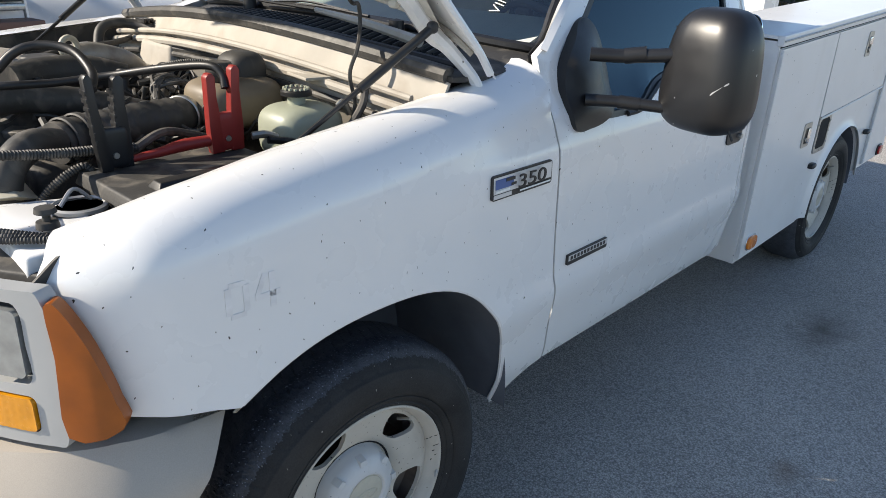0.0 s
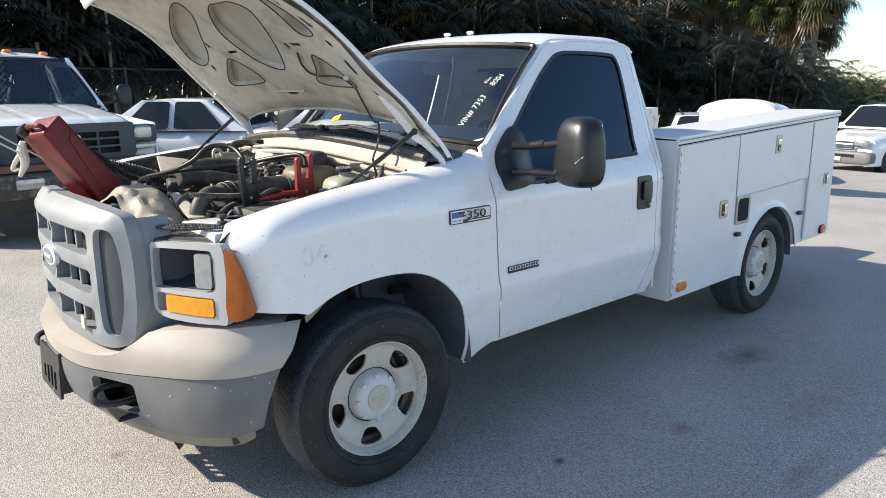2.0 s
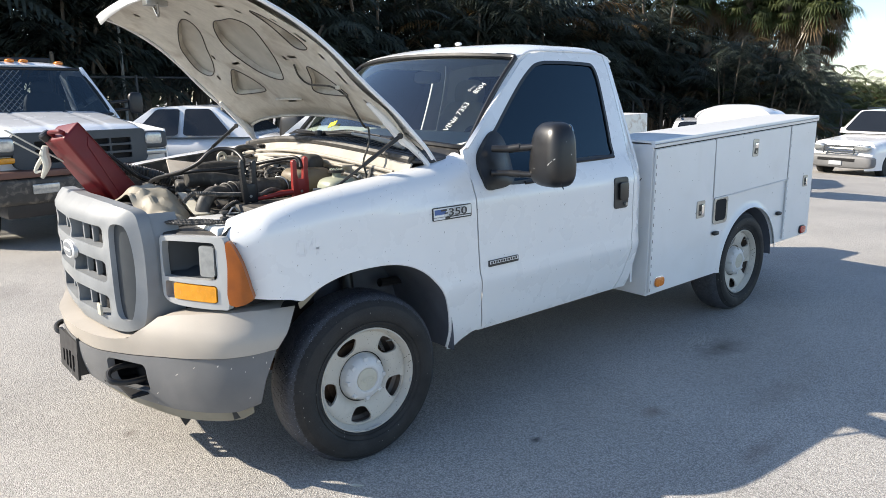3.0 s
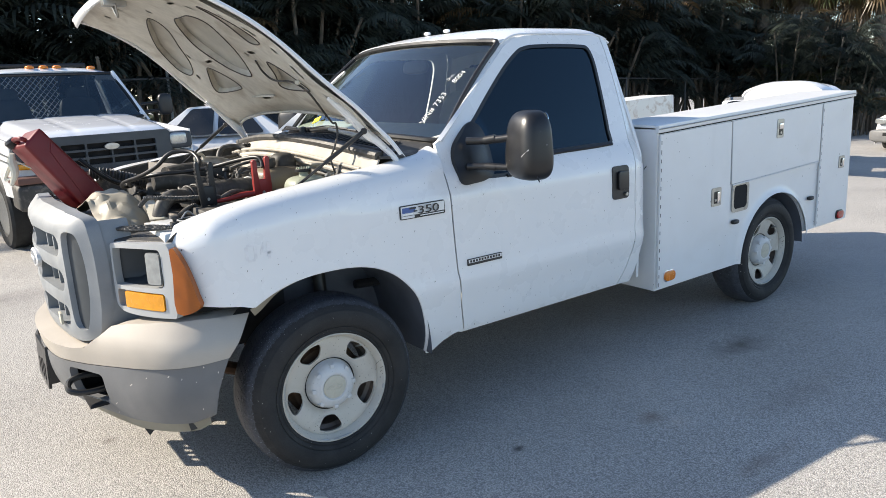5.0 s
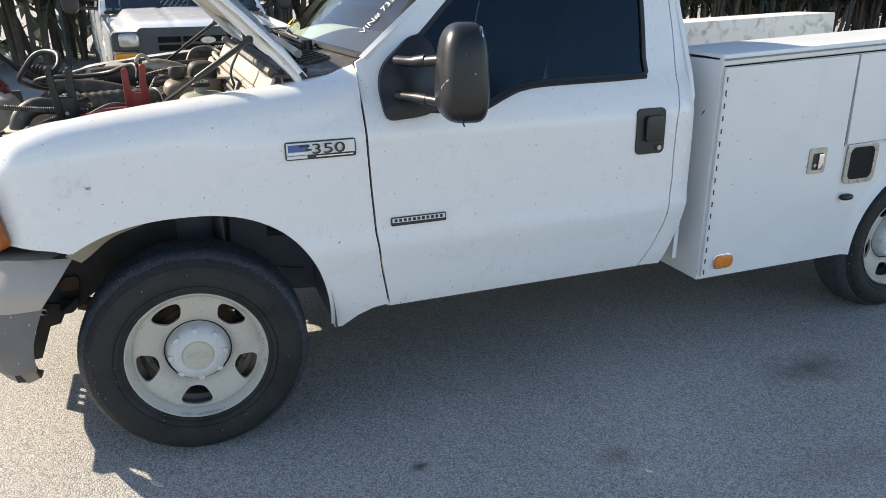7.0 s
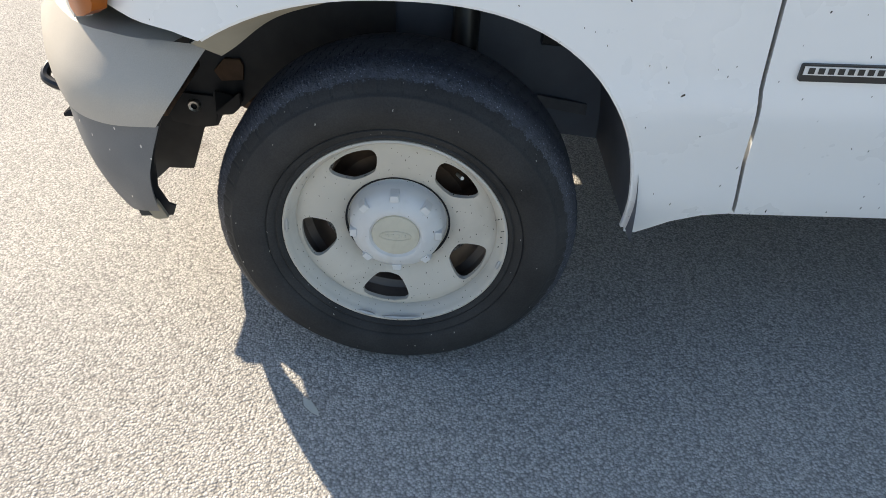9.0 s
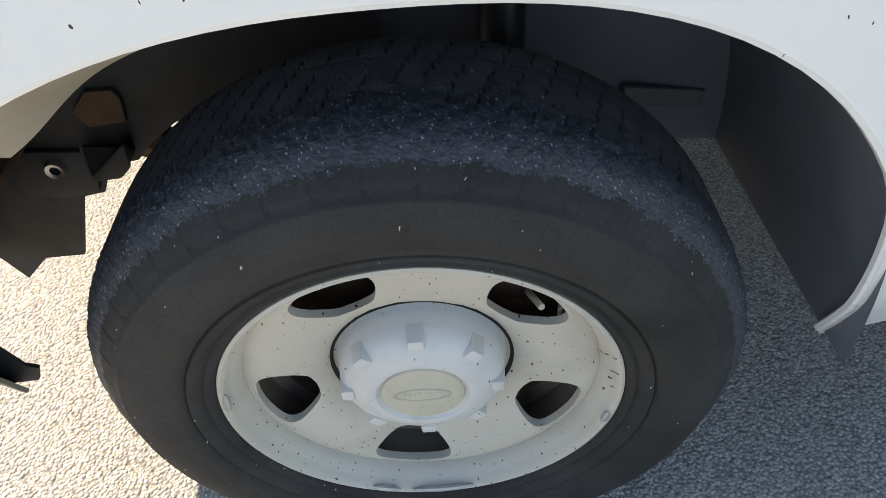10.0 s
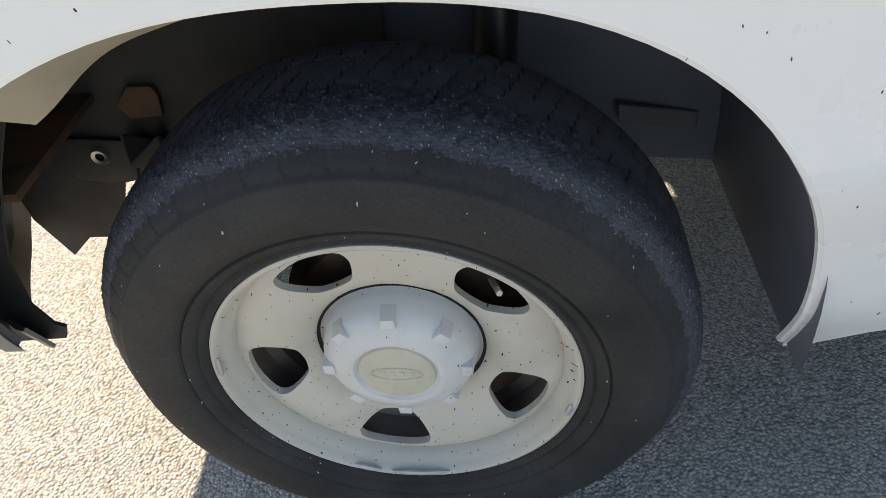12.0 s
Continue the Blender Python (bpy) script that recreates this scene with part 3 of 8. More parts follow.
b1 = part("badge_plate", panel(rounded(0.366, 0.612, 1.078, 1.140, 0.008), skin(-0.006), step=0.014, thick=(0, 0.008, 0)), DARKSTEEL, fender, "chrome badge with a blue panel and dark numerals")
bars = [(0.3705, 0.6075, 1.0945, 1.1355, BADGE_FACE), (0.3705, 0.440, 1.0825, 1.0925, BADGE_FACE), (0.376, 0.446, 1.106, 1.130, BLUE), (0.378, 0.430, 1.098, 1.103, CHALK), (0.436, 0.456, 1.108, 1.114, DARKSTEEL), (0.415, 0.45, 1.121, 1.129, DARKSTEEL), (0.47, 0.60, 1.0855, 1.0895, CHALK)]
for k, (x0, x1, z0, z1, m) in enumerate(bars):
    part("badge_bar", panel([(x0, z0), (x1, z0), (x1, z1), (x0, z1)], skin(-0.0075 - 0.0006 * k), step=0.03, thick=(0, 0.001, 0)), m, b1)
lettering("badge_numerals", "350", 0.050, Matrix.Translation((0.452, -0.0558, 1.0975)) @ Matrix.Diagonal((1.62, 1, 1, 1)) @ pose(0, 0, 0, 90), DARKSTEEL, b1, 0.0015)
b2 = part("badge_plate", panel(rounded(0.729, 0.945, 0.801, 0.833, 0.004), skin(-0.007), step=0.014, thick=(0, 0.008, 0)), DARKSTEEL, door, "chrome and black nameplate")
part("badge_bar", panel([(0.733, 0.814), (0.941, 0.813), (0.941, 0.830), (0.733, 0.830)], skin(-0.0085), step=0.03, thick=(0, 0.001, 0)), BADGE_FACE, b2)
for i in range(11):
    part("badge_bar", panel([(0.741 + i * 0.0178, 0.8165), (0.752 + i * 0.0178, 0.8165), (0.752 + i * 0.0178, 0.8275), (0.741 + i * 0.0178, 0.8275)], skin(-0.0098), step=0.03, thick=(0, 0.001, 0)), DARKSTEEL, b2)

# ---- mirror on its sail and two arms ----
SAIL = spline([(0.735, 1.195), (0.722, 1.27), (0.728, 1.335), (0.755, 1.385), (0.81, 1.43), (0.855, 1.462), (0.900, 1.470), (0.940, 1.435), (0.958, 1.37), (0.962, 1.30), (0.945, 1.235), (0.885, 1.200), (0.80, 1.190)], 4, True)
sail = part("mirror_mount", panel(SAIL, lambda x, z: (x, side_y(x, z) - 0.012 - 0.038 * max(0, 1 - ((x - 0.82) / 0.12) ** 2) * max(0, 1 - ((z - 1.33) / 0.13) ** 2), z), step=0.02, thick=(0, 0.03, 0)), BLACK, door, "black plastic mirror mount")
for z0, z1, r in ((1.392, 1.410, 0.018), (1.272, 1.268, 0.016)):
    part("mirror_arm", tube([(0.775, -0.02, z0), (0.82, -0.09, z0), (0.860, -0.18, (z0 + z1) / 2), (0.885, -0.24, z1)], r, seg=12), BLACK_GLOSS, sail)
    part("mirror_arm_collar", tube([(0.822, -0.095, z0), (0.846, -0.145, (z0 + z1) / 2)], r * 1.14, seg=12, n=2), BLACK, sail)


def shell_egg(c, size, power=3.2, nu=28, nv=20, bend=0.0):
    """A rounded box: a superellipsoid."""
    bm = bmesh.new()
    def q(v):
        return math.copysign(abs(v) ** (2 / power), v)
    rows = []
    for j in range(nv + 1):
        t = -math.pi / 2 + math.pi * j / nv
        rows.append([bm.verts.new((c[0] + size[0] / 2 * q(math.cos(t)) * q(math.cos(2 * math.pi * i / nu)), c[1] + size[1] / 2 * q(math.cos(t)) * q(math.sin(2 * math.pi * i / nu)), c[2] + size[2] / 2 * q(math.sin(t)))) for i in range(nu)])
    for j in range(nv):
        for i in range(nu):
            bm.faces.new((rows[j][i], rows[j][(i + 1) % nu], rows[j + 1][(i + 1) % nu], rows[j + 1][i]))
    bmesh.ops.remove_doubles(bm, verts=bm.verts, dist=1e-5)
    return bm


mh = shell_egg((0, 0, 0), (0.158, 0.232, 0.312), 3.4)
for v in mh.verts:
    v.co.x *= 0.75 if v.co.x > 0 else 1.25
    v.co.y *= 1 - 0.10 * (v.co.z / 0.17)
    v.co.x *= 1 + 0.12 * (-v.co.z / 0.17)
mhead = part("mirror_head", moved(mh, pose(0.930, -0.296, 1.370, 0, 0, -11)), BLACK_GLOSS, sail, "black plastic mirror housing")
part("mirror_glass", moved(prism(rounded(-0.088, 0.088, -0.145, 0.145, 0.03), lambda x, z: (0, x, z), (0.004, 0, 0)), pose(0.930, -0.296, 1.370, 0, 0, -11) @ pose(0.028, 0, 0)), MIRROR_GLASS, mhead)
part("mirror_seam", moved(tube([(-0.03, -0.105, -0.155), (-0.062, -0.06, -0.05), (-0.074, 0.0, 0.055), (-0.072, 0.06, 0.095), (-0.03, 0.112, 0.10)], 0.003, seg=5), pose(0.930, -0.296, 1.370, 0, 0, -11)), BLACK, mhead)

# ---- cab ----
cab_strip = [(1.876, 0.462)] + [(x + 0.006, z) for x, z in DOOR_REAR[1:]] + [(1.99, 1.885), (2.035, 1.86), (2.062, 1.75), (2.082, 1.60), (2.085, 1.40), (2.078, 1.25), (2.075, 1.20), (2.082, 1.145), (2.086, 0.95), (2.083, 0.74), (2.06, 0.63), (1.99, 0.455)]
cab = part("cab", panel(cab_strip, skin(), step=0.03, thick=(0, 0.02, 0)), WHITE, truck, "white regular cab")
part("cab_side", mirror_y(panel(cab_strip, skin(), step=0.08, thick=(0, 0.02, 0))), WHITE, cab)


def roof_at(u, v):
    y = 0.232 + (2 * (MID - 0.232)) * v
    w = abs(v - 0.5) * 2
    x0 = 1.20 - 0.12 * (1 - w ** 2)
    x = x0 + (2.065 - x0) * u
    crown = 1.885 + 0.070 * (1 - w ** 6) ** 0.5 * (0.75 + 0.25 * (1 - w ** 2))
    drop = 0.055 * max(0, 1 - u / 0.45) ** 2 + 0.09 * max(0, (u - 0.82) / 0.18) ** 2.5
    if w > 0.93:
        drop *= 1 - 0.6 * (w - 0.93) / 0.07
    return (x, y, crown - drop)


part("roof", grid_sheet(roof_at, 26, 40, 0.01), WHITE, cab, "white cab roof")
part("drip_rail", tube([(1.21, 0.226, 1.845), (1.30, 0.234, 1.882), (1.40, 0.238, 1.893), (1.70, 0.240, 1.896), (1.94, 0.238, 1.890), (2.03, 0.232, 1.865)], 0.006, seg=6), WHITE, cab)
# back wall of the cab with its window opening
part("cab_back", panel([(0.02, 0.46), (1.92, 0.46), (1.93, 1.2), (1.70, 1.87), (0.24, 1.87), (0.01, 1.2)], lambda y, z: (2.075 - 0.06 * max(0, (z - 1.3) / 0.6), y, z), holes=[rounded(0.42, 1.52, 1.34, 1.78, 0.05)], step=0.1, thick=(0.02, 0, 0)), WHITE, cab)
bp = part("rear_window", panel(rounded(0.42, 1.52, 1.34, 1.78, 0.05), lambda y, z: (2.075 - 0.06 * max(0, (z - 1.3) / 0.6) + 0.005, y, z), step=0.15, thick=(0.004, 0, 0)), GLASS_SIDE, cab)


def screen_at(u, v, off=0.0):
    """Windscreen: v across from the left pillar, u from base to header."""
    w = abs(v - 0.5) * 2
    yb, yt = 0.115 + 2 * (MID - 0.115) * v, 0.235 + 2 * (MID - 0.235) * v
    xb, xt = 0.735 - 0.17 * (1 - w ** 2.2), 1.215 - 0.12 * (1 - w ** 2.2)
    zb, zt = 1.385 + 0.045 * (1 - w ** 2), 1.852 + 0.03 * (1 - w ** 2)
    bow = 0.02 * math.sin(math.pi * u)
    return (xb + (xt - xb) * u - bow * 0.7 + off, yb + (yt - yb) * u, zb + (zt - zb) * u + bow * 0.7 + off * -0.7)


ws = part("windscreen", grid_sheet(lambda u, v: screen_at(u, v), 14, 24), GLASS_FRONT, truck, "windscreen with white marker writing")
edge = [screen_at(0, v) for v in np.linspace(0.02, 0.98, 14)] + [screen_at(u, 1) for u in np.linspace(0.03, 0.97, 8)] + [screen_at(1, v) for v in np.linspace(0.98, 0.02, 14)] + [screen_at(u, 0) for u in np.linspace(0.97, 0.03, 8)]
part("screen_seal", tube([(x - 0.004, y, z + 0.004) for x, y, z in edge], 0.015, seg=7, n=2, closed=True), BLACK, truck, "black windscreen seal")
# A-pillar faces between door frame and glass
for flip in (False, True):
    pl = grid_sheet(lambda u, w: tuple(np.array(screen_at(u, 0.0)) * (1 - w) + w * np.array((0.665 + 0.60 * u + 0.06 * u * u, side_y(1.0, 1.39 + 0.495 * u), 1.40 + 0.478 * u)) + np.array((0, 0, 0.004))), 14, 4, 0.02)
    part("pillar", mirror_y(pl) if flip else pl, WHITE, cab)


def on_screen(u, v):
    p0, pu, pv = (np.array(screen_at(a, b)) for a, b in ((u, v), (u + 0.02, v), (u, v + 0.02)))
    right, up = -(pv - p0), pu - p0
    right, up = right / np.linalg.norm(right), up / np.linalg.norm(up)
    up -= right * (up @ right)
    up /= np.linalg.norm(up)
    n = np.cross(right, up)
    n = n if n[0] < 0 else -n
    m = Matrix(((right[0], up[0], n[0], p0[0] + n[0] * 0.004), (right[1], up[1], n[1], p0[1] + n[1] * 0.004), (right[2], up[2], n[2], p0[2] + n[2] * 0.004), (0, 0, 0, 1)))
    return m


for body, u, v, size, tilt in (("VIN# 7353", 0.13, 0.084, 0.046, 76), ("8004", 0.53, 0.056, 0.044, 72), ("Dms", 0.55, 0.084, 0.026, 72)):
    lettering("marker_writing", body, size, on_screen(u, v) @ pose(0, 0, 0, 0, 0, tilt), CHALK, ws, 0.0005, 0.0, -0.0005)
part("marker_scribble", moved(joined(tube([(-0.1, 0.0, 0), (-0.03, 0.06, 0), (0.05, 0.05, 0), (0.08, 0.0, 0), (0.0, -0.03, 0), (-0.09, -0.02, 0)], 0.003, seg=5), tube([(-0.02, 0.03, 0), (0.02, 0.0, 0), (0.06, 0.03, 0)], 0.003, seg=5)), on_screen(0.66, 0.90) @ pose(0, 0, 0, 0, 0, 35)), CHALK, ws)

# interior
inside_parts = thing("cab_interior", "grey dashboard and seats inside the cab", "car interior", (1.5, MID, 0.9))
part("dashboard", grid_sheet(lambda u, v: (0.70 + 0.03 * abs(v - 0.5) + 0.52 * u, 0.14 + 1.66 * v, 1.405 + 0.05 * math.sin(math.pi * min(1, u * 1.3)) - 0.30 * max(0, u - 0.72) ** 1.2 * 3), 14, 10, 0.03), DASH, inside_parts)
part("dash_front", block(1.10, 1.20, 0.10, 1.84, 0.95, 1.28, 0.03), INTERIOR, inside_parts)
sw = tube([(0.19 * math.cos(a), 0.19 * math.sin(a), 0) for a in np.linspace(0, 2 * math.pi, 24, endpoint=False)], 0.014, seg=8, n=2, closed=True)
sw = joined(sw, moved(block(-0.18, 0.18, -0.03, 0.03, -0.03, 0.0, 0.01), Matrix.Identity(4)), moved(lathe([(0.0, 0.0), (0.06, 0.0), (0.06, -0.25), (0.0, -0.25)], axis="z", seg=16), Matrix.Identity(4)))
part("steering_wheel", moved(sw, Matrix.Translation((1.28, 0.52, 1.30)) @ Matrix.Rotation(radians(62), 4, "Y")), INTERIOR, inside_parts)
for y in (0.54, 1.40):
    part("seat", joined(moved(shell_egg((0, 0, 0), (0.16, 0.50, 0.66), 4), pose(1.86, y, 1.28, 0, 14)), moved(shell_egg((0, 0, 0), (0.10, 0.28, 0.20), 3), pose(1.95, y, 1.66, 0, 8)), shell_egg((1.62, y, 0.92), (0.52, 0.50, 0.18), 4)), SEAT, inside_parts)
part("cabin_floor", block(0.80, 2.05, 0.06, 1.88, 0.50, 0.56, 0.01), INTERIOR, inside_parts)
part("far_door_inner", block(0.75, 2.04, 1.905, 1.925, 0.5, 1.26, 0.005), DASH, inside_parts)
part("rear_view_mirror", moved(shell_egg((0, 0, 0), (0.04, 0.24, 0.075), 4), pose(1.19, MID, 1.76, 0, 12)), INTERIOR, inside_parts)
part("headliner", grid_sheet(lambda u, v: tuple(np.array(roof_at(0.03 + 0.94 * u, 0.03 + 0.94 * v)) - np.array((0, 0, 0.04))), 8, 10), DASH, inside_parts)
rd = mirror_y(panel(door_outline, skin(), holes=[WIN], step=0.09, thick=(0, 0.02, 0)))
door_r = part("door", rd, WHITE, truck, "white passenger door")
gr = part("window_glass", mirror_y(panel(ring(WIN, -0.008, 0, 0), skin(0.008), step=0.1, thick=(0, 0.004, 0))), GLASS_SIDE, door_r)
mh2 = shell_egg((0, 0, 0), (0.14, 0.23, 0.345), 3.4)
part("mirror_head", moved(mh2, pose(0.95, 2 * MID + 0.30, 1.372, 0, 0, 24)), BLACK_GLOSS, door_r)
part("mirror_arm", tube([(0.80, 2 * MID, 1.36), (0.92, 2 * MID + 0.24, 1.38)], 0.03, seg=8), BLACK_GLOSS, door_r)
part("sill", block(0.72, 2.0, 0.03, 0.10, 0.44, 0.60, 0.02), WHITE, cab)
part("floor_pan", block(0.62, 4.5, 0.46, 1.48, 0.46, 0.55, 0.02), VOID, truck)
for y in (0.55, 1.30):
    part("frame_rail", joined(block(0.50, 4.55, y, y + 0.08, 0.40, 0.58, 0.01), block(-0.85, 0.60, y, y + 0.078, 0.53, 0.66, 0.01)), DARKSTEEL, truck, "black steel frame rail")

# ---- cowl, firewall, engine bay tub ----
def cowl_top(u, v):
    k = math.sin(math.pi * v)
    x0, z0 = 0.372 - 0.078 * k, 1.352 + 0.066 * k
    xs, ys, zs = screen_at(0.0, v)
    return (x0 + (xs - 0.01 - x0) * u, 0.10 + 1.74 * v, z0 + (zs - 0.008 - z0) * u - 0.018 * math.sin(math.pi * u))


cowl = part("cowl_panel", grid_sheet(cowl_top, 10, 24, 0.012), BLACK_DUST, truck, "dusty black cowl grille with wipers")
for i in range(64):
    v = 0.10 + 0.66 * i / 63
    a, b = cowl_top(0.50, v), cowl_top(0.86, v + 0.012)
    part("cowl_slat", hull([(a[0], a[1] - 0.0045, a[2]), (b[0], b[1] - 0.0045, b[2]), (b[0], b[1] + 0.0045, b[2]), (a[0], a[1] + 0.0045, a[2]), (a[0], a[1] - 0.003, a[2] + 0.010), (b[0], b[1] - 0.003, b[2] + 0.010), (b[0], b[1] + 0.003, b[2] + 0.010), (a[0], a[1] + 0.003, a[2] + 0.010)], 0), VOID if i % 2 else BLACK_DUST, cowl)
part("cowl_step", tube([tuple(np.array(cowl_top(0.36, v)) + np.array((0, 0, 0.004))) for v in np.linspace(0.03, 0.97, 14)], 0.012, seg=8, n=3), BLACK, cowl)
part("cowl_seal", tube([cowl_top(0, v) for v in np.linspace(0.01, 0.99, 16)], 0.019, seg=8, n=3), HOSE, cowl, "black rubber cowl seal")
part("seal_lip", tube([(cowl_top(0, v)[0] + 0.035, cowl_top(0, v)[1], cowl_top(0.08, v)[2] + 0.006) for v in np.linspace(0.02, 0.98, 16)], 0.011, seg=8, n=3), HOSE, cowl)
firewall = part("firewall", grid_sheet(lambda u, v: (cowl_top(0, v)[0] - 0.004 - 0.05 * min(1, u * 3.2) + 0.16 * max(0, u - 0.42), 0.11 + 1.72 * v, cowl_top(0, v)[2] - 0.012 - 0.30 * u), 14, 24, 0.01), BEIGE, truck, "dusty beige firewall")
part("firewall_lower", grid_sheet(lambda u, v: (0.40 + 0.05 * u, 0.46 + 1.02 * v, 1.12 - 0.50 * u), 4, 8, 0.01), BLACK_DUST, truck)
for off, dz, r in ((0.062, 0.058, 0.009), (0.075, 0.086, 0.013), (0.07, 0.125, 0.010)):
    part("firewall_rib", tube([(cowl_top(0, v)[0] - off, 0.14 + 1.66 * v, cowl_top(0, v)[2] - dz) for v in np.linspace(0.02, 0.98, 12)], r, seg=8, n=3), BEIGE if dz < 0.12 else BLACK_DUST, truck)
for y, wl in ((0.50, 0.60), (1.20, 0.58)):
    vv = lambda yy, d=0.0: tuple(np.array(cowl_top(0.94, (yy - 0.10) / 1.74)) + np.array((-0.02, 0, 0.020 + d * 0.6)))
    w = joined(tube([vv(y), vv(y + wl * 0.5, 0.015), vv(y + wl, 0.02)], [0.009, 0.007, 0.005], seg=7), tube([vv(y + 0.10, 0.02), vv(y + wl * 0.5, 0.03), vv(y + wl + 0.04, 0.02)], 0.005, seg=6), tube([vv(y + wl * 0.3, 0.03), vv(y + wl * 0.6, 0.045), vv(y + wl * 0.9, 0.024)], 0.004, seg=6), lathe([(0.0, 0.02), (0.022, 0.015), (0.024, -0.03), (0.0, -0.03)], vv(y), "z", 14))
    part("wiper", w, BLACK, cowl, "black windscreen wiper")
part("wiper_link", tube([(0.50, 0.34, 1.40), (0.47, 0.52, 1.432), (0.46, 0.74, 1.452)], [0.016, 0.012, 0.008], seg=7), BEIGE, cowl, "dusty beige wiper arm")
for flip in (False, True):
    il = grid_sheet(lambda u, v: (-0.62 + 1.05 * u, 0.125 + 0.10 * v ** 2, CROWN(-0.62 + 1.05 * u) - 0.012 - 0.27 * v), 16, 8, 0.006)
    part("inner_fender", moved(mirror_y(il), Matrix.Translation((0, 0, 0.03))) if flip else il, BLACK_DUST, truck)
# Near-black sheet added under the engine; puts the dark there into colour.
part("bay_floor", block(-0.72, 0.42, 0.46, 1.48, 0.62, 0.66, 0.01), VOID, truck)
# ---- wheel well ----
for x0 in (0.0,):
    for flip in (False, True):
        lw = bmesh.new()
        rows = []
        for a in np.linspace(3, 128, 30):
            r = arch_r(radians(a)) + 0.009
            rows.append([lw.verts.new((ARCH[0] + r * math.cos(radians(a)), y, ARCH[1] + r * math.sin(radians(a)))) for y in (-0.03, 0.1, 0.25, 0.42)])
        for p, q in zip(rows, rows[1:]):
            for i in range(3):
                lw.faces.new((p[i], q[i], q[i + 1], p[i + 1]))
        hub = lw.verts.new((0.02, 0.42, 0.46))
        for p, q in zip(rows, rows[1:]):
            lw.faces.new((p[3], q[3], hub))
        if flip:
            mirror_y(lw)
        part("wheel_liner", lw, LINER_BLACK, truck, "black wheel well liner")
part("axle_beam", joined(tube([(0, 0.12, 0.39), (0.0, 0.4, 0.36), (0, 0.97, 0.32)], 0.045, seg=10), tube([(-0.42, 0.47, 0.47), (0.0, 0.47, 0.33), (0.62, 0.47, 0.50)], 0.03, seg=8)), RUST, truck, "rusty front axle and spring")
part("shock_absorber", joined(tube([(0.13, 0.30, 0.40), (0.15, 0.38, 0.82)], 0.032, seg=10), tube([(0.32, 0.33, 0.72), (0.55, 0.34, 0.70)], 0.022, seg=8)), DARKSTEEL, truck)
part("bumper_stay", prism([(-0.02, 0.86), (-0.02, 0.61), (-0.20, 0.538), (-0.335, 0.537), (-0.384, 0.502), (-0.412, 0.474), (-0.462, 0.465), (-0.488, 0.416), (-0.525, 0.410), (-0.577, 0.281), (-0.644, 0.281), (-0.695, 0.235), (-0.735, 0.33), (-0.745, 0.62), (-0.56, 0.86)], lambda x, z: (x, 0.41, z), (0, 0.008, 0)), STAY, truck, "black bumper stay with stepped edge")
part("stay_box", hull([(-0.482, 0.375, 0.462), (-0.430, 0.372, 0.468), (-0.408, 0.372, 0.492), (-0.406, 0.372, 0.538), (-0.474, 0.375, 0.540), (-0.482, 0.412, 0.462), (-0.430, 0.412, 0.468), (-0.408, 0.412, 0.492), (-0.406, 0.412, 0.538), (-0.474, 0.412, 0.540)], 0.006), STAY, truck)
part("stay_plate", prism([(-0.62, 0.515), (-0.552, 0.512), (-0.481, 0.504), (-0.478, 0.470), (-0.489, 0.426), (-0.540, 0.417), (-0.60, 0.430)], lambda x, z: (x, 0.399, z), (0, 0.010, 0), 0.003), STAY, truck, "dirty black bracket plate")
part("stay_bolt", joined(lathe([(0.008, 0.392), (0.014, 0.390), (0.017, 0.396), (0.017, 0.412)], (-0.535, 0.0, 0.479), "y", 16, caps=False), lathe([(0.0, 0.400), (0.009, 0.400)], (-0.535, 0.0, 0.479), "y", 12)), STEEL, truck, "dull steel bracket nut")
part("rusty_plate", prism([(-0.455, 0.548), (-0.400, 0.552), (-0.395, 0.590), (-0.402, 0.606), (-0.440, 0.607), (-0.470, 0.575)], lambda x, z: (x, 0.398, z), (0, 0.010, 0), 0.002), RUST, truck, "rust-brown steel plate")
part("bumper_bracket", joined(block(-0.80, -0.48, 0.43, 0.55, 0.50, 0.58, 0.01), block(-0.62, -0.50, 0.14, 0.40, 0.585, 0.60, 0.004)), RUST, truck, "rusty brown steel bumper bracket")
part("bumper_end_plate", prism([(-0.40, 0.79), (-0.425, 0.735), (-0.47, 0.66), (-0.505, 0.585), (-0.535, 0.51), (-0.545, 0.425), (-0.530, 0.384), (-0.514, 0.376), (-0.525, 0.350), (-0.60, 0.345), (-0.62, 0.45), (-0.58, 0.66), (-0.50, 0.79)], lambda x, z: (x, 0.100, z), (0, 0.006, 0)), STAY, truck, "black inner edge of the bumper cover")
# folded sheet-metal flange and frame pieces seen through the wheel opening
part("frame_crossmember", hull([(0.335, 0.395, 0.538), (0.470, 0.415, 0.506), (0.470, 0.425, 0.506), (0.335, 0.405, 0.538), (0.340, 0.395, 0.506), (0.470, 0.415, 0.474), (0.470, 0.425, 0.474), (0.340, 0.405, 0.506)], 0.002), STEEL_GREY, truck, "grey frame bracket behind the wheel")

# ---- wheels ----
HOLES = [radians(a) for a in (-98, -26, 46, 118, 190)]


def rim_depth(r):
    """How far the painted disc lies inboard of the cap's face, by radius."""
    return float(np.interp(r, [0.0, 0.106, 0.114, 0.124, 0.138, 0.155, 0.175, 0.200, 0.212, 0.221, 0.228, 0.236], [0.062, 0.062, 0.054, 0.043, 0.033, 0.026, 0.021, 0.018, 0.018, 0.020, 0.024, 0.029]))


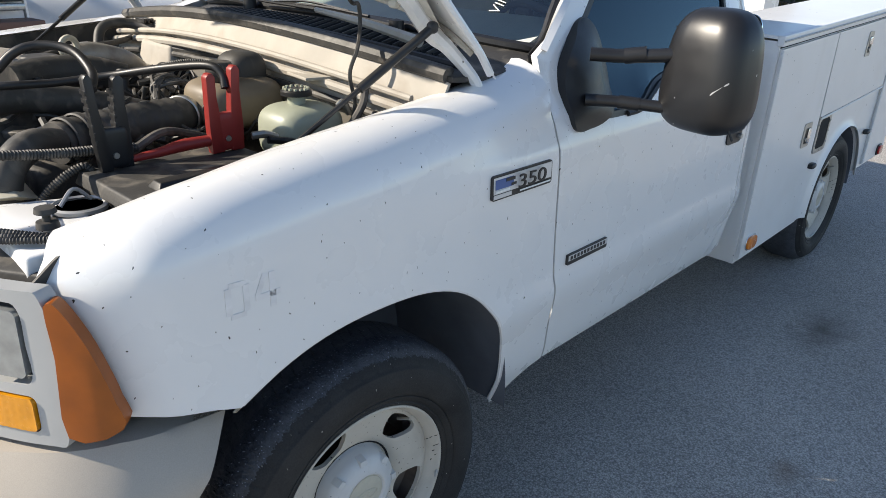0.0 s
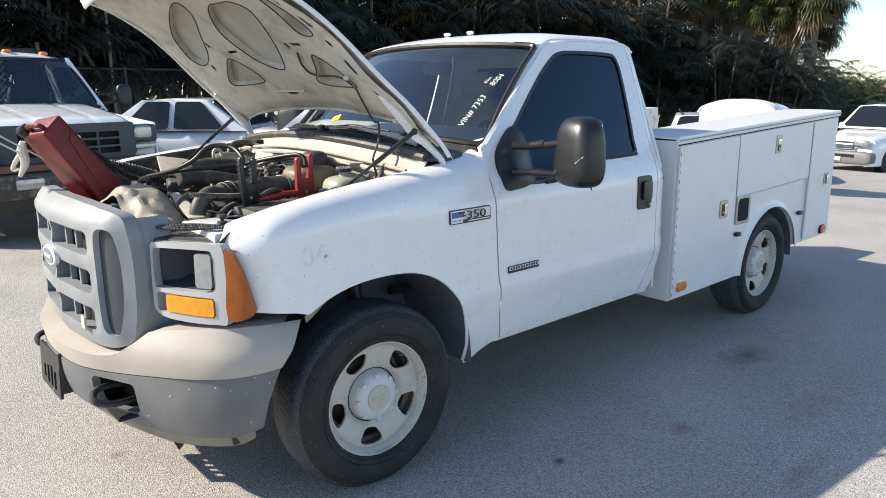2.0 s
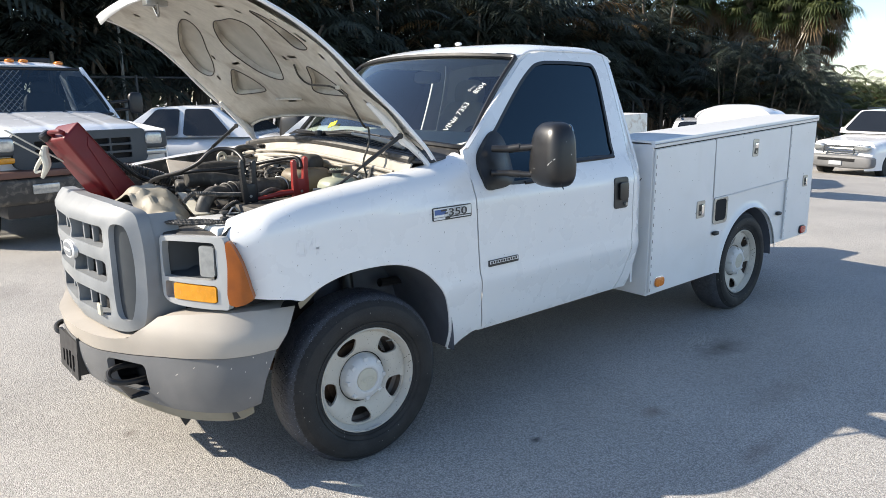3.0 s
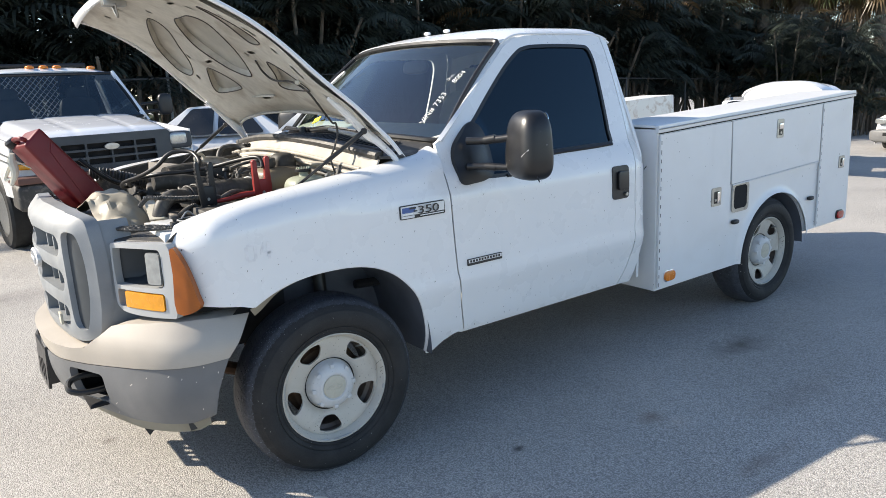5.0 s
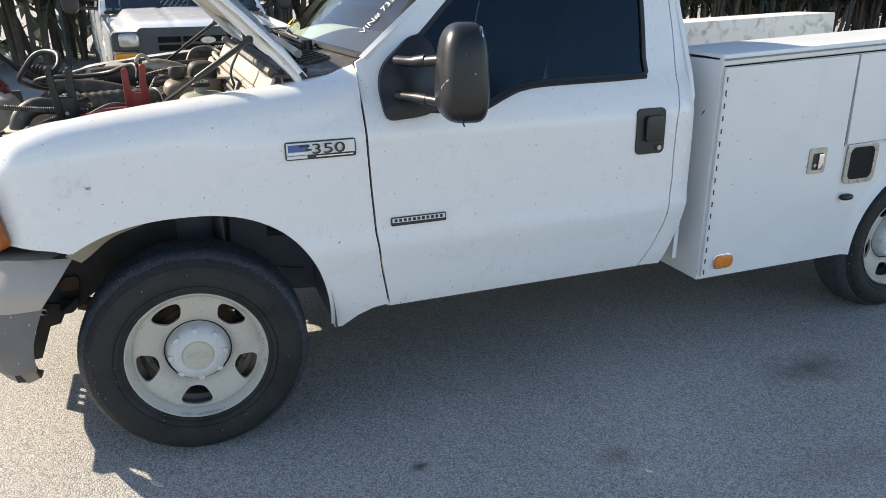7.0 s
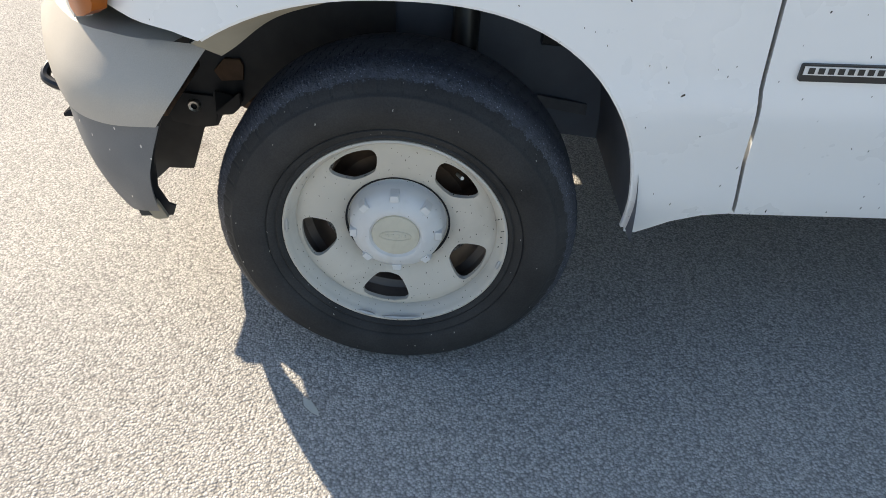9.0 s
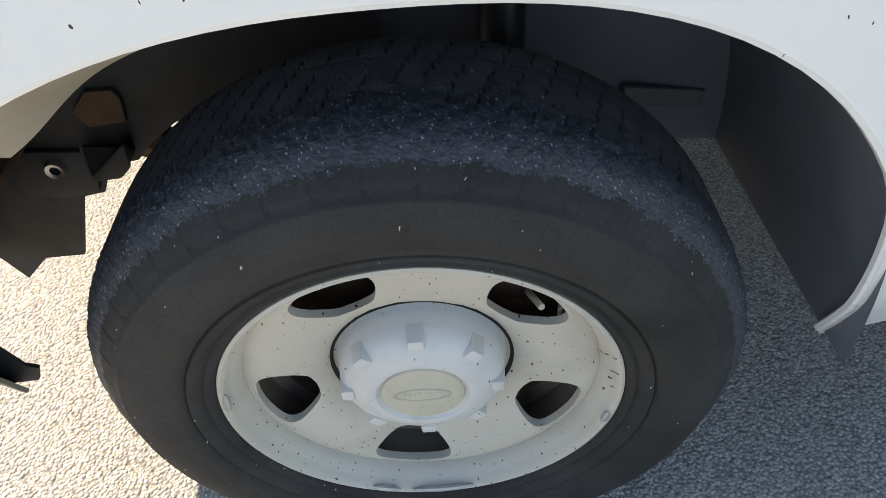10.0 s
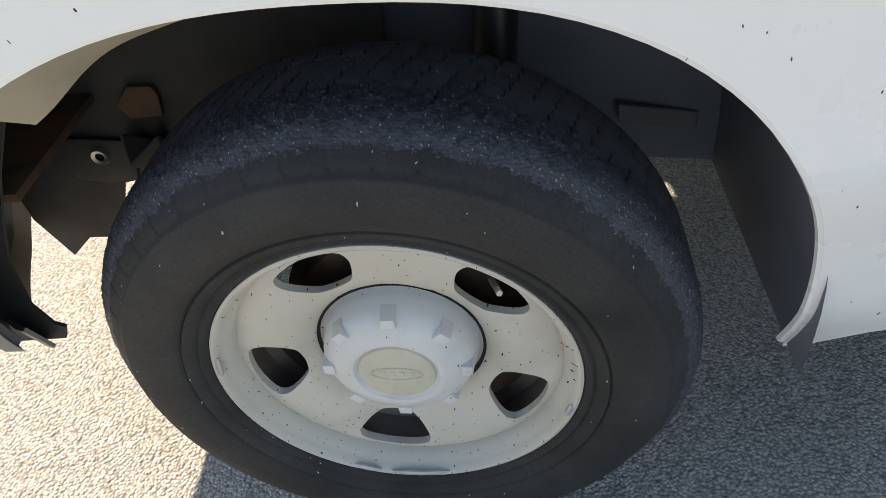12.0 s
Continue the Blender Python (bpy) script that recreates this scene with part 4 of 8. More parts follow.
def tyre_bm(R, fine):
    """Worn tyre: rounded sidewall with rings, and a tread with zigzag sipes."""
    prof = [(0.236, 0.030), (0.242, 0.004), (0.2455, -0.010), (0.250, -0.0175), (0.2565, -0.0225), (0.261, -0.0200), (0.266, -0.0255), (0.277, -0.0305), (0.2795, -0.0275), (0.283, -0.0325), (0.295, -0.0365), (0.310, -0.0400), (0.325, -0.0400), (0.338, -0.0372), (0.3455, -0.0340), (0.3485, -0.0335), (0.3510, -0.0318), (0.3530, -0.0285), (0.358, -0.0242)]
    prof += [(0.358 + 0.018 * k, -0.0242 + 0.0172 * k ** 1.15) for k in np.linspace(0.08, 1.0, 13)]
    prof = [(r if r < 0.27 else 0.27 + (r - 0.27) * (R - 0.27) / (0.400 - 0.27), y) for r, y in prof]
    tread = []
    nt_ = 48 if fine else 10
    for i in range(nt_ + 1):
        y = -0.003 + 0.189 * i / nt_
        w = abs(i / nt_ - 0.5) * 2
        tread.append((R - 0.017 * w ** 6 - 0.003 * w ** 2, y))
    back = [(r, 0.183 - y) for r, y in prof[::-1]]
    rows = prof + tread + back
    seg = 1400 if fine else 72
    bm = bmesh.new()
    rings = []
    n0 = len(prof)
    for j, (r, y) in enumerate(rows):
        ring_ = []
        for i in range(seg):
            a = 2 * math.pi * i / seg
            rr = r
            if fine and n0 <= j <= n0 + nt_:
                t = (j - n0) / nt_
                arc = a * R
                if 0.22 < t < 0.96:
                    q = t * 12
                    zig = 0.070 * (math.floor(q) + min(1.0, (q % 1) * 2.6)) / 12
                    if ((arc + zig + 0.004 * noise.noise(Vector((arc * 9, t * 3, 0)))) % 0.0285) < 0.0016 and noise.noise(Vector((arc * 14, t * 7, 5.0))) > -0.18:
                        rr -= 0.0030
                if abs(t - 0.66) < 0.011:
                    rr -= 0.0012
                if t < 0.42:
                    k = min(1.0, (0.42 - t) / 0.12)
                    rr += k * (0.0022 * noise.noise(Vector((arc * 150, y * 150, 0.3))) + 0.0016 * noise.noise(Vector((arc * 380, y * 380, 1.3))))
            if fine and 19 <= j < n0 and (i % 28) < 4:
                rr -= 0.0012
            ring_.append(bm.verts.new((rr * math.cos(a), y, rr * math.sin(a))))
        rings.append(ring_)
    for a, b in zip(rings, rings[1:]):
        for i in range(seg):
            f = bm.faces.new((a[i], a[(i + 1) % seg], b[(i + 1) % seg], b[i]))
    for f in bm.faces:
        c = f.calc_center_median()
        up = math.hypot(c.x, c.z) > R - 0.0265 + (0.0045 * noise.noise(Vector((c.x * 70, c.y * 60, c.z * 70))) + 0.005 * noise.noise(Vector((c.x * 300, c.y * 300, c.z * 300))) if fine else 0) and -0.022 < c.y < 0.20
        f.material_index = 0 if not up else (2 if fine and c.y < 0.066 + 0.03 * noise.noise(Vector((c.x * 30, c.y * 30, c.z * 30))) else 1)
    return bm


def rim_bm():
    def hole(a0):
        out = []
        for s, w in ((0.150, -0.027), (0.144, -0.014), (0.142, 0.0), (0.144, 0.014), (0.150, 0.027), (0.172, 0.044), (0.196, 0.055), (0.210, 0.046), (0.214, 0.0), (0.210, -0.046), (0.196, -0.055), (0.172, -0.044)):
            ang = a0 + w / s
            out.append((s * math.cos(ang), s * math.sin(ang)))
        return spline(out, 3, True)
    holes = [hole(a) for a in HOLES] + [[(0.080 * math.cos(a), 0.085 * math.sin(a)) for a in np.linspace(0, 2 * math.pi, 24, endpoint=False)]]
    outer = [(0.2355 * math.cos(a), 0.2355 * math.sin(a)) for a in np.linspace(0, 2 * math.pi, 96, endpoint=False)]

    def place(x, z):
        r = math.hypot(x, z)
        a = math.atan2(z, x)
        near = min(abs((a - h + math.pi) % (2 * math.pi) - math.pi) for h in HOLES)
        dish = 0.008 * math.exp(-((near * r) / 0.062) ** 2) * math.exp(-((r - 0.165) / 0.035) ** 2)
        return (x, rim_depth(r) + dish, z)
    return panel(outer, place, holes, step=0.013, grid=0.013, thick=(0, 0.012, 0))


def wheel(at, R, fine, flip=False, label="", steer=0.0):
    LOCAL[0] = True
    m = Matrix.Translation(at) @ Matrix.Rotation(radians(steer), 4, "Z") @ (Matrix.Rotation(math.pi, 4, "Z") if flip else Matrix.Identity(4))
    w = new("wheel", None)
    w.empty_display_size = 0.05
    w.parent = truck
    w.matrix_parent_inverse = HOME[truck].inverted()
    w.matrix_basis = m
    if label:
        w["label"] = label
    part("tyre", tyre_bm(R, fine), (RUBBER, TREAD, SCUFF), w, "worn black tyre", sharp=50)
    part("rim", rim_bm(), RIM, w, "off-white steel rim with five openings")
    part("rim_flange", lathe([(0.2225, 0.030), (0.2235, 0.018), (0.2265, 0.008), (0.2315, 0.001), (0.2355, -0.006), (0.2385, -0.0140), (0.2425, -0.0172), (0.2465, -0.0155), (0.2480, -0.008), (0.245, 0.006)], seg=120, caps=False), RIM, w, "chipped off-white rim flange")
    part("rim_barrel", lathe([(0.234, 0.028), (0.228, 0.045), (0.222, 0.075), (0.206, 0.085), (0.204, 0.15), (0.225, 0.17)], seg=64, caps=False), BARREL, w, "brown stained inside of the rim")
    part("brake_drum", joined(lathe([(0.0, 0.095), (0.155, 0.095), (0.160, 0.11), (0.175, 0.12), (0.175, 0.17), (0.0, 0.17)], seg=40), block(0.10, 0.18, 0.085, 0.16, -0.06, 0.06, 0.01)), RUST, w, "rusty brake rotor")
    part("hub_cap", lathe([(0.0, 0.001), (0.052, 0.001), (0.0555, -0.0005), (0.0585, -0.0050), (0.064, -0.0060), (0.070, -0.0045), (0.083, 0.0010), (0.0945, 0.0085), (0.1015, 0.0170), (0.1045, 0.0260), (0.1075, 0.0440), (0.1095, 0.0560), (0.1135, 0.0600)], seg=80), CAP, w, "painted steel hub cap")
    # Black ring puts the shadow line round the cap into colour.
    part("cap_gap", lathe([(0.1145, 0.0585), (0.1145, 0.0505), (0.1185, 0.0480), (0.1195, 0.0520)], seg=64, caps=False), VOID, w)
    part("cap_centre", lathe([(0.0, -0.0042), (0.046, -0.0040), (0.0515, -0.0030), (0.0535, 0.0005)], seg=48), CAP_TAN, w, "yellowed cap centre")
    ov = []
    for k in (1.0, 0.9):
        ov.append(tube([(0.036 * k * math.cos(a), -0.0044, 0.013 * k * math.sin(a)) for a in np.linspace(0, 2 * math.pi, 20, endpoint=False)], 0.0009, seg=5, n=2, closed=True))
    for cx, wd in ((-0.019, 0.008), (-0.006, 0.007), (0.007, 0.007), (0.019, 0.008)):
        ov.append(block(cx - wd / 2, cx + wd / 2, -0.0052, -0.003, -0.005, 0.005, 0.001, 1))
    part("cap_emblem", joined(*ov), CAP_TAN, w)
    for i in range(8):
        a = radians(91 + 45 * i)
        c = (0.0955 * math.cos(a), 0.0085, 0.0955 * math.sin(a))
        nb = hull([(-0.0105, -0.0085, -0.009), (0.0105, -0.0085, -0.009), (0.012, 0.02, -0.012), (-0.012, 0.02, -0.012), (-0.0090, -0.0075, 0.0065), (0.0090, -0.0075, 0.0065), (0.0105, 0.02, 0.0095), (-0.0105, 0.02, 0.0095)], 0.0022, 2)
        part("cap_bump", moved(nb, Matrix.Translation(c) @ Matrix.Rotation(-(a - math.pi / 2), 4, "Y")), CAP, w)
    for a0, a1 in ((-112, -102), (-98, -76), (170, 179), (-17, -11)):
        part("wheel_weight", tube([(0.2375 * math.cos(radians(a)), -0.0150, 0.2375 * math.sin(radians(a))) for a in np.linspace(a0, a1, 7)], [0.001, 0.0045, 0.005, 0.0045, 0.001], seg=7, n=2), RIM_EDGE, w, "grey clip-on wheel weight")
    part("valve_stem", tube([(0.129, 0.03, 0.148), (0.140, -0.004, 0.160)], 0.004, seg=7, n=2), STEEL, w)
    LOCAL[0] = False
    return w


wheel((0, 0.0, 0.386), 0.400, True, label="front wheel with worn tyre and off-white steel rim", steer=-2.5)
wheel((3.495, 0.0, 0.374), 0.390, False, label="rear wheel with off-white steel rim")
wheel((0, 2 * MID, 0.386), 0.395, False, True, steer=-2.5)
wheel((3.495, 2 * MID, 0.374), 0.390, False, True)

# ---- nose: lamp, grille, bumper ----
NOSE = spline([(-0.40, -0.02), (-0.528, 0.004), (-0.583, 0.048), (-0.64, 0.13), (-0.70, 0.245), (-0.737, 0.34), (-0.765, 0.44), (-0.78, 0.50)], 10)
NL = np.cumsum([0] + [math.dist(a, b) for a, b in zip(NOSE, NOSE[1:])])


def nose_xy(s):
    return float(np.interp(s, NL, [p[0] for p in NOSE])), float(np.interp(s, NL, [p[1] for p in NOSE]))


def nose_at(off=0.0):
    def f(s, z):
        x, y = nose_xy(s)
        a, b = nose_xy(s - 0.01), nose_xy(s + 0.01)
        nx, ny = (b[1] - a[1]), -(b[0] - a[0])
        L = math.hypot(nx, ny)
        lean = 0.06 * max(0, z - 0.86)
        return (x - nx / L * off * -1 + lean * 0.4, y - abs(ny / L) * off * -1 + lean * 0.2, z)
    return f


def s_of(y):
    return float(np.interp(y, [p[1] for p in NOSE], NL))


S0, S1, S2, S3 = s_of(0.004), s_of(0.060), s_of(0.068), s_of(0.375)
lamp = thing("headlamp_unit", "silver headlamp surround with a missing lamp and amber lenses", "headlamp", (-0.65, 0.2, 0.95))
SA, SB = s_of(0.108), s_of(0.375) - 0.044
hl_out = spline([(S2, 0.845), (S2, 1.0), (S2 + 0.01, 1.105), (S2 + 0.06, 1.118), (SB, 1.108), (S3 - 0.005, 1.10), (S3, 1.06), (S3, 0.90), (S3 - 0.015, 0.845), (SB - 0.05, 0.825), (SA, 0.825)], 5, True)
h_big = spline([(SA, 0.955), (SA, 1.02), (SA + 0.004, 1.085), (SA + 0.05, 1.095), (SB, 1.088), (SB + 0.028, 1.07), (SB + 0.03, 1.0), (SB + 0.024, 0.945), (SB, 0.938), (SA + 0.05, 0.942)], 4, True)
h_low = rounded(SA, SB + 0.022, 0.850, 0.922, 0.014)
bez = part("lamp_bezel", panel(hl_out, nose_at(), [h_big, h_low], step=0.02, grid=0.02, thick=(0.03, 0.012, 0)), BEZEL, lamp, "silver plastic lamp surround")
part("lamp_cavity", grid_sheet(lambda u, v: (nose_xy(SA + (SB + 0.03 - SA) * u)[0] + 0.02 + 0.16 * min(1, 6 * u, 6 * (1 - u), 5 * v, 5 * (1 - v)), nose_xy(SA + (SB + 0.03 - SA) * u)[1] + 0.03, 0.935 + 0.165 * v), 18, 12), GRILLE_DARK, lamp, "empty dark lamp housing")
part("lamp_lens", panel(rounded(SA + 0.006, SA + 0.075, 0.958, 1.082, 0.012), nose_at(-0.004), step=0.02, thick=(0.012, 0.006, 0)), LENS, lamp, "cloudy clear lamp lens")
part("turn_lens", panel(rounded(SA + 0.004, SB - 0.03, 0.853, 0.918, 0.01), lambda s, z: tuple(np.array(nose_at(-0.004)(s, z)) + np.array((0.0012 * math.sin(s * 420), 0, 0))), step=0.008, thick=(0.01, 0.005, 0)), AMBER_LIT, lamp, "yellow turn signal lens")
part("turn_back", panel(ring(h_low, 0.012, 0, 0), lambda s, z: tuple(np.array(nose_at()(s, z)) + np.array((0.03, 0.012, 0))), step=0.03, thick=(0.003, 0, 0)), BEZEL, lamp)
amb = [(S2 - 0.003, 0.85), (S2 - 0.003, 1.0), (S2 + 0.002, 1.085), (S2 - 0.006, 1.103)] + [(max(NL[0], float(np.interp(x, [-p for p in [-q[0] for q in NOSE]][::-1], NL[::-1]))) + 0.004, z) for x, z in FENDER_NOSE[::-1]]
part("side_marker_lens", panel(spline(amb, 3, True), nose_at(-0.004), step=0.014, thick=(0.02, 0.02, 0)), AMBER, lamp, "amber side marker lens")
part("lamp_top_plate", hull([(-0.76, 0.46, 1.085), (-0.57, 0.14, 1.085), (-0.52, 0.14, 1.10), (-0.62, 0.55, 1.10), (-0.755, 0.46, 1.11), (-0.565, 0.15, 1.112), (-0.52, 0.15, 1.125), (-0.62, 0.55, 1.125)], 0.004), BLACK_DUST, lamp, "black lamp mounting panel")

GX = ease([0.30, 0.40, 0.47, 0.55, 0.70, 0.97, 1.24, 1.39, 1.47, 1.54, 1.64], [-0.76, -0.80, -0.865, -0.892, -0.915, -0.935, -0.915, -0.892, -0.865, -0.80, -0.76], 0.02)
grille = thing("grille", "weathered grey plastic radiator grille with an oval emblem", "grille", (-0.85, MID, 0.9))
g_out = spline([(0.45, 0.705), (0.405, 0.80), (0.395, 0.95), (0.40, 1.10), (0.425, 1.185), (0.50, 1.215), (0.70, 1.226), (0.97, 1.230), (1.24, 1.226), (1.44, 1.215), (1.515, 1.185), (1.54, 1.10), (1.545, 0.95), (1.535, 0.80), (1.49, 0.705), (1.30, 0.672), (0.97, 0.66), (0.64, 0.672)], 4, True)
g_side = [spline([(0.455, 0.765), (0.437, 0.88), (0.435, 1.02), (0.45, 1.125), (0.475, 1.15), (0.525, 1.145), (0.545, 1.10), (0.548, 0.95), (0.545, 0.80), (0.525, 0.745), (0.48, 0.742)], 3, True)]
g_side.append([(2 * MID - y, z) for y, z in g_side[0]])
g_holes = []
for zc in (1.085, 0.935, 0.785):
    for y0, y1 in ((0.600, 0.962), (0.978, 1.340)):
        g_holes.append(rounded(y0, y1, zc - 0.046, zc + 0.046, 0.016, 3))
part("grille_frame", panel(g_out, lambda y, z: (GX(y) + 0.05 * max(0, (z - 1.14) / 0.09) ** 2 + 0.02 * max(0, (0.76 - z) / 0.1) + 0.006 * math.cos((z - 1.085) / 0.15 * 2 * math.pi) * (1 if 0.58 < y < 1.36 else 0), y, z), g_side + g_holes, step=0.02, grid=0.022, thick=(0.05, 0, 0)), GRILLE_GREY, grille, "weathered grey grille frame")
for hs in g_side:
    part("grille_inset", panel(hs, lambda y, z: (GX(y) + 0.022, y, z), step=0.04, thick=(0.006, 0, 0)), GRILLE_DARK, grille, "dark grey side inset")
part("grille_top", grid_sheet(lambda u, v: (GX(0.50 + 0.94 * v) + 0.045 + (0.10 - 0.05 * (abs(v - 0.5) * 2) ** 3) * u, 0.50 + 0.94 * v, 1.220 - 0.035 * (abs(v - 0.5) * 2) ** 4 - 0.02 * u), 4, 24, 0.012), GRILLE_GREY, grille)
for y0, y1 in ((0.60, 0.97), (0.97, 1.34)):
    for z in (1.085, 0.935, 0.785):
        for i in range(3):
            yc = y0 + 0.075 + 0.11 * i
            part("grille_post", block(GX(yc) + 0.034, GX(yc) + 0.058, yc - 0.010, yc + 0.010, z - 0.045, z + 0.045, 0.003), GRILLE_GREY, grille)
# Black sheet behind the bars: shade in the grille openings as colour.
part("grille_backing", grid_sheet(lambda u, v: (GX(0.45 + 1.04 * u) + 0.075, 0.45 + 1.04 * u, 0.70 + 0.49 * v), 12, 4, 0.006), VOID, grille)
for flip in (False, True):
    gs = grid_sheet(lambda u, v: (GX(0.41) + 0.03 + (0.14 - 0.03 * abs(v - 0.5)) * u, 0.402 - 0.018 * u + 0.03 * (abs(v - 0.5) * 2) ** 4, 0.715 + 0.475 * v), 6, 14, 0.006)
    part("grille_side", mirror_y(gs) if flip else gs, GRILLE_GREY, grille)
em = part("emblem", moved(lathe([(0.0, -0.008), (0.9, -0.008), (1.0, -0.003), (1.0, 0.012), (0.0, 0.012)], axis="x", seg=40), Matrix.Translation((-0.945, MID, 0.985)) @ Matrix.Diagonal((1, 0.092, 0.042, 1))), BADGE_FACE, grille, "pale-rimmed faded grey oval emblem")
part("emblem_field", moved(lathe([(0.0, -0.0105), (0.84, -0.0100), (0.86, -0.007)], axis="x", seg=40), Matrix.Translation((-0.945, MID, 0.985)) @ Matrix.Diagonal((1, 0.085, 0.036, 1))), BLUE_GREY, em)
part("emblem_bar", block(-0.9575, -0.954, MID - 0.048, MID + 0.048, 0.979, 0.991, 0.001), CHALK, em)
part("hanging_tag", block(-0.925, -0.915, 0.655, 0.70, 0.735, 0.785, 0.003), CAP_TAN, grille)

# bumper: s runs along its face from the left wheel round to the right one
BP = spline([(-0.36, -0.045), (-0.46, -0.040), (-0.56, -0.015), (-0.655, 0.055), (-0.735, 0.165), (-0.81, 0.31), (-0.885, 0.48), (-0.965, 0.70), (-0.99, MID), (-0.965, 2 * MID - 0.70), (-0.885, 2 * MID - 0.48), (-0.81, 2 * MID - 0.31), (-0.735, 2 * MID - 0.165), (-0.655, 2 * MID - 0.055), (-0.56, 2 * MID + 0.015), (-0.46, 2 * MID + 0.04), (-0.34, 2 * MID + 0.045)], 10)
BL = np.cumsum([0] + [math.dist(a, b) for a, b in zip(BP, BP[1:])])
BT = BL[-1]


def bump_at(inset):
    def f(s, z):
        x, y = float(np.interp(s, BL, [p[0] for p in BP])), float(np.interp(s, BL, [p[1] for p in BP]))
        e = 0.01
        ax, ay = float(np.interp(s - e, BL, [p[0] for p in BP])), float(np.interp(s - e, BL, [p[1] for p in BP]))
        bx, by = float(np.interp(s + e, BL, [p[0] for p in BP])), float(np.interp(s + e, BL, [p[1] for p in BP]))
        nx, ny = by - ay, -(bx - ax)
        L = math.hypot(nx, ny) or 1
        d = inset(z, s)
        return (x + nx / L * d, y + ny / L * d, z)
    return f


def b_of(y):
    return float(np.interp(y, [p[1] for p in BP[8:80]], BL[8:80]))


def upper_inset(z, s):
    return 0.060 * max(0, (z - 0.712) / 0.10) ** 1.15 + 0.012 * max(0, (0.66 - z) / 0.06)


def lower_inset(z, s):
    return 0.012 + 0.05 * max(0, (0.56 - z) / 0.2) ** 2


bumper = thing("front_bumper", "faded beige and grey plastic front bumper, scuffed", "bumper", (-0.85, MID, 0.5))
e0, e1 = b_of(0.33), b_of(0.47)
top_l = [(0.012, 0.806), (0.20, 0.815), (0.40, 0.805), (e0 - 0.10, 0.792), (e0, 0.775), (e0 + 0.05, 0.735), (e1, 0.672), (e1 + 0.10, 0.655), (BT / 2, 0.648)]
top = top_l + [(BT - s, z) for s, z in top_l[-2::-1]]
cr_l = [(0.125, 0.658), (0.30, 0.640), (0.45, 0.627), (b_of(0.31), 0.613), (b_of(0.5), 0.593), (b_of(0.7), 0.581), (BT / 2, 0.577)]
crease = cr_l + [(BT - s, z) for s, z in cr_l[-2::-1]]
part("bumper_upper", panel(top + crease[::-1], bump_at(upper_inset), step=0.022, grid=0.024, thick=(0.03, 0.0, 0)), BUMPER_TAN, bumper, "faded beige bumper cover")


def ledge(u, v):
    """The upper face of the bumper, running back under the lamps and the grille."""
    s = 0.05 + (BT - 0.1) * v
    z = float(np.interp(s, [p[0] for p in top], [p[1] for p in top]))
    x, y, _ = bump_at(upper_inset)(s, z)
    t = min(1.0, max(0.0, (min(s, BT - s) - 0.10) / 0.25))
    return (x + (0.10 + 0.06 * t) * u, y + (0.09 * (1 - t) + 0.03) * u * (1 if v < 0.5 else -1), z + 0.012 * math.sin(math.pi * min(1, u)) * 0.6)


part("bumper_ledge", grid_sheet(ledge, 6, 80), BUMPER_TAN, bumper)
bot_l = [(0.205, 0.420), (0.28, 0.392), (0.45, 0.372), (b_of(0.31), 0.358), (b_of(0.5), 0.372), (b_of(0.7), 0.40), (BT / 2, 0.41)]
bot = bot_l + [(BT - s, z) for s, z in bot_l[-2::-1]]
low = [(s, z - 0.004) for s, z in crease]
hk = [rounded(b_of(0.40), b_of(0.62), 0.435, 0.560, 0.025)]
hk.append([(BT - s, z) for s, z in hk[0]])
part("bumper_lower", panel([(0.178, 0.53), (0.150, 0.60)] + low + [(BT - 0.150, 0.60), (BT - 0.178, 0.53)] + bot[::-1], bump_at(lower_inset), hk, step=0.022, grid=0.024, thick=(0.03, 0.0, 0)), BUMPER_GREY, bumper, "grey lower bumper with hook openings")


def valance(u, v):
    """The soft lip that hangs under the bumper."""
    q = 0.212 + (BT - 0.424) * v
    z = float(np.interp(q, [p[0] for p in bot], [p[1] for p in bot])) + 0.006 - 0.060 * u
    return bump_at(lambda z_, s_: 0.072 + 0.020 * u)(q, z)


part("bumper_valance", grid_sheet(valance, 4, 90, 0.006), VALANCE, bumper, "dirty olive-beige lower valance, darkened for shade")
for sgn in (0, 1):
    yk = 0.535 if not sgn else 2 * MID - 0.535
    hook = tube([(-0.78, yk + 0.04, 0.500), (-0.88, yk + 0.035, 0.520), (-0.945, yk + 0.015, 0.515), (-0.955, yk - 0.03, 0.492), (-0.90, yk - 0.05, 0.475), (-0.80, yk - 0.045, 0.470)], 0.013, seg=9)
    part("tow_hook", hook, DARKSTEEL, bumper, "black tow hook")
    # Added black box: shade inside the hook opening put into colour.
    part("hook_backing", joined(block(-0.80, -0.79, yk - 0.10, yk + 0.16, 0.42, 0.58, 0.002), block(-0.93, -0.79, yk + (0.16 if not sgn else -0.17), yk + (0.17 if not sgn else -0.16), 0.42, 0.58, 0.002), block(-0.90, -0.79, yk - 0.10, yk + 0.16, 0.415, 0.425, 0.002)), VOID, bumper)
pb = part("plate_bracket", panel(rounded(0.845, 1.155, 0.345, 0.53, 0.01), lambda y, z: (-0.985 - 0.05 * (0.53 - z), y + 0.04, z + 0.035), [rounded(0.90, 0.935, 0.37, 0.45, 0.006), rounded(0.955, 0.99, 0.37, 0.46, 0.006), rounded(1.01, 1.045, 0.37, 0.45, 0.006), rounded(1.07, 1.10, 0.38, 0.44, 0.006)], step=0.02, thick=(0.012, 0, 0)), BLACK_GLOSS, bumper, "black plate bracket without a plate")
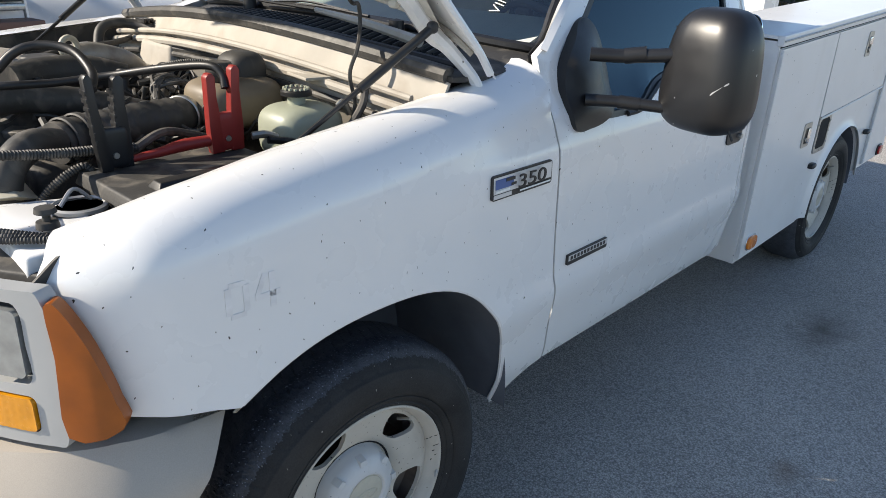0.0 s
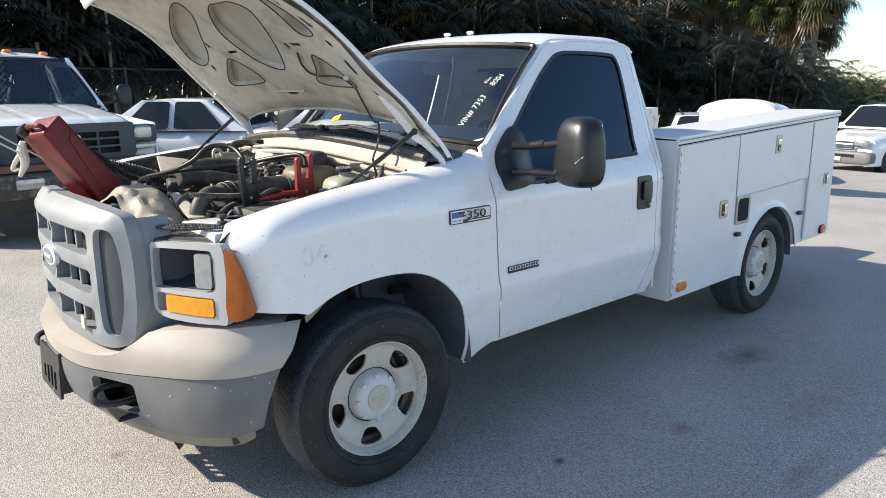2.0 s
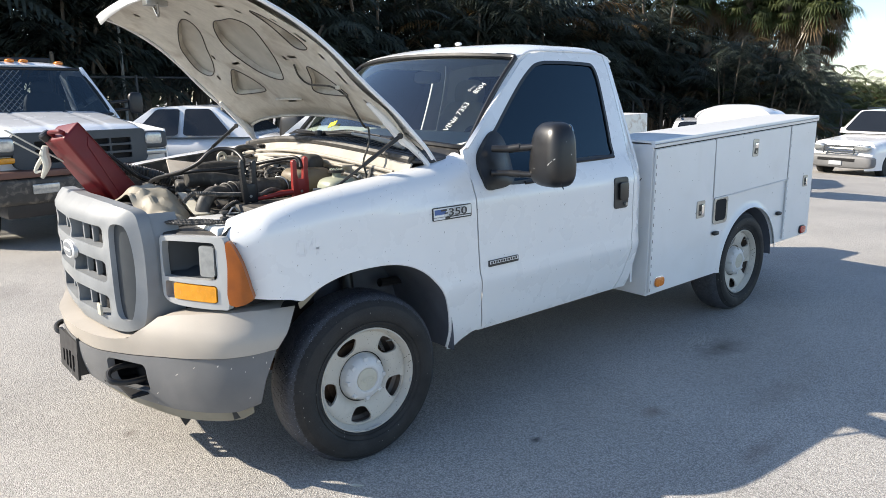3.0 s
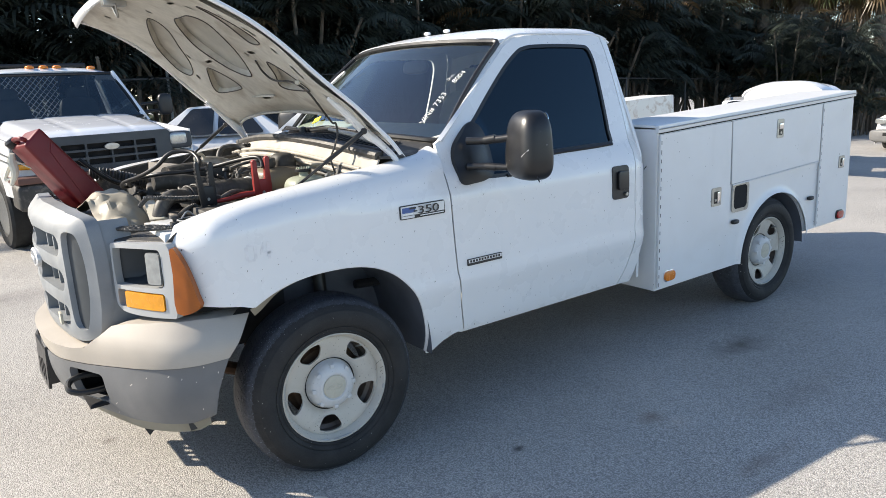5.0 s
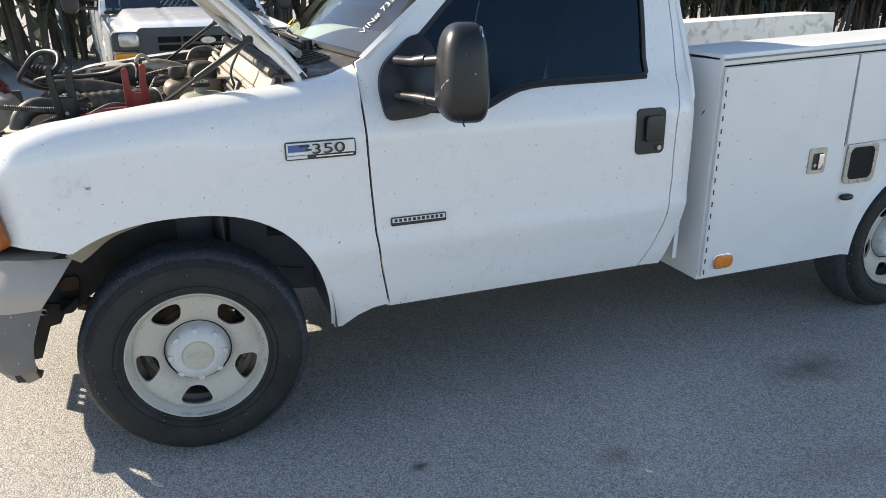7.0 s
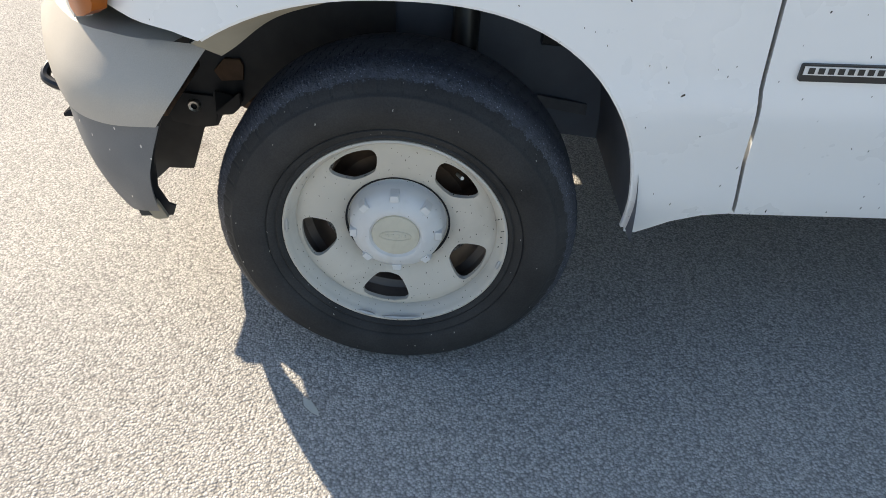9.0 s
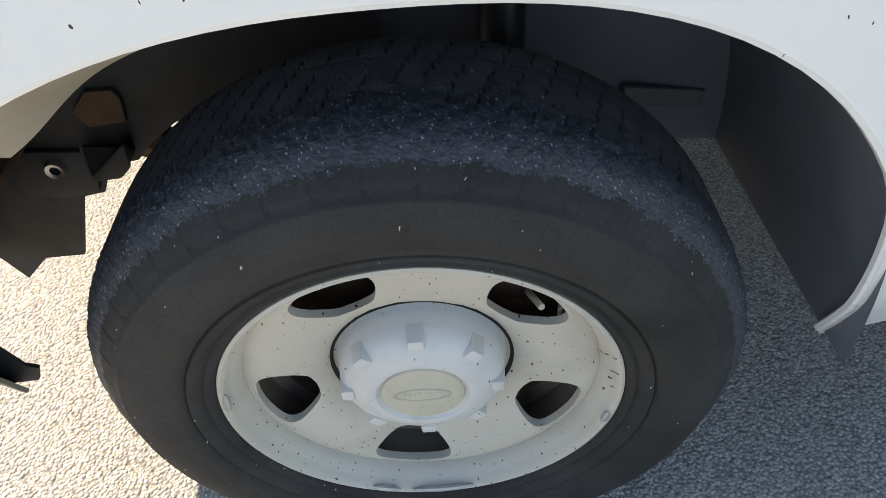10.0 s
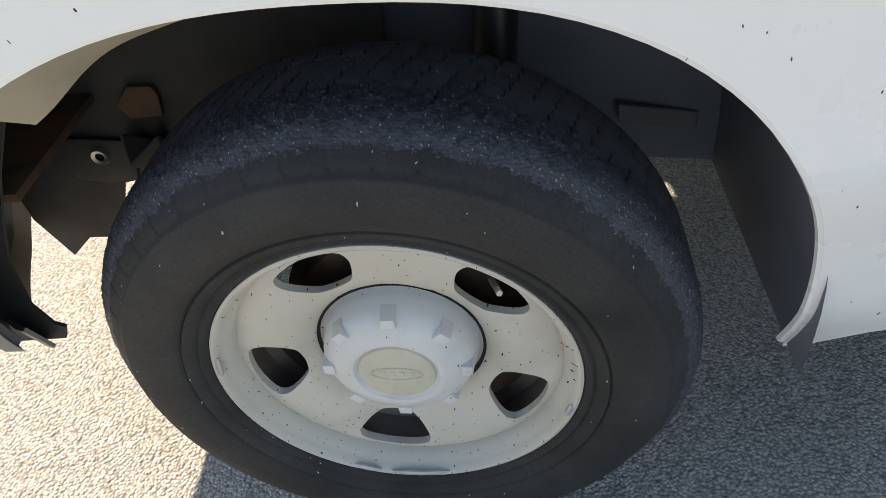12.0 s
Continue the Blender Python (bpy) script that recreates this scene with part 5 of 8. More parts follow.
part("bracket_side", block(-0.985, -0.93, 0.88, 0.892, 0.405, 0.585, 0.003), BLACK, pb)
part("bumper_lip", tube([tuple(np.array(bump_at(lower_inset)(s, z)) + np.array((0.02, 0.01, 0))) for s, z in ((0.160, 0.60), (0.188, 0.51), (0.212, 0.43))], 0.010, seg=6), BUMPER_GREY, bumper)

# ---- hood, raised ----
HL = spline([(0.478, 1.345), (0.415, 1.462), (0.30, 1.59), (0.148, 1.722), (0.0, 1.862), (-0.115, 1.955), (-0.23, 2.025), (-0.36, 2.085), (-0.47, 2.115)], 6)
HL = [(x - 0.026 * min(1, i / 8), z - 0.020 * min(1, i / 8)) for i, (x, z) in enumerate(HL)]
HLN = np.cumsum([0] + [math.dist(a, b) for a, b in zip(HL, HL[1:])])


def hood_at(u, v, off=0.0):
    """u from the hinge to the nose, v from the left edge to the right; off: metres below the outer skin."""
    w = abs(v - 0.5) * 2
    uu = max(0.0, min(1.0, u * (1.0 + 0.02 * (1 - w ** 2))))
    s = HLN[-1] * uu
    x, z = float(np.interp(s, HLN, [p[0] for p in HL])), float(np.interp(s, HLN, [p[1] for p in HL]))
    xa, za = float(np.interp(s - 0.03, HLN, [p[0] for p in HL])), float(np.interp(s - 0.03, HLN, [p[1] for p in HL]))
    xb, zb = float(np.interp(s + 0.03, HLN, [p[0] for p in HL])), float(np.interp(s + 0.03, HLN, [p[1] for p in HL]))
    nx, nz = zb - za, -(xb - xa)
    L = math.hypot(nx, nz)
    nx, nz = nx / L, nz / L
    half = (0.915 - 0.15 * uu ** 1.6)
    lift = 0.055 * (1 - w ** 2.4) - off
    return (x + nx * lift, MID + (v - 0.5) * 2 * half, z + nz * lift)


def hood_rear(v):
    """Where the hood's rear edge runs: arched up across the middle, down to points at the corners."""
    return float(np.interp(abs(v - 0.5) * 2, [0.0, 0.4, 0.7, 0.85, 0.92, 0.97, 1.0], [0.185, 0.178, 0.160, 0.138, 0.105, 0.05, 0.0]))


def hood_uv(u, v):
    r = hood_rear(v)
    return r + (1 - r) * u, v


hood = part("hood", grid_sheet(lambda u, v: hood_at(*hood_uv(u, v)), 40, 60, 0.003), WHITE, truck, "white hood propped wide open")


def hood_pad(a, b):
    """Depth of the pressed inner panel under the skin."""
    edge = min(a - hood_rear(b), 1 - a, b * 1.3, (1 - b) * 1.3)
    return 0.008 + 0.030 * min(1, max(0, 14 * edge)) + 0.006 * math.sin(a * 19) * math.cos(b * 16)


centre = spline([(0.76, 0.43), (0.765, 0.37), (0.76, 0.30), (0.70, 0.275), (0.58, 0.33), (0.45, 0.39), (0.43, 0.43), (0.45, 0.49), (0.50, 0.535), (0.62, 0.56), (0.70, 0.52)], 4, True)
oval_r = spline([(0.80, 0.58), (0.78, 0.67), (0.70, 0.80), (0.64, 0.86), (0.54, 0.885), (0.49, 0.85), (0.51, 0.79), (0.62, 0.70), (0.72, 0.61)], 4, True)
tri_r = spline([(0.50, 0.67), (0.46, 0.625), (0.38, 0.59), (0.355, 0.62), (0.355, 0.76), (0.38, 0.785), (0.45, 0.73)], 4, True)
tri_l = spline([(0.50, 0.20), (0.44, 0.155), (0.36, 0.13), (0.345, 0.17), (0.345, 0.27), (0.37, 0.30), (0.42, 0.26)], 4, True)
long_l = spline([(0.81, 0.12), (0.77, 0.145), (0.66, 0.155), (0.60, 0.145), (0.60, 0.09), (0.68, 0.08), (0.77, 0.095)], 4, True)
cut = [centre, oval_r, tri_r, tri_l, long_l]
small = [rounded(a - 0.013, a + 0.013, b - 0.007, b + 0.007, 0.006, 3) for a, b in ((0.83, 0.50), (0.69, 0.645), (0.575, 0.715), (0.47, 0.80), (0.54, 0.285), (0.80, 0.21), (0.91, 0.54), (0.90, 0.62), (0.90, 0.30), (0.90, 0.80))]
small += [rounded(a - 0.007, a + 0.007, b - 0.025, b + 0.025, 0.006, 3) for a, b in ((0.53, 0.605), (0.84, 0.26), (0.55, 0.23), (0.295, 0.50))]
small += [rounded(a - w, a + w, b - 0.006, b + 0.006, 0.005, 3) for a, b, w in ((0.33, 0.062, 0.016), (0.46, 0.058, 0.030), (0.56, 0.060, 0.014), (0.66, 0.056, 0.026), (0.76, 0.060, 0.012))]
rear_line = [(hood_rear(b) + 0.012, b) for b in np.linspace(0.035, 0.965, 32)]
inner = part("hood_inner_panel", panel(rear_line + [(0.3, 0.972), (0.7, 0.97), (0.975, 0.95), (0.985, 0.5), (0.975, 0.05), (0.7, 0.03), (0.3, 0.028)], lambda a, b: hood_at(a, b, hood_pad(a, b)), cut + small, step=0.02, grid=0.02, thick=(0, 0, 0)), HOOD_IN, hood, "dusty off-white hood inner panel with recesses")
part("hood_recess", grid_sheet(lambda u, v: hood_at(0.25 + 0.70 * u, 0.06 + 0.88 * v, 0.008), 16, 16), RECESS_BEIGE, hood)
for lp in cut:
    part("sealant_line", tube([hood_at(a, b, hood_pad(a, b) + 0.001) for a, b in lp], 0.0030, seg=5, n=2, closed=True), SEALANT, hood)
    part("recess_wall", joined(*[grid_sheet((lambda lp: lambda u, v: hood_at(*lp[int(round(u * len(lp))) % len(lp)], 0.009 + (hood_pad(*lp[int(round(u * len(lp))) % len(lp)]) - 0.010) * v))(lp), len(lp), 1)]), HOOD_IN, hood)
part("hood_crossbar", tube([hood_at(0.31, b, 0.045) for b in np.linspace(0.42, 0.58, 6)], 0.005, seg=6, n=2), HOOD_IN, hood)
part("hood_rear_edge", tube([hood_at(hood_rear(b), b, 0.010) for b in np.linspace(0.02, 0.98, 40)], 0.008, seg=7, n=2), HOOD_IN, hood)
for v in (0.0, 1.0):
    part("hood_edge", tube([hood_at(a, v, 0.010) for a in np.linspace(0.02, 1.0, 20)], 0.010, seg=7, n=2), WHITE, hood)
part("hood_front_edge", grid_sheet(lambda u, v: hood_at(1.0 - 0.022 * u, v, 0.004 + 0.040 * math.sin(u * math.pi / 2)), 5, 30, 0.004), WHITE, hood, "folded front lip of the hood")
part("hood_latch", joined(moved(block(-0.05, 0.05, -0.03, 0.03, -0.02, 0.02, 0.005), Matrix.Translation(hood_at(0.95, 0.5, 0.05))), tube([hood_at(0.95, 0.48, 0.06), hood_at(0.93, 0.5, 0.11), hood_at(0.95, 0.52, 0.06)], 0.006, seg=6)), STEEL, hood)
for flip in (1, -1):
    m = lambda p: (p[0], p[1] if flip > 0 else 2 * MID - p[1], p[2])
    vv = 0.055 if flip > 0 else 0.945
    t0, t1, t2 = (np.array(hood_at(a, vv, 0.040)) for a in (0.13, 0.22, 0.33))
    part("hood_hinge", joined(tube([m((0.452, 0.095, 1.28)), m((0.452, 0.095, 1.33)), tuple(t0 * 0.6 + np.array(m((0.44, 0.095, 1.36))) * 0.4), tuple(t0), tuple(t1), tuple(t2)], [0.013, 0.014, 0.018, 0.024, 0.022, 0.010], seg=8)), WHITE, hood, "white hood hinge arm")
    top, low = np.array(m((0.300, 0.105, 1.470))), np.array(m((-0.16, 0.20, 1.16)))
    part("gas_strut", joined(tube([tuple(low), tuple(low + 0.65 * (top - low))], 0.006, seg=8, n=2), tube([tuple(low + 0.6 * (top - low)), tuple(top)], 0.0105, seg=10, n=2), moved(shell_egg((0, 0, 0), (0.028, 0.024, 0.028), 2.5, 10, 8), Matrix.Translation(tuple(top)))), DARKSTEEL, hood, "black gas strut")
for a, b in ((0.20, 0.085), (0.41, 0.12)):
    part("hose_clip", moved(shell_egg((0, 0, 0), (0.02, 0.035, 0.02), 2.5, 8, 6), Matrix.Translation(hood_at(a, b, 0.05))), RAG, hood, "pale foam residue")
part("washer_hose", tube([hood_at(0.51, 0.26, 0.045), hood_at(0.45, 0.29, 0.048), hood_at(0.41, 0.27, 0.05), hood_at(0.41, 0.16, 0.05), hood_at(0.37, 0.125, 0.05), hood_at(0.30, 0.15, 0.055), hood_at(0.20, 0.17, 0.07), (0.30, 0.36, 1.50), (0.305, 0.36, 1.45), (0.27, 0.33, 1.40), (0.245, 0.33, 1.34), (0.26, 0.33, 1.26), (0.24, 0.34, 1.18)], 0.005, seg=6), HOSE, hood, "thin black washer hose")
# ---- service body ----
BY = -0.030


def box_top(x):
    return 1.338 + 0.0400 * (x - 2.18)


body = part("service_body", grid_sheet(lambda u, v: (2.182 + 2.43 * u, BY - 0.012 + 0.452 * v, box_top(2.182 + 2.43 * u) + 0.020 + 0.006 * math.sin(math.pi * v)), 6, 4, 0.014), WHITE_BOX, truck, "white steel service body with tool compartments")
r_arch = [(3.54 + 0.445 * math.cos(radians(a)), 0.36 + 0.435 * math.sin(radians(a))) for a in np.linspace(11, 180, 34)]
side_o = [(2.182, 0.357), (2.182, 1.338), (4.61, box_top(4.61)), (4.632, 0.447), (3.978, 0.444)] + r_arch + [(3.09, 0.359)]
flat = lambda off=0.0: (lambda x, z: (x, BY + off, z))
part("body_side", panel(side_o, flat(), step=0.06, thick=(0, 0.02, 0)), WHITE_BOX, body)
part("body_arch_flare", grid_sheet(lambda u, v: (3.54 + (0.445 + 0.055 * v) * math.cos(radians(8 + 172 * u)), BY - 0.022 * (1 - v) ** 2, 0.36 + (0.435 + 0.055 * v) * math.sin(radians(8 + 172 * u))), 40, 5, 0.003), WHITE_BOX, body, "pressed wheel arch flare")
part("body_front", panel([(BY + 0.002, 0.357), (0.45, 0.357), (0.45, 0.46), (1.50, 0.46), (1.50, 0.357), (1.972, 0.357), (1.972, 1.338), (1.52, 1.338), (1.52, 0.98), (0.42, 0.98), (0.42, 1.338), (BY + 0.002, 1.338)], lambda y, z: (2.184, y, z), step=0.2, thick=(0.016, 0, 0)), WHITE_BOX, body)
part("body_rear", panel([(BY + 0.002, 0.447), (0.42, 0.447), (0.42, box_top(4.6)), (BY + 0.002, box_top(4.6))], lambda y, z: (4.605 + 0.02 * (1.4 - z), y, z), step=0.2, thick=(0.012, 0, 0)), WHITE_BOX, body)
part("body_inner_wall", panel([(2.2, 0.60), (4.6, 0.60), (4.6, box_top(4.6)), (2.2, box_top(2.2))], lambda x, z: (x, 0.42, z), step=0.3, thick=(0, 0.01, 0)), WHITE_RUST, body)
part("body_bottom", panel([(2.2, BY + 0.01), (3.05, BY + 0.01), (3.05, 0.42), (2.2, 0.42)], lambda x, y: (x, y, 0.365), step=0.3, thick=(0, 0, 0.01)), WHITE_BOX, body)
part("body_bottom", panel([(4.02, BY + 0.01), (4.61, BY + 0.01), (4.61, 0.42), (4.02, 0.42)], lambda x, y: (x, y, 0.452), step=0.3, thick=(0, 0, 0.01)), WHITE_BOX, body)
rl = bmesh.new()
rr_ = [[rl.verts.new((3.54 + 0.44 * math.cos(radians(a)), y, 0.36 + 0.43 * math.sin(radians(a)))) for y in (BY + 0.01, 0.42)] for a in np.linspace(0, 180, 26)]
for p, q in zip(rr_, rr_[1:]):
    rl.faces.new((p[0], q[0], q[1], p[1]))
rl.faces.new([p[1] for p in rr_])
part("wheel_house", rl, LINER_BLACK, body, "black rear wheel well")
part("top_rail", hull([(2.176, BY - 0.018, 1.318), (4.618, BY - 0.018, 1.413), (4.618, BY + 0.01, 1.413), (2.176, BY + 0.01, 1.318), (2.176, BY - 0.018, 1.362), (4.612, BY - 0.018, 1.458), (4.612, BY + 0.01, 1.458), (2.176, BY + 0.01, 1.362)], 0.005), WHITE_BOX, body, "steel drip rail along the compartment lid")
part("rail_bead", tube([(2.176, BY - 0.022, 1.340), (4.614, BY - 0.022, 1.436)], 0.004, seg=6, n=1), STEEL, body)
# right-hand side box, seen above the bed
part("right_box", hull([(2.2, 1.56, 0.40), (4.60, 1.56, 0.40), (4.60, 1.97, 0.40), (2.2, 1.97, 0.40), (2.2, 1.60, 1.375), (4.60, 1.60, 1.452), (4.60, 1.97, 1.452), (2.2, 1.97, 1.375)], 0.006), WHITE_RUST, body, "rust-streaked white far side compartment")
part("bed_floor", block(2.2, 4.6, 0.41, 1.57, 0.62, 0.64, 0.004), BLACK_DUST, body)
part("tailgate", block(4.58, 4.61, 0.43, 1.55, 0.62, 1.02, 0.006), WHITE_BOX, body)


def comp_door(name, outline, label):
    return part(name, panel(outline, flat(-0.013), step=0.05, thick=(0, 0.012, 0)), WHITE_BOX, body, label)


d1 = comp_door("compartment_door", [(2.20, 0.372), (2.20, 1.306), (2.934, 1.334), (2.95, 0.372)], "white front compartment door with a paddle latch")
d2 = comp_door("compartment_door", [(2.962, 0.925), (2.946, 1.335), (4.106, 1.382), (4.112, 0.966)], "white drop-down compartment door with a paddle latch")
d3 = comp_door("compartment_door", [(4.135, 0.462), (4.124, 1.382), (4.590, 1.400), (4.612, 0.462)], "white rear compartment door with a paddle latch")


def piano(p, q, parent, n):
    """A row of hinge knuckles."""
    p, q = np.array(p), np.array(q)
    L = np.linalg.norm(q - p)
    d = (q - p) / L
    out, gaps = [], []
    for i in range(n):
        a, b = p + d * L * (i + 0.04) / n, p + d * L * (i + 0.96) / n
        out.append(tube([tuple(a), tuple(b)], 0.0052, seg=6, n=1, smooth=False))
        if i % 2 == 0:
            gaps.append(block(*(lambda c, e: (c[0] - e[0], c[0] + e[0], BY - 0.0165, BY - 0.012, c[2] - e[1], c[2] + e[1]))((a + b) / 2 + np.array((0.010 * d[2], 0, 0.010 * -d[0] * 0 - 0.0)), (0.004 if abs(d[2]) > 0.5 else L / n * 0.4, L / n * 0.4 if abs(d[2]) > 0.5 else 0.004)), 0, 1))
    tagged(part("piano_hinge", joined(*out), WHITE_BOX, parent), kind="stuff")
    tagged(part("hinge_gap", joined(*gaps), DARKSTEEL, parent), kind="stuff")


piano((2.197, BY - 0.016, 0.38), (2.197, BY - 0.016, 1.30), d1, 34)
piano((2.97, BY - 0.016, 0.918), (4.10, BY - 0.016, 0.958), d2, 40)
piano((4.127, BY - 0.016, 0.47), (4.118, BY - 0.016, 1.375), d3, 34)
for p, q in (((2.952, 0.372), (2.938, 1.334)), ((2.955, 0.915), (2.942, 1.336)), ((2.20, 1.309), (4.59, 1.404)), ((4.118, 0.966), (4.112, 1.382))):
    part("panel_gap", hull([(p[0] - 0.003, BY - 0.0025, p[1]), (q[0] + 0.003 if abs(q[1] - p[1]) < 0.2 else p[0] + 0.003, BY - 0.0025, q[1] if abs(q[1] - p[1]) < 0.2 else p[1]), (q[0] + 0.003 if abs(q[1] - p[1]) < 0.2 else p[0] + 0.003, BY + 0.002, q[1] if abs(q[1] - p[1]) < 0.2 else p[1]), (p[0] - 0.003, BY + 0.002, p[1]), (p[0] - 0.003 if abs(q[1] - p[1]) < 0.2 else q[0] - 0.003, BY - 0.0025, p[1] + 0.006 if abs(q[1] - p[1]) < 0.2 else q[1]), (q[0] + 0.003, BY - 0.0025, q[1] + 0.006 if abs(q[1] - p[1]) < 0.2 else q[1]), (q[0] + 0.003, BY + 0.002, q[1] + 0.006 if abs(q[1] - p[1]) < 0.2 else q[1]), (p[0] - 0.003 if abs(q[1] - p[1]) < 0.2 else q[0] - 0.003, BY + 0.002, p[1] + 0.006 if abs(q[1] - p[1]) < 0.2 else q[1])], 0), VOID, body)


def latch(x, z, w, h, parent, tall=False):
    b = part("latch", panel(rounded(x - w / 2, x + w / 2, z - h / 2, z + h / 2, 0.012), flat(-0.018), [rounded(x - w * 0.28, x + w * 0.32, z - h * 0.36, z + h * 0.30, 0.008)], step=0.02, thick=(0, 0.006, 0)), STEEL, parent, "steel paddle latch")
    part("latch_cup", block(x - w * 0.3, x + w * 0.34, BY - 0.0155, BY - 0.013, z - h * 0.38, z + h * 0.32, 0.001, 1), DARKSTEEL, b)
    if tall:
        part("latch_paddle", block(x - w * 0.26, x + w * 0.28, BY - 0.026, BY - 0.015, z - h * 0.02, z + h * 0.28, 0.004), CHROME, b)
        part("latch_lock", lathe([(0.0, -0.011), (0.011, -0.011), (0.012, 0.0)], (x, BY - 0.012, z - h * 0.22), "y", 12), STEEL, b)
    else:
        part("latch_paddle", block(x + w * 0.02, x + w * 0.30, BY - 0.026, BY - 0.015, z - h * 0.34, z + h * 0.27, 0.004), CHROME, b)
        part("latch_lock", lathe([(0.0, -0.011), (0.009, -0.011), (0.010, 0.0)], (x - w * 0.14, BY - 0.012, z - h * 0.16), "y", 12), STEEL, b)


latch(2.785, 0.864, 0.105, 0.120, d1)
latch(3.526, 1.246, 0.085, 0.130, d2, True)
latch(4.463, 0.920, 0.085, 0.095, d3)
fuel = part("fuel_filler_plate", panel(rounded(2.978, 3.178, 0.728, 0.928, 0.035), flat(-0.010), [rounded(3.0, 3.156, 0.75, 0.906, 0.03)], step=0.02, thick=(0, 0.008, 0)), STEEL, body, "black fuel filler recess with riveted frame")
part("fuel_recess", panel(rounded(2.992, 3.164, 0.742, 0.914, 0.033), flat(-0.008), step=0.05, thick=(0, 0.004, 0)), VOID, fuel)
for i in range(12):
    a = 2 * math.pi * i / 12
    q = (max(-1, min(1, 1.25 * math.cos(a))), max(-1, min(1, 1.25 * math.sin(a))))
    part("rivet", lathe([(0.0, -0.004), (0.004, -0.003), (0.005, 0.0)], (3.078 + 0.089 * q[0], BY - 0.010, 0.828 + 0.089 * q[1]), "y", 8), STEEL, fuel)
for x, z in ((3.018, 0.665), (4.02, 0.692)):
    part("rubber_bumper", moved(shell_egg((0, 0, 0), (0.075, 0.035, 0.030), 3, 12, 8), Matrix.Translation((x, BY - 0.014, z))), BLACK, body, "black rubber stop")
for x, z, m, nm in ((2.306, 0.437, ORANGE, "orange side marker lamp"), (4.49, 0.502, RED_LENS, "red side marker lamp")):
    mk = part("side_marker", prism(rounded(x - 0.057, x + 0.057, z - 0.036, z + 0.036, 0.03), lambda a, b: (a, BY - 0.013, b), (0, -0.008, 0), 0.003), CHROME if m is ORANGE else BLACK, body, nm)
    part("marker_lens", prism(rounded(x - 0.050, x + 0.050, z - 0.030, z + 0.030, 0.026), lambda a, b: (a, BY - 0.020, b), (0, -0.012, 0), 0.006), m, mk)
for d in (-0.1, 0.1):
    part("roof_clearance_lamp", moved(shell_egg((0, 0, 0), (0.03, 0.05, 0.02), 3, 10, 8), Matrix.Translation((1.36, MID + d, 1.962))), WHITE, cab)

# ---- engine bay things ----
eng = thing("engine", "dusty diesel engine with hoses and intake pipes", "engine", (-0.1, MID, 0.7))
part("engine_block", hull([(-0.42, 0.62, 0.68), (0.30, 0.62, 0.68), (0.30, 1.40, 0.68), (-0.42, 1.40, 0.68), (-0.38, 0.72, 1.12), (0.27, 0.72, 1.12), (0.27, 1.34, 1.12), (-0.38, 1.34, 1.12)], 0.03), BLACK_DUST, eng)
rnd = random.Random(4)
for i in range(120):
    x, y = rnd.uniform(-0.36, 0.27), rnd.uniform(0.62, 1.50)
    w, d, h = rnd.uniform(0.02, 0.08), rnd.uniform(0.02, 0.08), rnd.uniform(0.02, 0.08)
    shp = shell_egg((0, 0, 0), (w, d, h), rnd.choice((2.4, 3.5, 7)), 12, 8) if i % 3 else lathe([(0.0, h), (w * 0.3, h), (w * 0.34, h * 0.8), (w * 0.2, h * 0.7), (w * 0.2, 0.0), (0.0, 0.0)], axis="z", seg=10)
    part("engine_fitting", moved(shp, pose(x, y, 1.13 + rnd.uniform(0, 0.08), rnd.uniform(-20, 20), rnd.uniform(-20, 20), rnd.uniform(0, 90))), rnd.choice((BLACK_DUST, ALU, BLACK_DUST, HOSE, BLACK, BLACK)), eng)
for i in range(75):
    x, y, a = rnd.uniform(-0.36, 0.22), rnd.uniform(0.60, 1.50), rnd.uniform(0, 6.28)
    L, z = rnd.uniform(0.08, 0.22), rnd.uniform(1.15, 1.24)
    pts = [(x + L * k / 3 * math.cos(a) + rnd.uniform(-0.03, 0.03), y + L * k / 3 * math.sin(a) + rnd.uniform(-0.03, 0.03), z + rnd.uniform(-0.03, 0.04)) for k in range(4)]
    part("wire", tube(pts, rnd.choice((0.004, 0.005, 0.008)), seg=6, n=5), rnd.choice((HOSE, BLACK, BLACK_DUST)), eng)
part("turbo_inlet", tube([(-0.37, 0.58, 1.215), (-0.27, 0.62, 1.218), (-0.16, 0.64, 1.222), (-0.05, 0.66, 1.218), (0.03, 0.72, 1.20), (0.08, 0.82, 1.19)], 0.046, seg=20, ribs=0.0022, pitch=0.030), HOSE, eng, "ribbed black intake hose")
for r, p, tw in ((0.054, (-0.345, 0.59, 1.215), 20), (0.054, (-0.31, 0.605, 1.217), 20), (0.052, (-0.03, 0.67, 1.215), 35), (0.052, (0.02, 0.71, 1.205), 45)):
    part("hose_clamp", moved(lathe([(r - 0.004, -0.009), (r, -0.007), (r, 0.007), (r - 0.004, 0.009)], axis="x", seg=26, caps=False), Matrix.Translation(p) @ Matrix.Rotation(radians(tw), 4, "Z")), STEEL if r < 0.053 else HOSE, eng)
part("intake_elbow", tube([(-0.37, 0.56, 1.225), (-0.44, 0.52, 1.235), (-0.49, 0.50, 1.20), (-0.505, 0.50, 1.13), (-0.47, 0.50, 1.05)], [0.028, 0.032, 0.032, 0.032, 0.03], seg=16), HOSE, eng, "black rubber elbow hose")
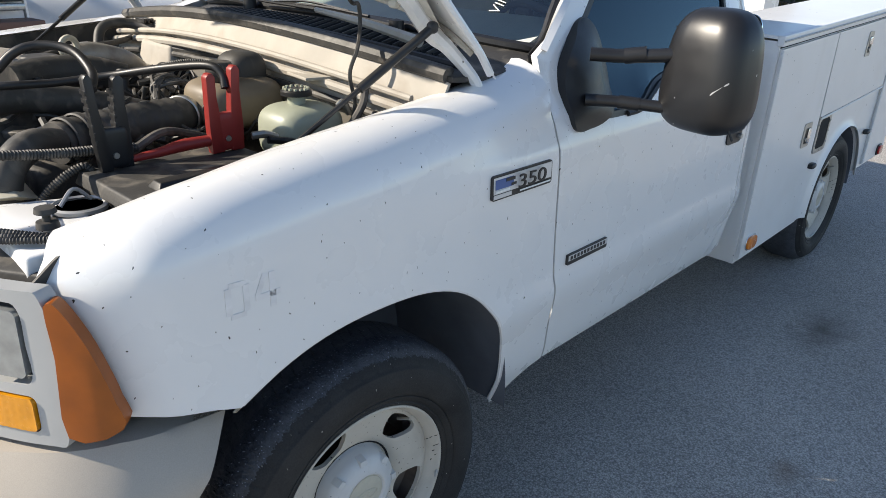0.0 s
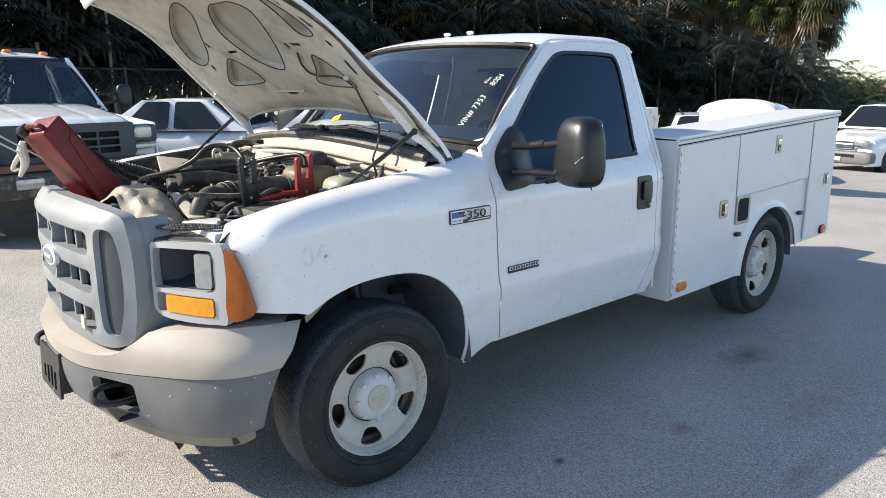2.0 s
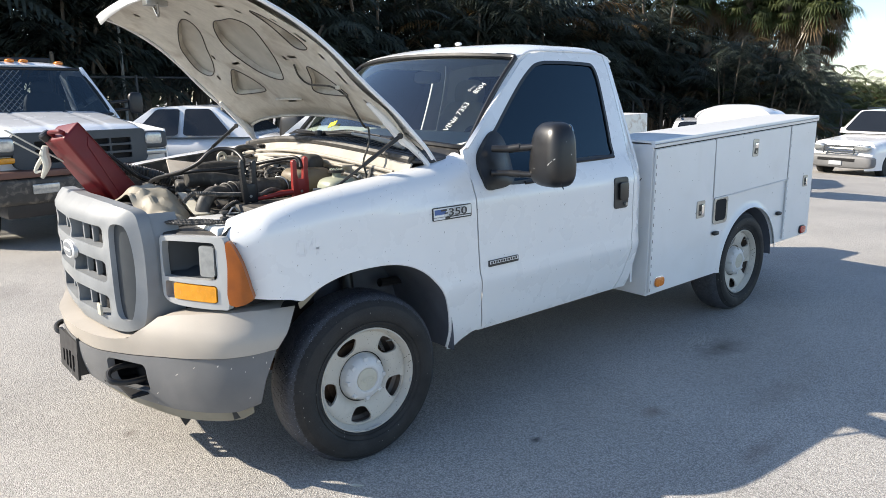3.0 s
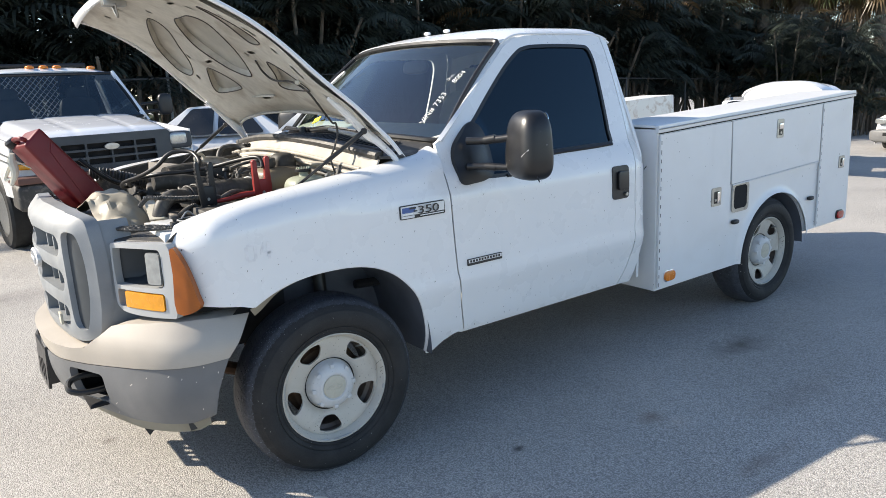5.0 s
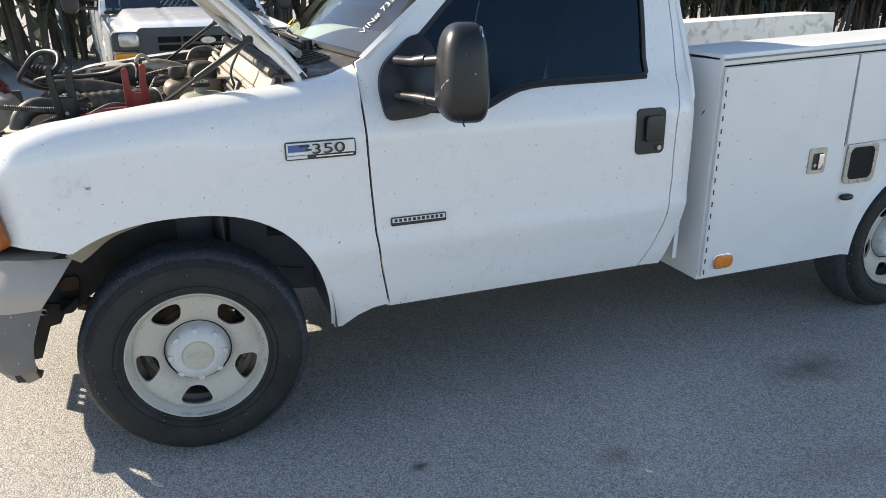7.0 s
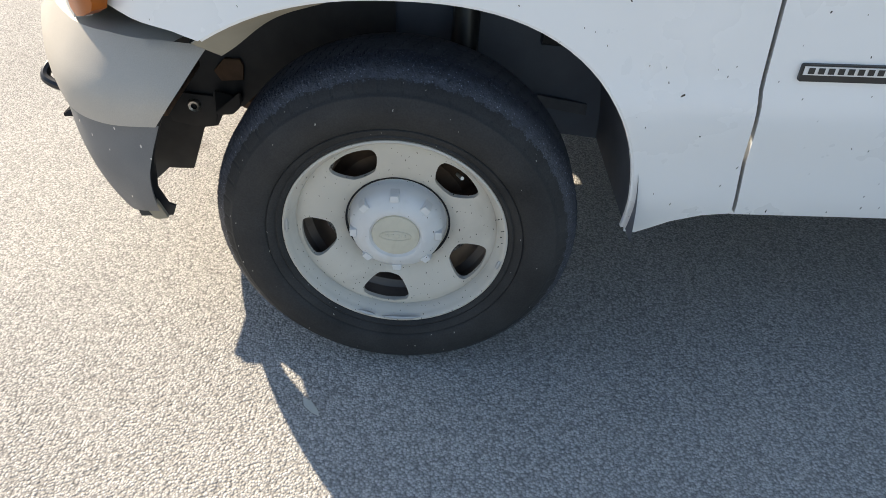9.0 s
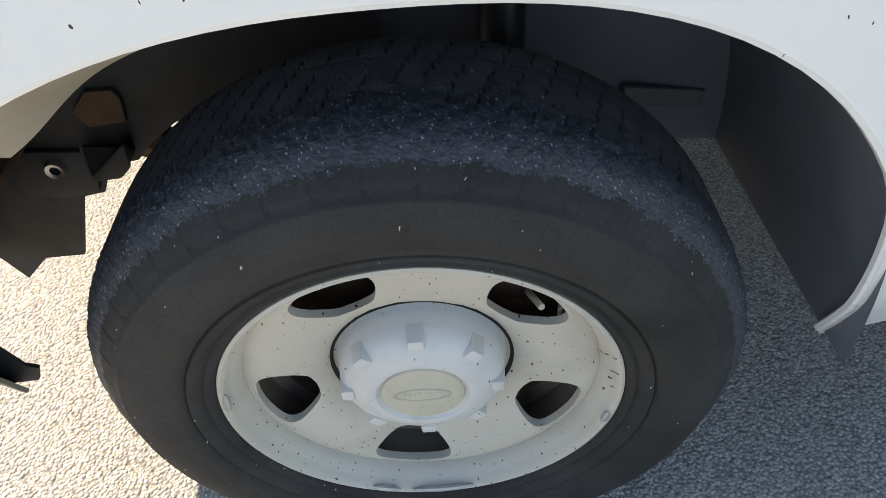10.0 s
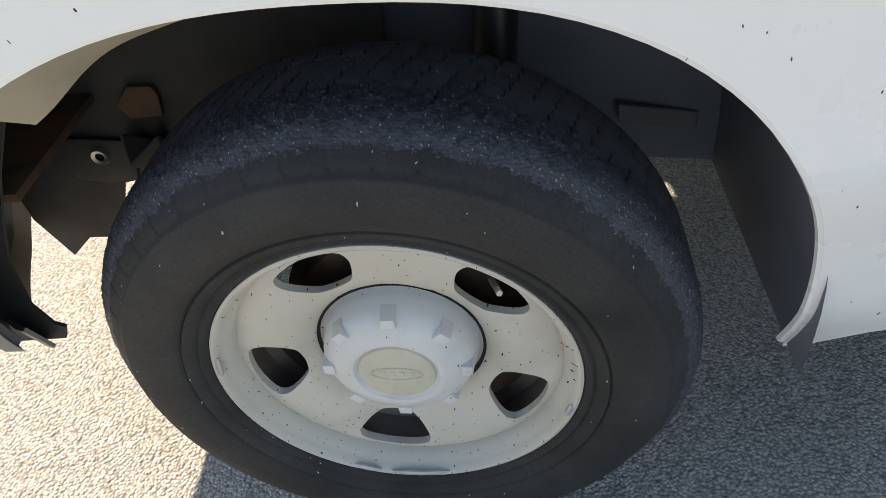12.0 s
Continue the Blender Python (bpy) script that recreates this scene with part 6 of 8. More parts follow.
part("intercooler_pipe", tube([(-0.42, 0.87, 1.262), (-0.33, 0.87, 1.262), (-0.22, 0.86, 1.243), (-0.12, 0.85, 1.215), (-0.04, 0.82, 1.19)], 0.036, seg=16), HOSE, eng, "black intercooler pipe")
part("upper_pipe", tube([(-0.30, 1.08, 1.27), (-0.20, 1.12, 1.275), (-0.08, 1.12, 1.27), (0.02, 1.10, 1.24)], 0.045, seg=16), BLACK_DUST, eng, "wide black plastic duct")
part("corrugated_duct", tube([(-0.60, 1.38, 1.295), (-0.53, 1.36, 1.283), (-0.46, 1.35, 1.262), (-0.38, 1.35, 1.232), (-0.30, 1.33, 1.200)], 0.031, seg=18, ribs=0.005, pitch=0.015), HOSE, eng, "corrugated black air duct")
part("duct_box", hull([(-0.44, 0.94, 1.10), (-0.28, 0.92, 1.10), (-0.25, 1.08, 1.10), (-0.40, 1.10, 1.10), (-0.44, 0.95, 1.245), (-0.28, 0.93, 1.235), (-0.25, 1.07, 1.235), (-0.40, 1.09, 1.25)], 0.02), BLACK_DUST, eng)
part("alloy_elbow", tube([(-0.08, 1.25, 1.29), (-0.015, 1.25, 1.295), (0.07, 1.25, 1.275), (0.13, 1.25, 1.24), (0.16, 1.25, 1.18)], [0.035, 0.04, 0.038, 0.032, 0.032], seg=16), ALU, eng, "oxidised alloy inlet elbow")
part("elbow_ring", moved(tube([(0.028 * math.cos(a), 0, 0.028 * math.sin(a)) for a in np.linspace(0, 2 * math.pi, 16, endpoint=False)], 0.009, seg=8, n=2, closed=True), pose(-0.08, 1.22, 1.325, 0, 0, 20)), CAP_TAN, eng)
part("black_pipe", tube([(0.12, 1.52, 1.26), (0.15, 1.55, 1.33), (0.20, 1.55, 1.352), (0.27, 1.52, 1.345), (0.33, 1.40, 1.32)], 0.017, seg=12), HOSE, eng)
heater = part("heater_housing", hull([(0.19, 1.18, 1.16), (0.40, 1.16, 1.16), (0.40, 1.42, 1.16), (0.19, 1.42, 1.16), (0.22, 1.20, 1.315), (0.36, 1.18, 1.325), (0.36, 1.40, 1.325), (0.22, 1.40, 1.315)], 0.015), BEIGE, truck, "dusty beige heater housing with dark louvres")
for i in range(5):
    part("louvre", moved(block(-0.005, 0.005, -0.004, 0.004, -0.05, 0.05, 0.001, 1), pose(0.235 + 0.026 * i, 1.182, 1.245, 0, 35, 0)), VOID, heater)
for x, y, z in ((0.24, 1.26, 1.325), (0.30, 1.20, 1.333), (0.34, 1.13, 1.34), (0.27, 1.50, 1.36)):
    part("heater_clip", joined(*[block(x + d, x + d + 0.008, y - 0.035, y + 0.035, z - 0.006, z + 0.010, 0.002, 1) for d in (0.0, 0.014, 0.028)]), BLACK, heater)
for pts, r in (([(-0.30, 1.25, 1.22), (-0.1, 1.40, 1.28), (0.15, 1.45, 1.30), (0.30, 1.60, 1.30)], 0.010), ([(0.0, 0.60, 1.24), (0.08, 0.72, 1.27), (0.16, 0.76, 1.28), (0.22, 0.84, 1.24)], 0.009), ([(0.31, 1.6, 1.29), (0.24, 1.3, 1.30), (0.25, 0.9, 1.31), (0.29, 0.5, 1.28)], 0.011), ([(0.27, 0.30, 1.31), (0.25, 0.29, 1.27), (0.22, 0.30, 1.22), (0.20, 0.34, 1.15)], 0.010), ([(-0.07, 0.80, 1.30), (0.02, 0.82, 1.318), (0.10, 0.80, 1.322), (0.20, 0.72, 1.30)], 0.008), ([(-0.50, 0.44, 1.10), (-0.44, 0.43, 1.17), (-0.38, 0.43, 1.20), (-0.36, 0.42, 1.19)], 0.008), ([(-0.26, 0.47, 1.20), (-0.18, 0.48, 1.23), (-0.10, 0.50, 1.21), (-0.02, 0.50, 1.18)], 0.010), ([(0.32, 0.30, 1.28), (0.36, 0.26, 1.22), (0.30, 0.24, 1.18), (0.24, 0.26, 1.16)], 0.005), ([(0.36, 0.50, 1.33), (0.33, 0.30, 1.31), (0.36, 0.22, 1.27), (0.38, 0.18, 1.22)], 0.014)):
    part("hose", tube(pts, r, seg=8, ribs=0.0012 if r < 0.01 else 0, pitch=0.006), HOSE, eng)
part("loom", tube([(-0.58, 0.50, 1.215), (-0.555, 0.46, 1.25), (-0.53, 0.42, 1.252), (-0.43, 0.42, 1.238), (-0.34, 0.42, 1.231), (-0.26, 0.43, 1.22)], 0.0095, seg=9, ribs=0.0014, pitch=0.006), HOSE, eng, "ribbed black wiring loom")
part("yellow_tag", block(-0.272, -0.258, 0.573, 0.577, 1.215, 1.232, 0.001, 1), YELLOW, eng)
for i in range(9):
    x, y, z, r = 0.005 + 0.004 * math.sin(i * 2.1), 0.78 + 0.006 * i - 0.03, 1.235 + 0.004 * i, 0.058 - 0.0025 * i
    part("cable_coil", tube([(x + r * math.cos(a), y + 0.012 * math.sin(3 * a + i) + 0.03 * math.sin(a), z + r * 0.75 * math.sin(a)) for a in np.linspace(-0.4, 4.6, 12)], 0.0055, seg=6), HOSE, eng)
degas = thing("degas_bottle", "brown translucent coolant bottle with a black cap", "reservoir", (0.14, 0.64, 1.05))
part("bottle", moved(shell_egg((0, 0, 0), (0.235, 0.20, 0.13), 3.5), Matrix.Translation((0.117, 0.66, 1.238))), TANK_TAN, degas)
part("bottle_dome", moved(shell_egg((0, 0, 0), (0.115, 0.12, 0.11), 3), Matrix.Translation((0.158, 0.68, 1.308))), BLACK_DUST, degas)
part("bottle_cap", lathe([(0.0, 1.350), (0.030, 1.348), (0.034, 1.342), (0.034, 1.315), (0.025, 1.30), (0.0, 1.29)], (0.062, 0.63, 0), "z", 24), BLACK_DUST, degas, "black screw cap")
res = thing("washer_reservoir", "cloudy green-white reservoir with a black ribbed cap", "reservoir", (0.14, 0.40, 1.05))
part("reservoir_tank", moved(shell_egg((0, 0, 0), (0.19, 0.17, 0.14), 3.4), Matrix.Translation((0.143, 0.40, 1.202))), CLOUDY, res)
part("reservoir_neck", lathe([(0.030, 1.25), (0.022, 1.27), (0.022, 1.292), (0.0, 1.292)], (0.133, 0.40, 0), "z", 20), CLOUDY, res)
part("reservoir_cap", lathe([(0.0, 1.308), (0.034, 1.306), (0.038, 1.302), (0.038, 1.292), (0.0, 1.29)], (0.133, 0.40, 0), "z", 28), BLACK, res, "black ribbed cap")
for i in range(14):
    a = 2 * math.pi * i / 14
    part("cap_rib", block(0.133 + 0.029 * math.cos(a) - 0.003, 0.133 + 0.029 * math.cos(a) + 0.003, 0.40 + 0.029 * math.sin(a) - 0.003, 0.40 + 0.029 * math.sin(a) + 0.003, 1.304, 1.311, 0, 1), CLOUDY, res)
for pts, m in (([(-0.03, 0.35, 1.225), (0.0, 0.34, 1.226), (0.03, 0.34, 1.215)], STEEL), ([(0.0, 0.33, 1.215), (0.05, 0.32, 1.205), (0.09, 0.31, 1.19)], BLACK), ([(0.22, 0.35, 1.26), (0.235, 0.345, 1.27), (0.25, 0.34, 1.24)], STEEL)):
    part("wire_plug", tube(pts, 0.009, seg=8), m, eng)
junction = part("relay_box", joined(block(0.29, 0.35, 0.20, 0.30, 1.16, 1.225, 0.008), block(0.35, 0.40, 0.19, 0.25, 1.18, 1.232, 0.006), block(0.30, 0.34, 0.30, 0.33, 1.18, 1.238, 0.004)), BLACK_DUST, truck, "dusty black relay box")
part("relay_bracket", hull([(0.20, 0.45, 1.31), (0.33, 0.42, 1.31), (0.36, 0.50, 1.31), (0.22, 0.56, 1.31), (0.20, 0.45, 1.318), (0.33, 0.42, 1.318), (0.36, 0.50, 1.318), (0.22, 0.56, 1.318)], 0.002), BEIGE, junction)
batt = thing("battery", "black car battery under a dusty cover", "battery", (-0.22, 0.30, 1.0))
part("battery_case", hull([(-0.385, 0.16, 0.985), (-0.05, 0.16, 0.985), (-0.05, 0.43, 0.985), (-0.385, 0.43, 0.985), (-0.385, 0.16, 1.165), (-0.05, 0.16, 1.165), (-0.05, 0.43, 1.165), (-0.385, 0.43, 1.165)], 0.008), BLACK_DUST, batt)
part("battery_cover", hull([(-0.395, 0.15, 1.165), (-0.03, 0.15, 1.165), (-0.03, 0.44, 1.165), (-0.395, 0.44, 1.165), (-0.385, 0.16, 1.192), (-0.04, 0.16, 1.196), (-0.04, 0.43, 1.196), (-0.385, 0.43, 1.192)], 0.005), BLACK_DUST, batt, "dusty dark battery cover")
part("cover_ridge", hull([(-0.33, 0.20, 1.192), (-0.06, 0.20, 1.194), (-0.06, 0.25, 1.194), (-0.33, 0.25, 1.192), (-0.32, 0.21, 1.207), (-0.07, 0.21, 1.209), (-0.07, 0.24, 1.209), (-0.32, 0.24, 1.207)], 0.003), BLACK, batt)
for i in range(11):
    part("battery_rib", block(-0.38 + 0.03 * i, -0.366 + 0.03 * i, 0.153, 0.163, 0.98, 1.155, 0.002, 1), BLACK, batt)
for i in range(8):
    part("battery_rib", block(-0.392, -0.384, 0.175 + 0.03 * i, 0.19 + 0.03 * i, 0.98, 1.155, 0.002, 1), BLACK, batt)
shelf = part("radiator_shelf", hull([(-0.585, 0.17, 1.09), (-0.44, 0.14, 1.09), (-0.425, 0.40, 1.09), (-0.59, 0.48, 1.09), (-0.58, 0.175, 1.140), (-0.445, 0.145, 1.157), (-0.43, 0.39, 1.157), (-0.58, 0.47, 1.150)], 0.008), WHITE, truck, "white painted lamp support panel")
part("shelf_step", hull([(-0.60, 0.26, 1.148), (-0.50, 0.24, 1.15), (-0.47, 0.37, 1.15), (-0.57, 0.42, 1.148), (-0.595, 0.27, 1.160), (-0.505, 0.25, 1.166), (-0.475, 0.36, 1.166), (-0.567, 0.41, 1.160)], 0.004), WHITE, shelf)
part("hood_stop", joined(lathe([(0.0, 1.199), (0.017, 1.197), (0.019, 1.188), (0.007, 1.183), (0.007, 1.16), (0.0, 1.16)], (-0.517, 0.24, 0), "z", 16), lathe([(0.018, 1.172), (0.020, 1.160), (0.0, 1.160)], (-0.517, 0.24, 0), "z", 16)), BLACK_DUST, shelf, "black rubber hood stop")
part("opening_ring", joined(lathe([(0.042, 1.163), (0.046, 1.166), (0.052, 1.163), (0.052, 1.156)], (-0.435, 0.315, 0), "z", 24, caps=False), tube([(-0.47, 0.31, 1.168), (-0.44, 0.315, 1.195), (-0.41, 0.32, 1.168)], 0.004, seg=6)), RIM_EDGE, shelf)
# Flat black disc stands for the shade inside the opening.
part("opening_hole", lathe([(0.0, 1.1585), (0.044, 1.1585)], (-0.435, 0.315, 0), "z", 24), VOID, shelf)
for k in range(3):
    part("front_loom", tube([(-0.70, 0.40 + 0.01 * k, 1.150), (-0.64, 0.325 + 0.012 * k, 1.146 + 0.006 * k), (-0.585, 0.235 + 0.012 * k, 1.155 + 0.004 * k), (-0.54, 0.19 + 0.01 * k, 1.158), (-0.50, 0.165, 1.155)], 0.0062, seg=8, ribs=0.0012, pitch=0.006), HOSE, shelf, "ribbed black wiring loom")
part("support_strip", hull([(-0.50, 0.48, 1.14), (-0.455, 0.46, 1.14), (-0.44, 0.80, 1.15), (-0.475, 0.82, 1.15), (-0.56, 0.46, 1.16), (-0.50, 0.44, 1.16), (-0.455, 0.80, 1.215), (-0.49, 0.82, 1.215)], 0.004), CAP_TAN, truck, "dusty cream painted support strip")
part("radiator_support", block(-0.74, -0.56, 0.42, 1.52, 1.06, 1.13, 0.02), BLACK_DUST, truck, "black radiator support")
part("radiator", block(-0.66, -0.58, 0.48, 1.46, 0.62, 1.07, 0.01), VOID, truck)
part("air_filter_box", joined(block(-0.36, -0.06, 1.44, 1.74, 0.98, 1.17, 0.02), hull([(-0.40, 1.40, 1.15), (-0.10, 1.36, 1.15), (-0.02, 1.70, 1.15), (-0.34, 1.74, 1.15), (-0.38, 1.42, 1.215), (-0.12, 1.38, 1.215), (-0.05, 1.68, 1.215), (-0.33, 1.72, 1.215)], 0.02)), BLACK_DUST, truck, "black air filter box")
part("cover_panel", hull([(-0.32, 1.36, 1.225), (-0.18, 1.34, 1.215), (-0.10, 1.55, 1.27), (-0.25, 1.60, 1.295), (-0.32, 1.36, 1.237), (-0.18, 1.34, 1.227), (-0.10, 1.55, 1.282), (-0.25, 1.60, 1.307)], 0.004), BEIGE, eng, "dusty beige engine cover panel")
part("round_cover", lathe([(0.0, 1.30), (0.05, 1.297), (0.058, 1.285), (0.06, 1.24), (0.0, 1.24)], (-0.14, 1.30, 0), "z", 26), BLACK_DUST, eng)

# crumpled sheet over the radiator
sheet = thing("plastic_sheet", "crumpled tan plastic sheet lying over the radiator", "plastic sheet", (-0.62, 0.60, 1.13))
def sheet_at(u, v):
    x, y = -0.765 + 0.21 * u + 0.03 * math.sin(4 * v), 0.45 + 0.55 * v
    n = noise.noise(Vector((x * 10, y * 8, 2.0))) * 0.022 + abs(noise.noise(Vector((x * 17, y * 11, 7.0)))) * 0.034
    z = float(np.interp(v, [0, 0.1, 0.5, 0.68, 1], [1.125, 1.15, 1.255, 1.26, 1.16])) + n - 0.05 * (2 * u - 1) ** 2
    return (x, y, z)
part("sheet", grid_sheet(sheet_at, 18, 34, 0.002), CLOTH, sheet, sharp=20)

# jump cable clamps standing in the bay
def clamp(name, base, jaws, mat, label, thick=0.022):
    """Two handles side by side, each a tapered bar with an open slot line, joined by a bridge."""
    c = thing(name, label, "cable clamp", base)
    for p, q, w in jaws:
        p, q = np.array(p), np.array(q)
        d = (q - p) / np.linalg.norm(q - p)
        e = np.array((d[2], 0, -d[0]))
        L = np.linalg.norm(q - p)
        o = [(0, -w * 0.6), (L * 0.35, -w * 0.62), (L * 0.7, -w * 0.5), (L * 0.96, -w * 0.42), (L, -w * 0.15), (L, w * 0.2), (L * 0.95, w * 0.42), (L * 0.7, w * 0.36), (L * 0.3, w * 0.6), (0, w * 0.6)]
        jaw = part("clamp_jaw", prism(o, lambda a, b: tuple(p + d * a + e * b), (0, thick, 0), 0.004), mat, c)
        for k in range(7 if mat is BLACK else 0):
            a0 = L * (0.30 + 0.085 * k)
            part("grip_notch", prism([(a0, -w * 0.60), (a0 + L * 0.045, -w * 0.57), (a0 + L * 0.045, -w * 0.40), (a0, -w * 0.42)], lambda a, b: tuple(p + d * a + e * b + np.array((0, -0.002, 0))), (0, thick + 0.004, 0), 0.001), mat, jaw)
    a, b = np.array(jaws[0][0]), np.array(jaws[1][0])
    m0 = (a + b) / 2
    part("clamp_bridge", moved(shell_egg((0, 0, 0), (abs(b - a)[0] + 0.02, thick, 0.085), 6, 14, 10), Matrix.Translation((m0[0], m0[1] + thick / 2, m0[2] + 0.045))), mat, c)
    part("clamp_pin", lathe([(0.0, -0.003), (0.006, -0.003), (0.007, 0.0), (0.007, thick), (0.0, thick + 0.003)], (m0[0], m0[1], m0[2] + 0.03), "y", 12), STEEL, c)
    return c


red = clamp("red_jumper_clamp", (-0.09, 0.36, 1.196), [((-0.110, 0.355, 1.197), (-0.117, 0.355, 1.372), 0.026), ((-0.062, 0.355, 1.197), (-0.056, 0.355, 1.384), 0.026)], RED_CLAMP, "red plastic jump lead clamp on the battery")
part("clamp_handle", tube([(-0.125, 0.37, 1.225), (-0.18, 0.38, 1.222), (-0.24, 0.39, 1.212), (-0.30, 0.40, 1.206)], [0.013, 0.014, 0.010, 0.007], seg=10), RED_CLAMP, red)
blk = clamp("black_jumper_clamp", (-0.32, 0.38, 1.193), [((-0.345, 0.38, 1.193), (-0.360, 0.38, 1.388), 0.021), ((-0.303, 0.39, 1.193), (-0.297, 0.39, 1.380), 0.027)], BLACK, "black plastic jump lead clamp")
lead = thing("jump_lead", "black jump cable running across the engine bay", "cable", (-0.3, 0.8, 1.2))
part("cable", tube([(-0.352, 0.385, 1.36), (-0.330, 0.43, 1.385), (-0.335, 0.50, 1.418), (-0.375, 0.55, 1.426), (-0.42, 0.57, 1.412), (-0.465, 0.60, 1.365), (-0.51, 0.72, 1.318), (-0.53, 0.95, 1.275), (-0.50, 1.15, 1.232), (-0.44, 1.22, 1.225), (-0.50, 1.26, 1.24), (-0.56, 1.22, 1.28), (-0.62, 1.22, 1.34), (-0.66, 1.24, 1.38)], 0.0095, seg=10), BLACK, lead)
part("cable", tube([(-0.075, 0.37, 1.335), (-0.072, 0.385, 1.362), (-0.085, 0.42, 1.378), (-0.13, 0.54, 1.360), (-0.19, 0.68, 1.330), (-0.30, 0.74, 1.315), (-0.42, 0.78, 1.312), (-0.50, 0.98, 1.275), (-0.46, 1.18, 1.235), (-0.52, 1.24, 1.262), (-0.60, 1.24, 1.325), (-0.66, 1.26, 1.36)], 0.0095, seg=10), BLACK, lead)

# red fuel can leaning on the grille
can = thing("fuel_can", "red plastic fuel can leaning on the grille", "fuel can", (-0.72, 1.17, 1.22))
m_can = Matrix.Translation((-0.785, 1.125, 1.350)) @ Matrix.Rotation(radians(-35), 4, "Y") @ Matrix.Rotation(radians(10), 4, "Z")
body_can = hull([(-0.064, -0.120, -0.195), (0.064, -0.120, -0.195), (0.064, 0.120, -0.195), (-0.064, 0.120, -0.195), (-0.048, -0.117, 0.178), (0.058, -0.117, 0.195), (0.058, 0.117, 0.195), (-0.048, 0.117, 0.178)], 0.016, 4)
part("can_body", moved(body_can, m_can), RED_CAN, can, "red moulded plastic tank")
for y0 in (-0.1235, 0.1195):
    part("side_relief", moved(hull([(-0.030, y0, -0.175), (0.048, y0, -0.175), (0.048, y0 + 0.006, -0.175), (-0.030, y0 + 0.006, -0.175), (0.012, y0, 0.09), (0.045, y0, 0.12), (0.045, y0 + 0.006, 0.12), (0.012, y0 + 0.006, 0.09)], 0.0015), m_can), RED_CAN, can)
part("front_relief", moved(hull([(0.060, -0.095, -0.17), (0.071, -0.095, -0.17), (0.071, 0.095, -0.17), (0.060, 0.095, -0.17), (0.054, -0.085, 0.10), (0.066, -0.085, 0.10), (0.066, 0.085, 0.10), (0.054, 0.085, 0.10)], 0.004), m_can), RED_CAN, can)
part("can_handle", moved(tube([(-0.02, -0.09, 0.185), (-0.03, -0.085, 0.205), (-0.03, 0.02, 0.208), (-0.02, 0.035, 0.185)], 0.010, seg=9), m_can), RED_CAN, can)
part("can_spout", moved(lathe([(0.026, 0.175), (0.030, 0.205), (0.022, 0.215), (0.0, 0.215)], (-0.03, 0.085, 0), "z", 18), m_can), BLACK_GLOSS, can, "black screw cap")
rag = thing("rag", "off-white knotted rag tied to a wire", "rag", (-0.985, 1.200, 1.300))
part("rag_cloth", joined(tube([(-0.943, 1.200, 1.438), (-0.948, 1.210, 1.398), (-0.943, 1.210, 1.348), (-0.963, 1.240, 1.288)], [0.012, 0.022, 0.018, 0.008], seg=9), tube([(-0.948, 1.205, 1.398), (-0.968, 1.270, 1.348), (-0.978, 1.290, 1.313), (-0.958, 1.260, 1.318)], [0.012, 0.01, 0.008, 0.005], seg=7)), RAG, rag)
part("rag_wire", joined(tube([(-1.098, 1.200, 1.518), (-0.978, 1.200, 1.433), (-0.838, 1.200, 1.338)], 0.004, seg=6), tube([(-1.068, 1.200, 1.463), (-0.958, 1.200, 1.388)], 0.004, seg=6, n=2)), RAG, rag, "pale stiff wires")
part("yellow_sticker", moved(block(-0.035, 0.035, -0.002, 0.002, -0.02, 0.02, 0.0005, 1), on_screen(0.10, 0.62) @ pose(0, 0, 0.01, 90, 0, 20)), YELLOW, ws)


# ---- ground: one sheet, level round the truck and falling gently away beyond its tail ----
def ground_z(x, y):
    fall = -0.042 * max(0.0, min(x, 40.0) - 6.0) * min(1.0, max(0.0, (x - 6.0) / 6.0))
    return fall + 0.008 * max(0.0, min(y, 20.0) - 2.5) * min(1.0, max(0.0, (12.0 - x) / 6.0))


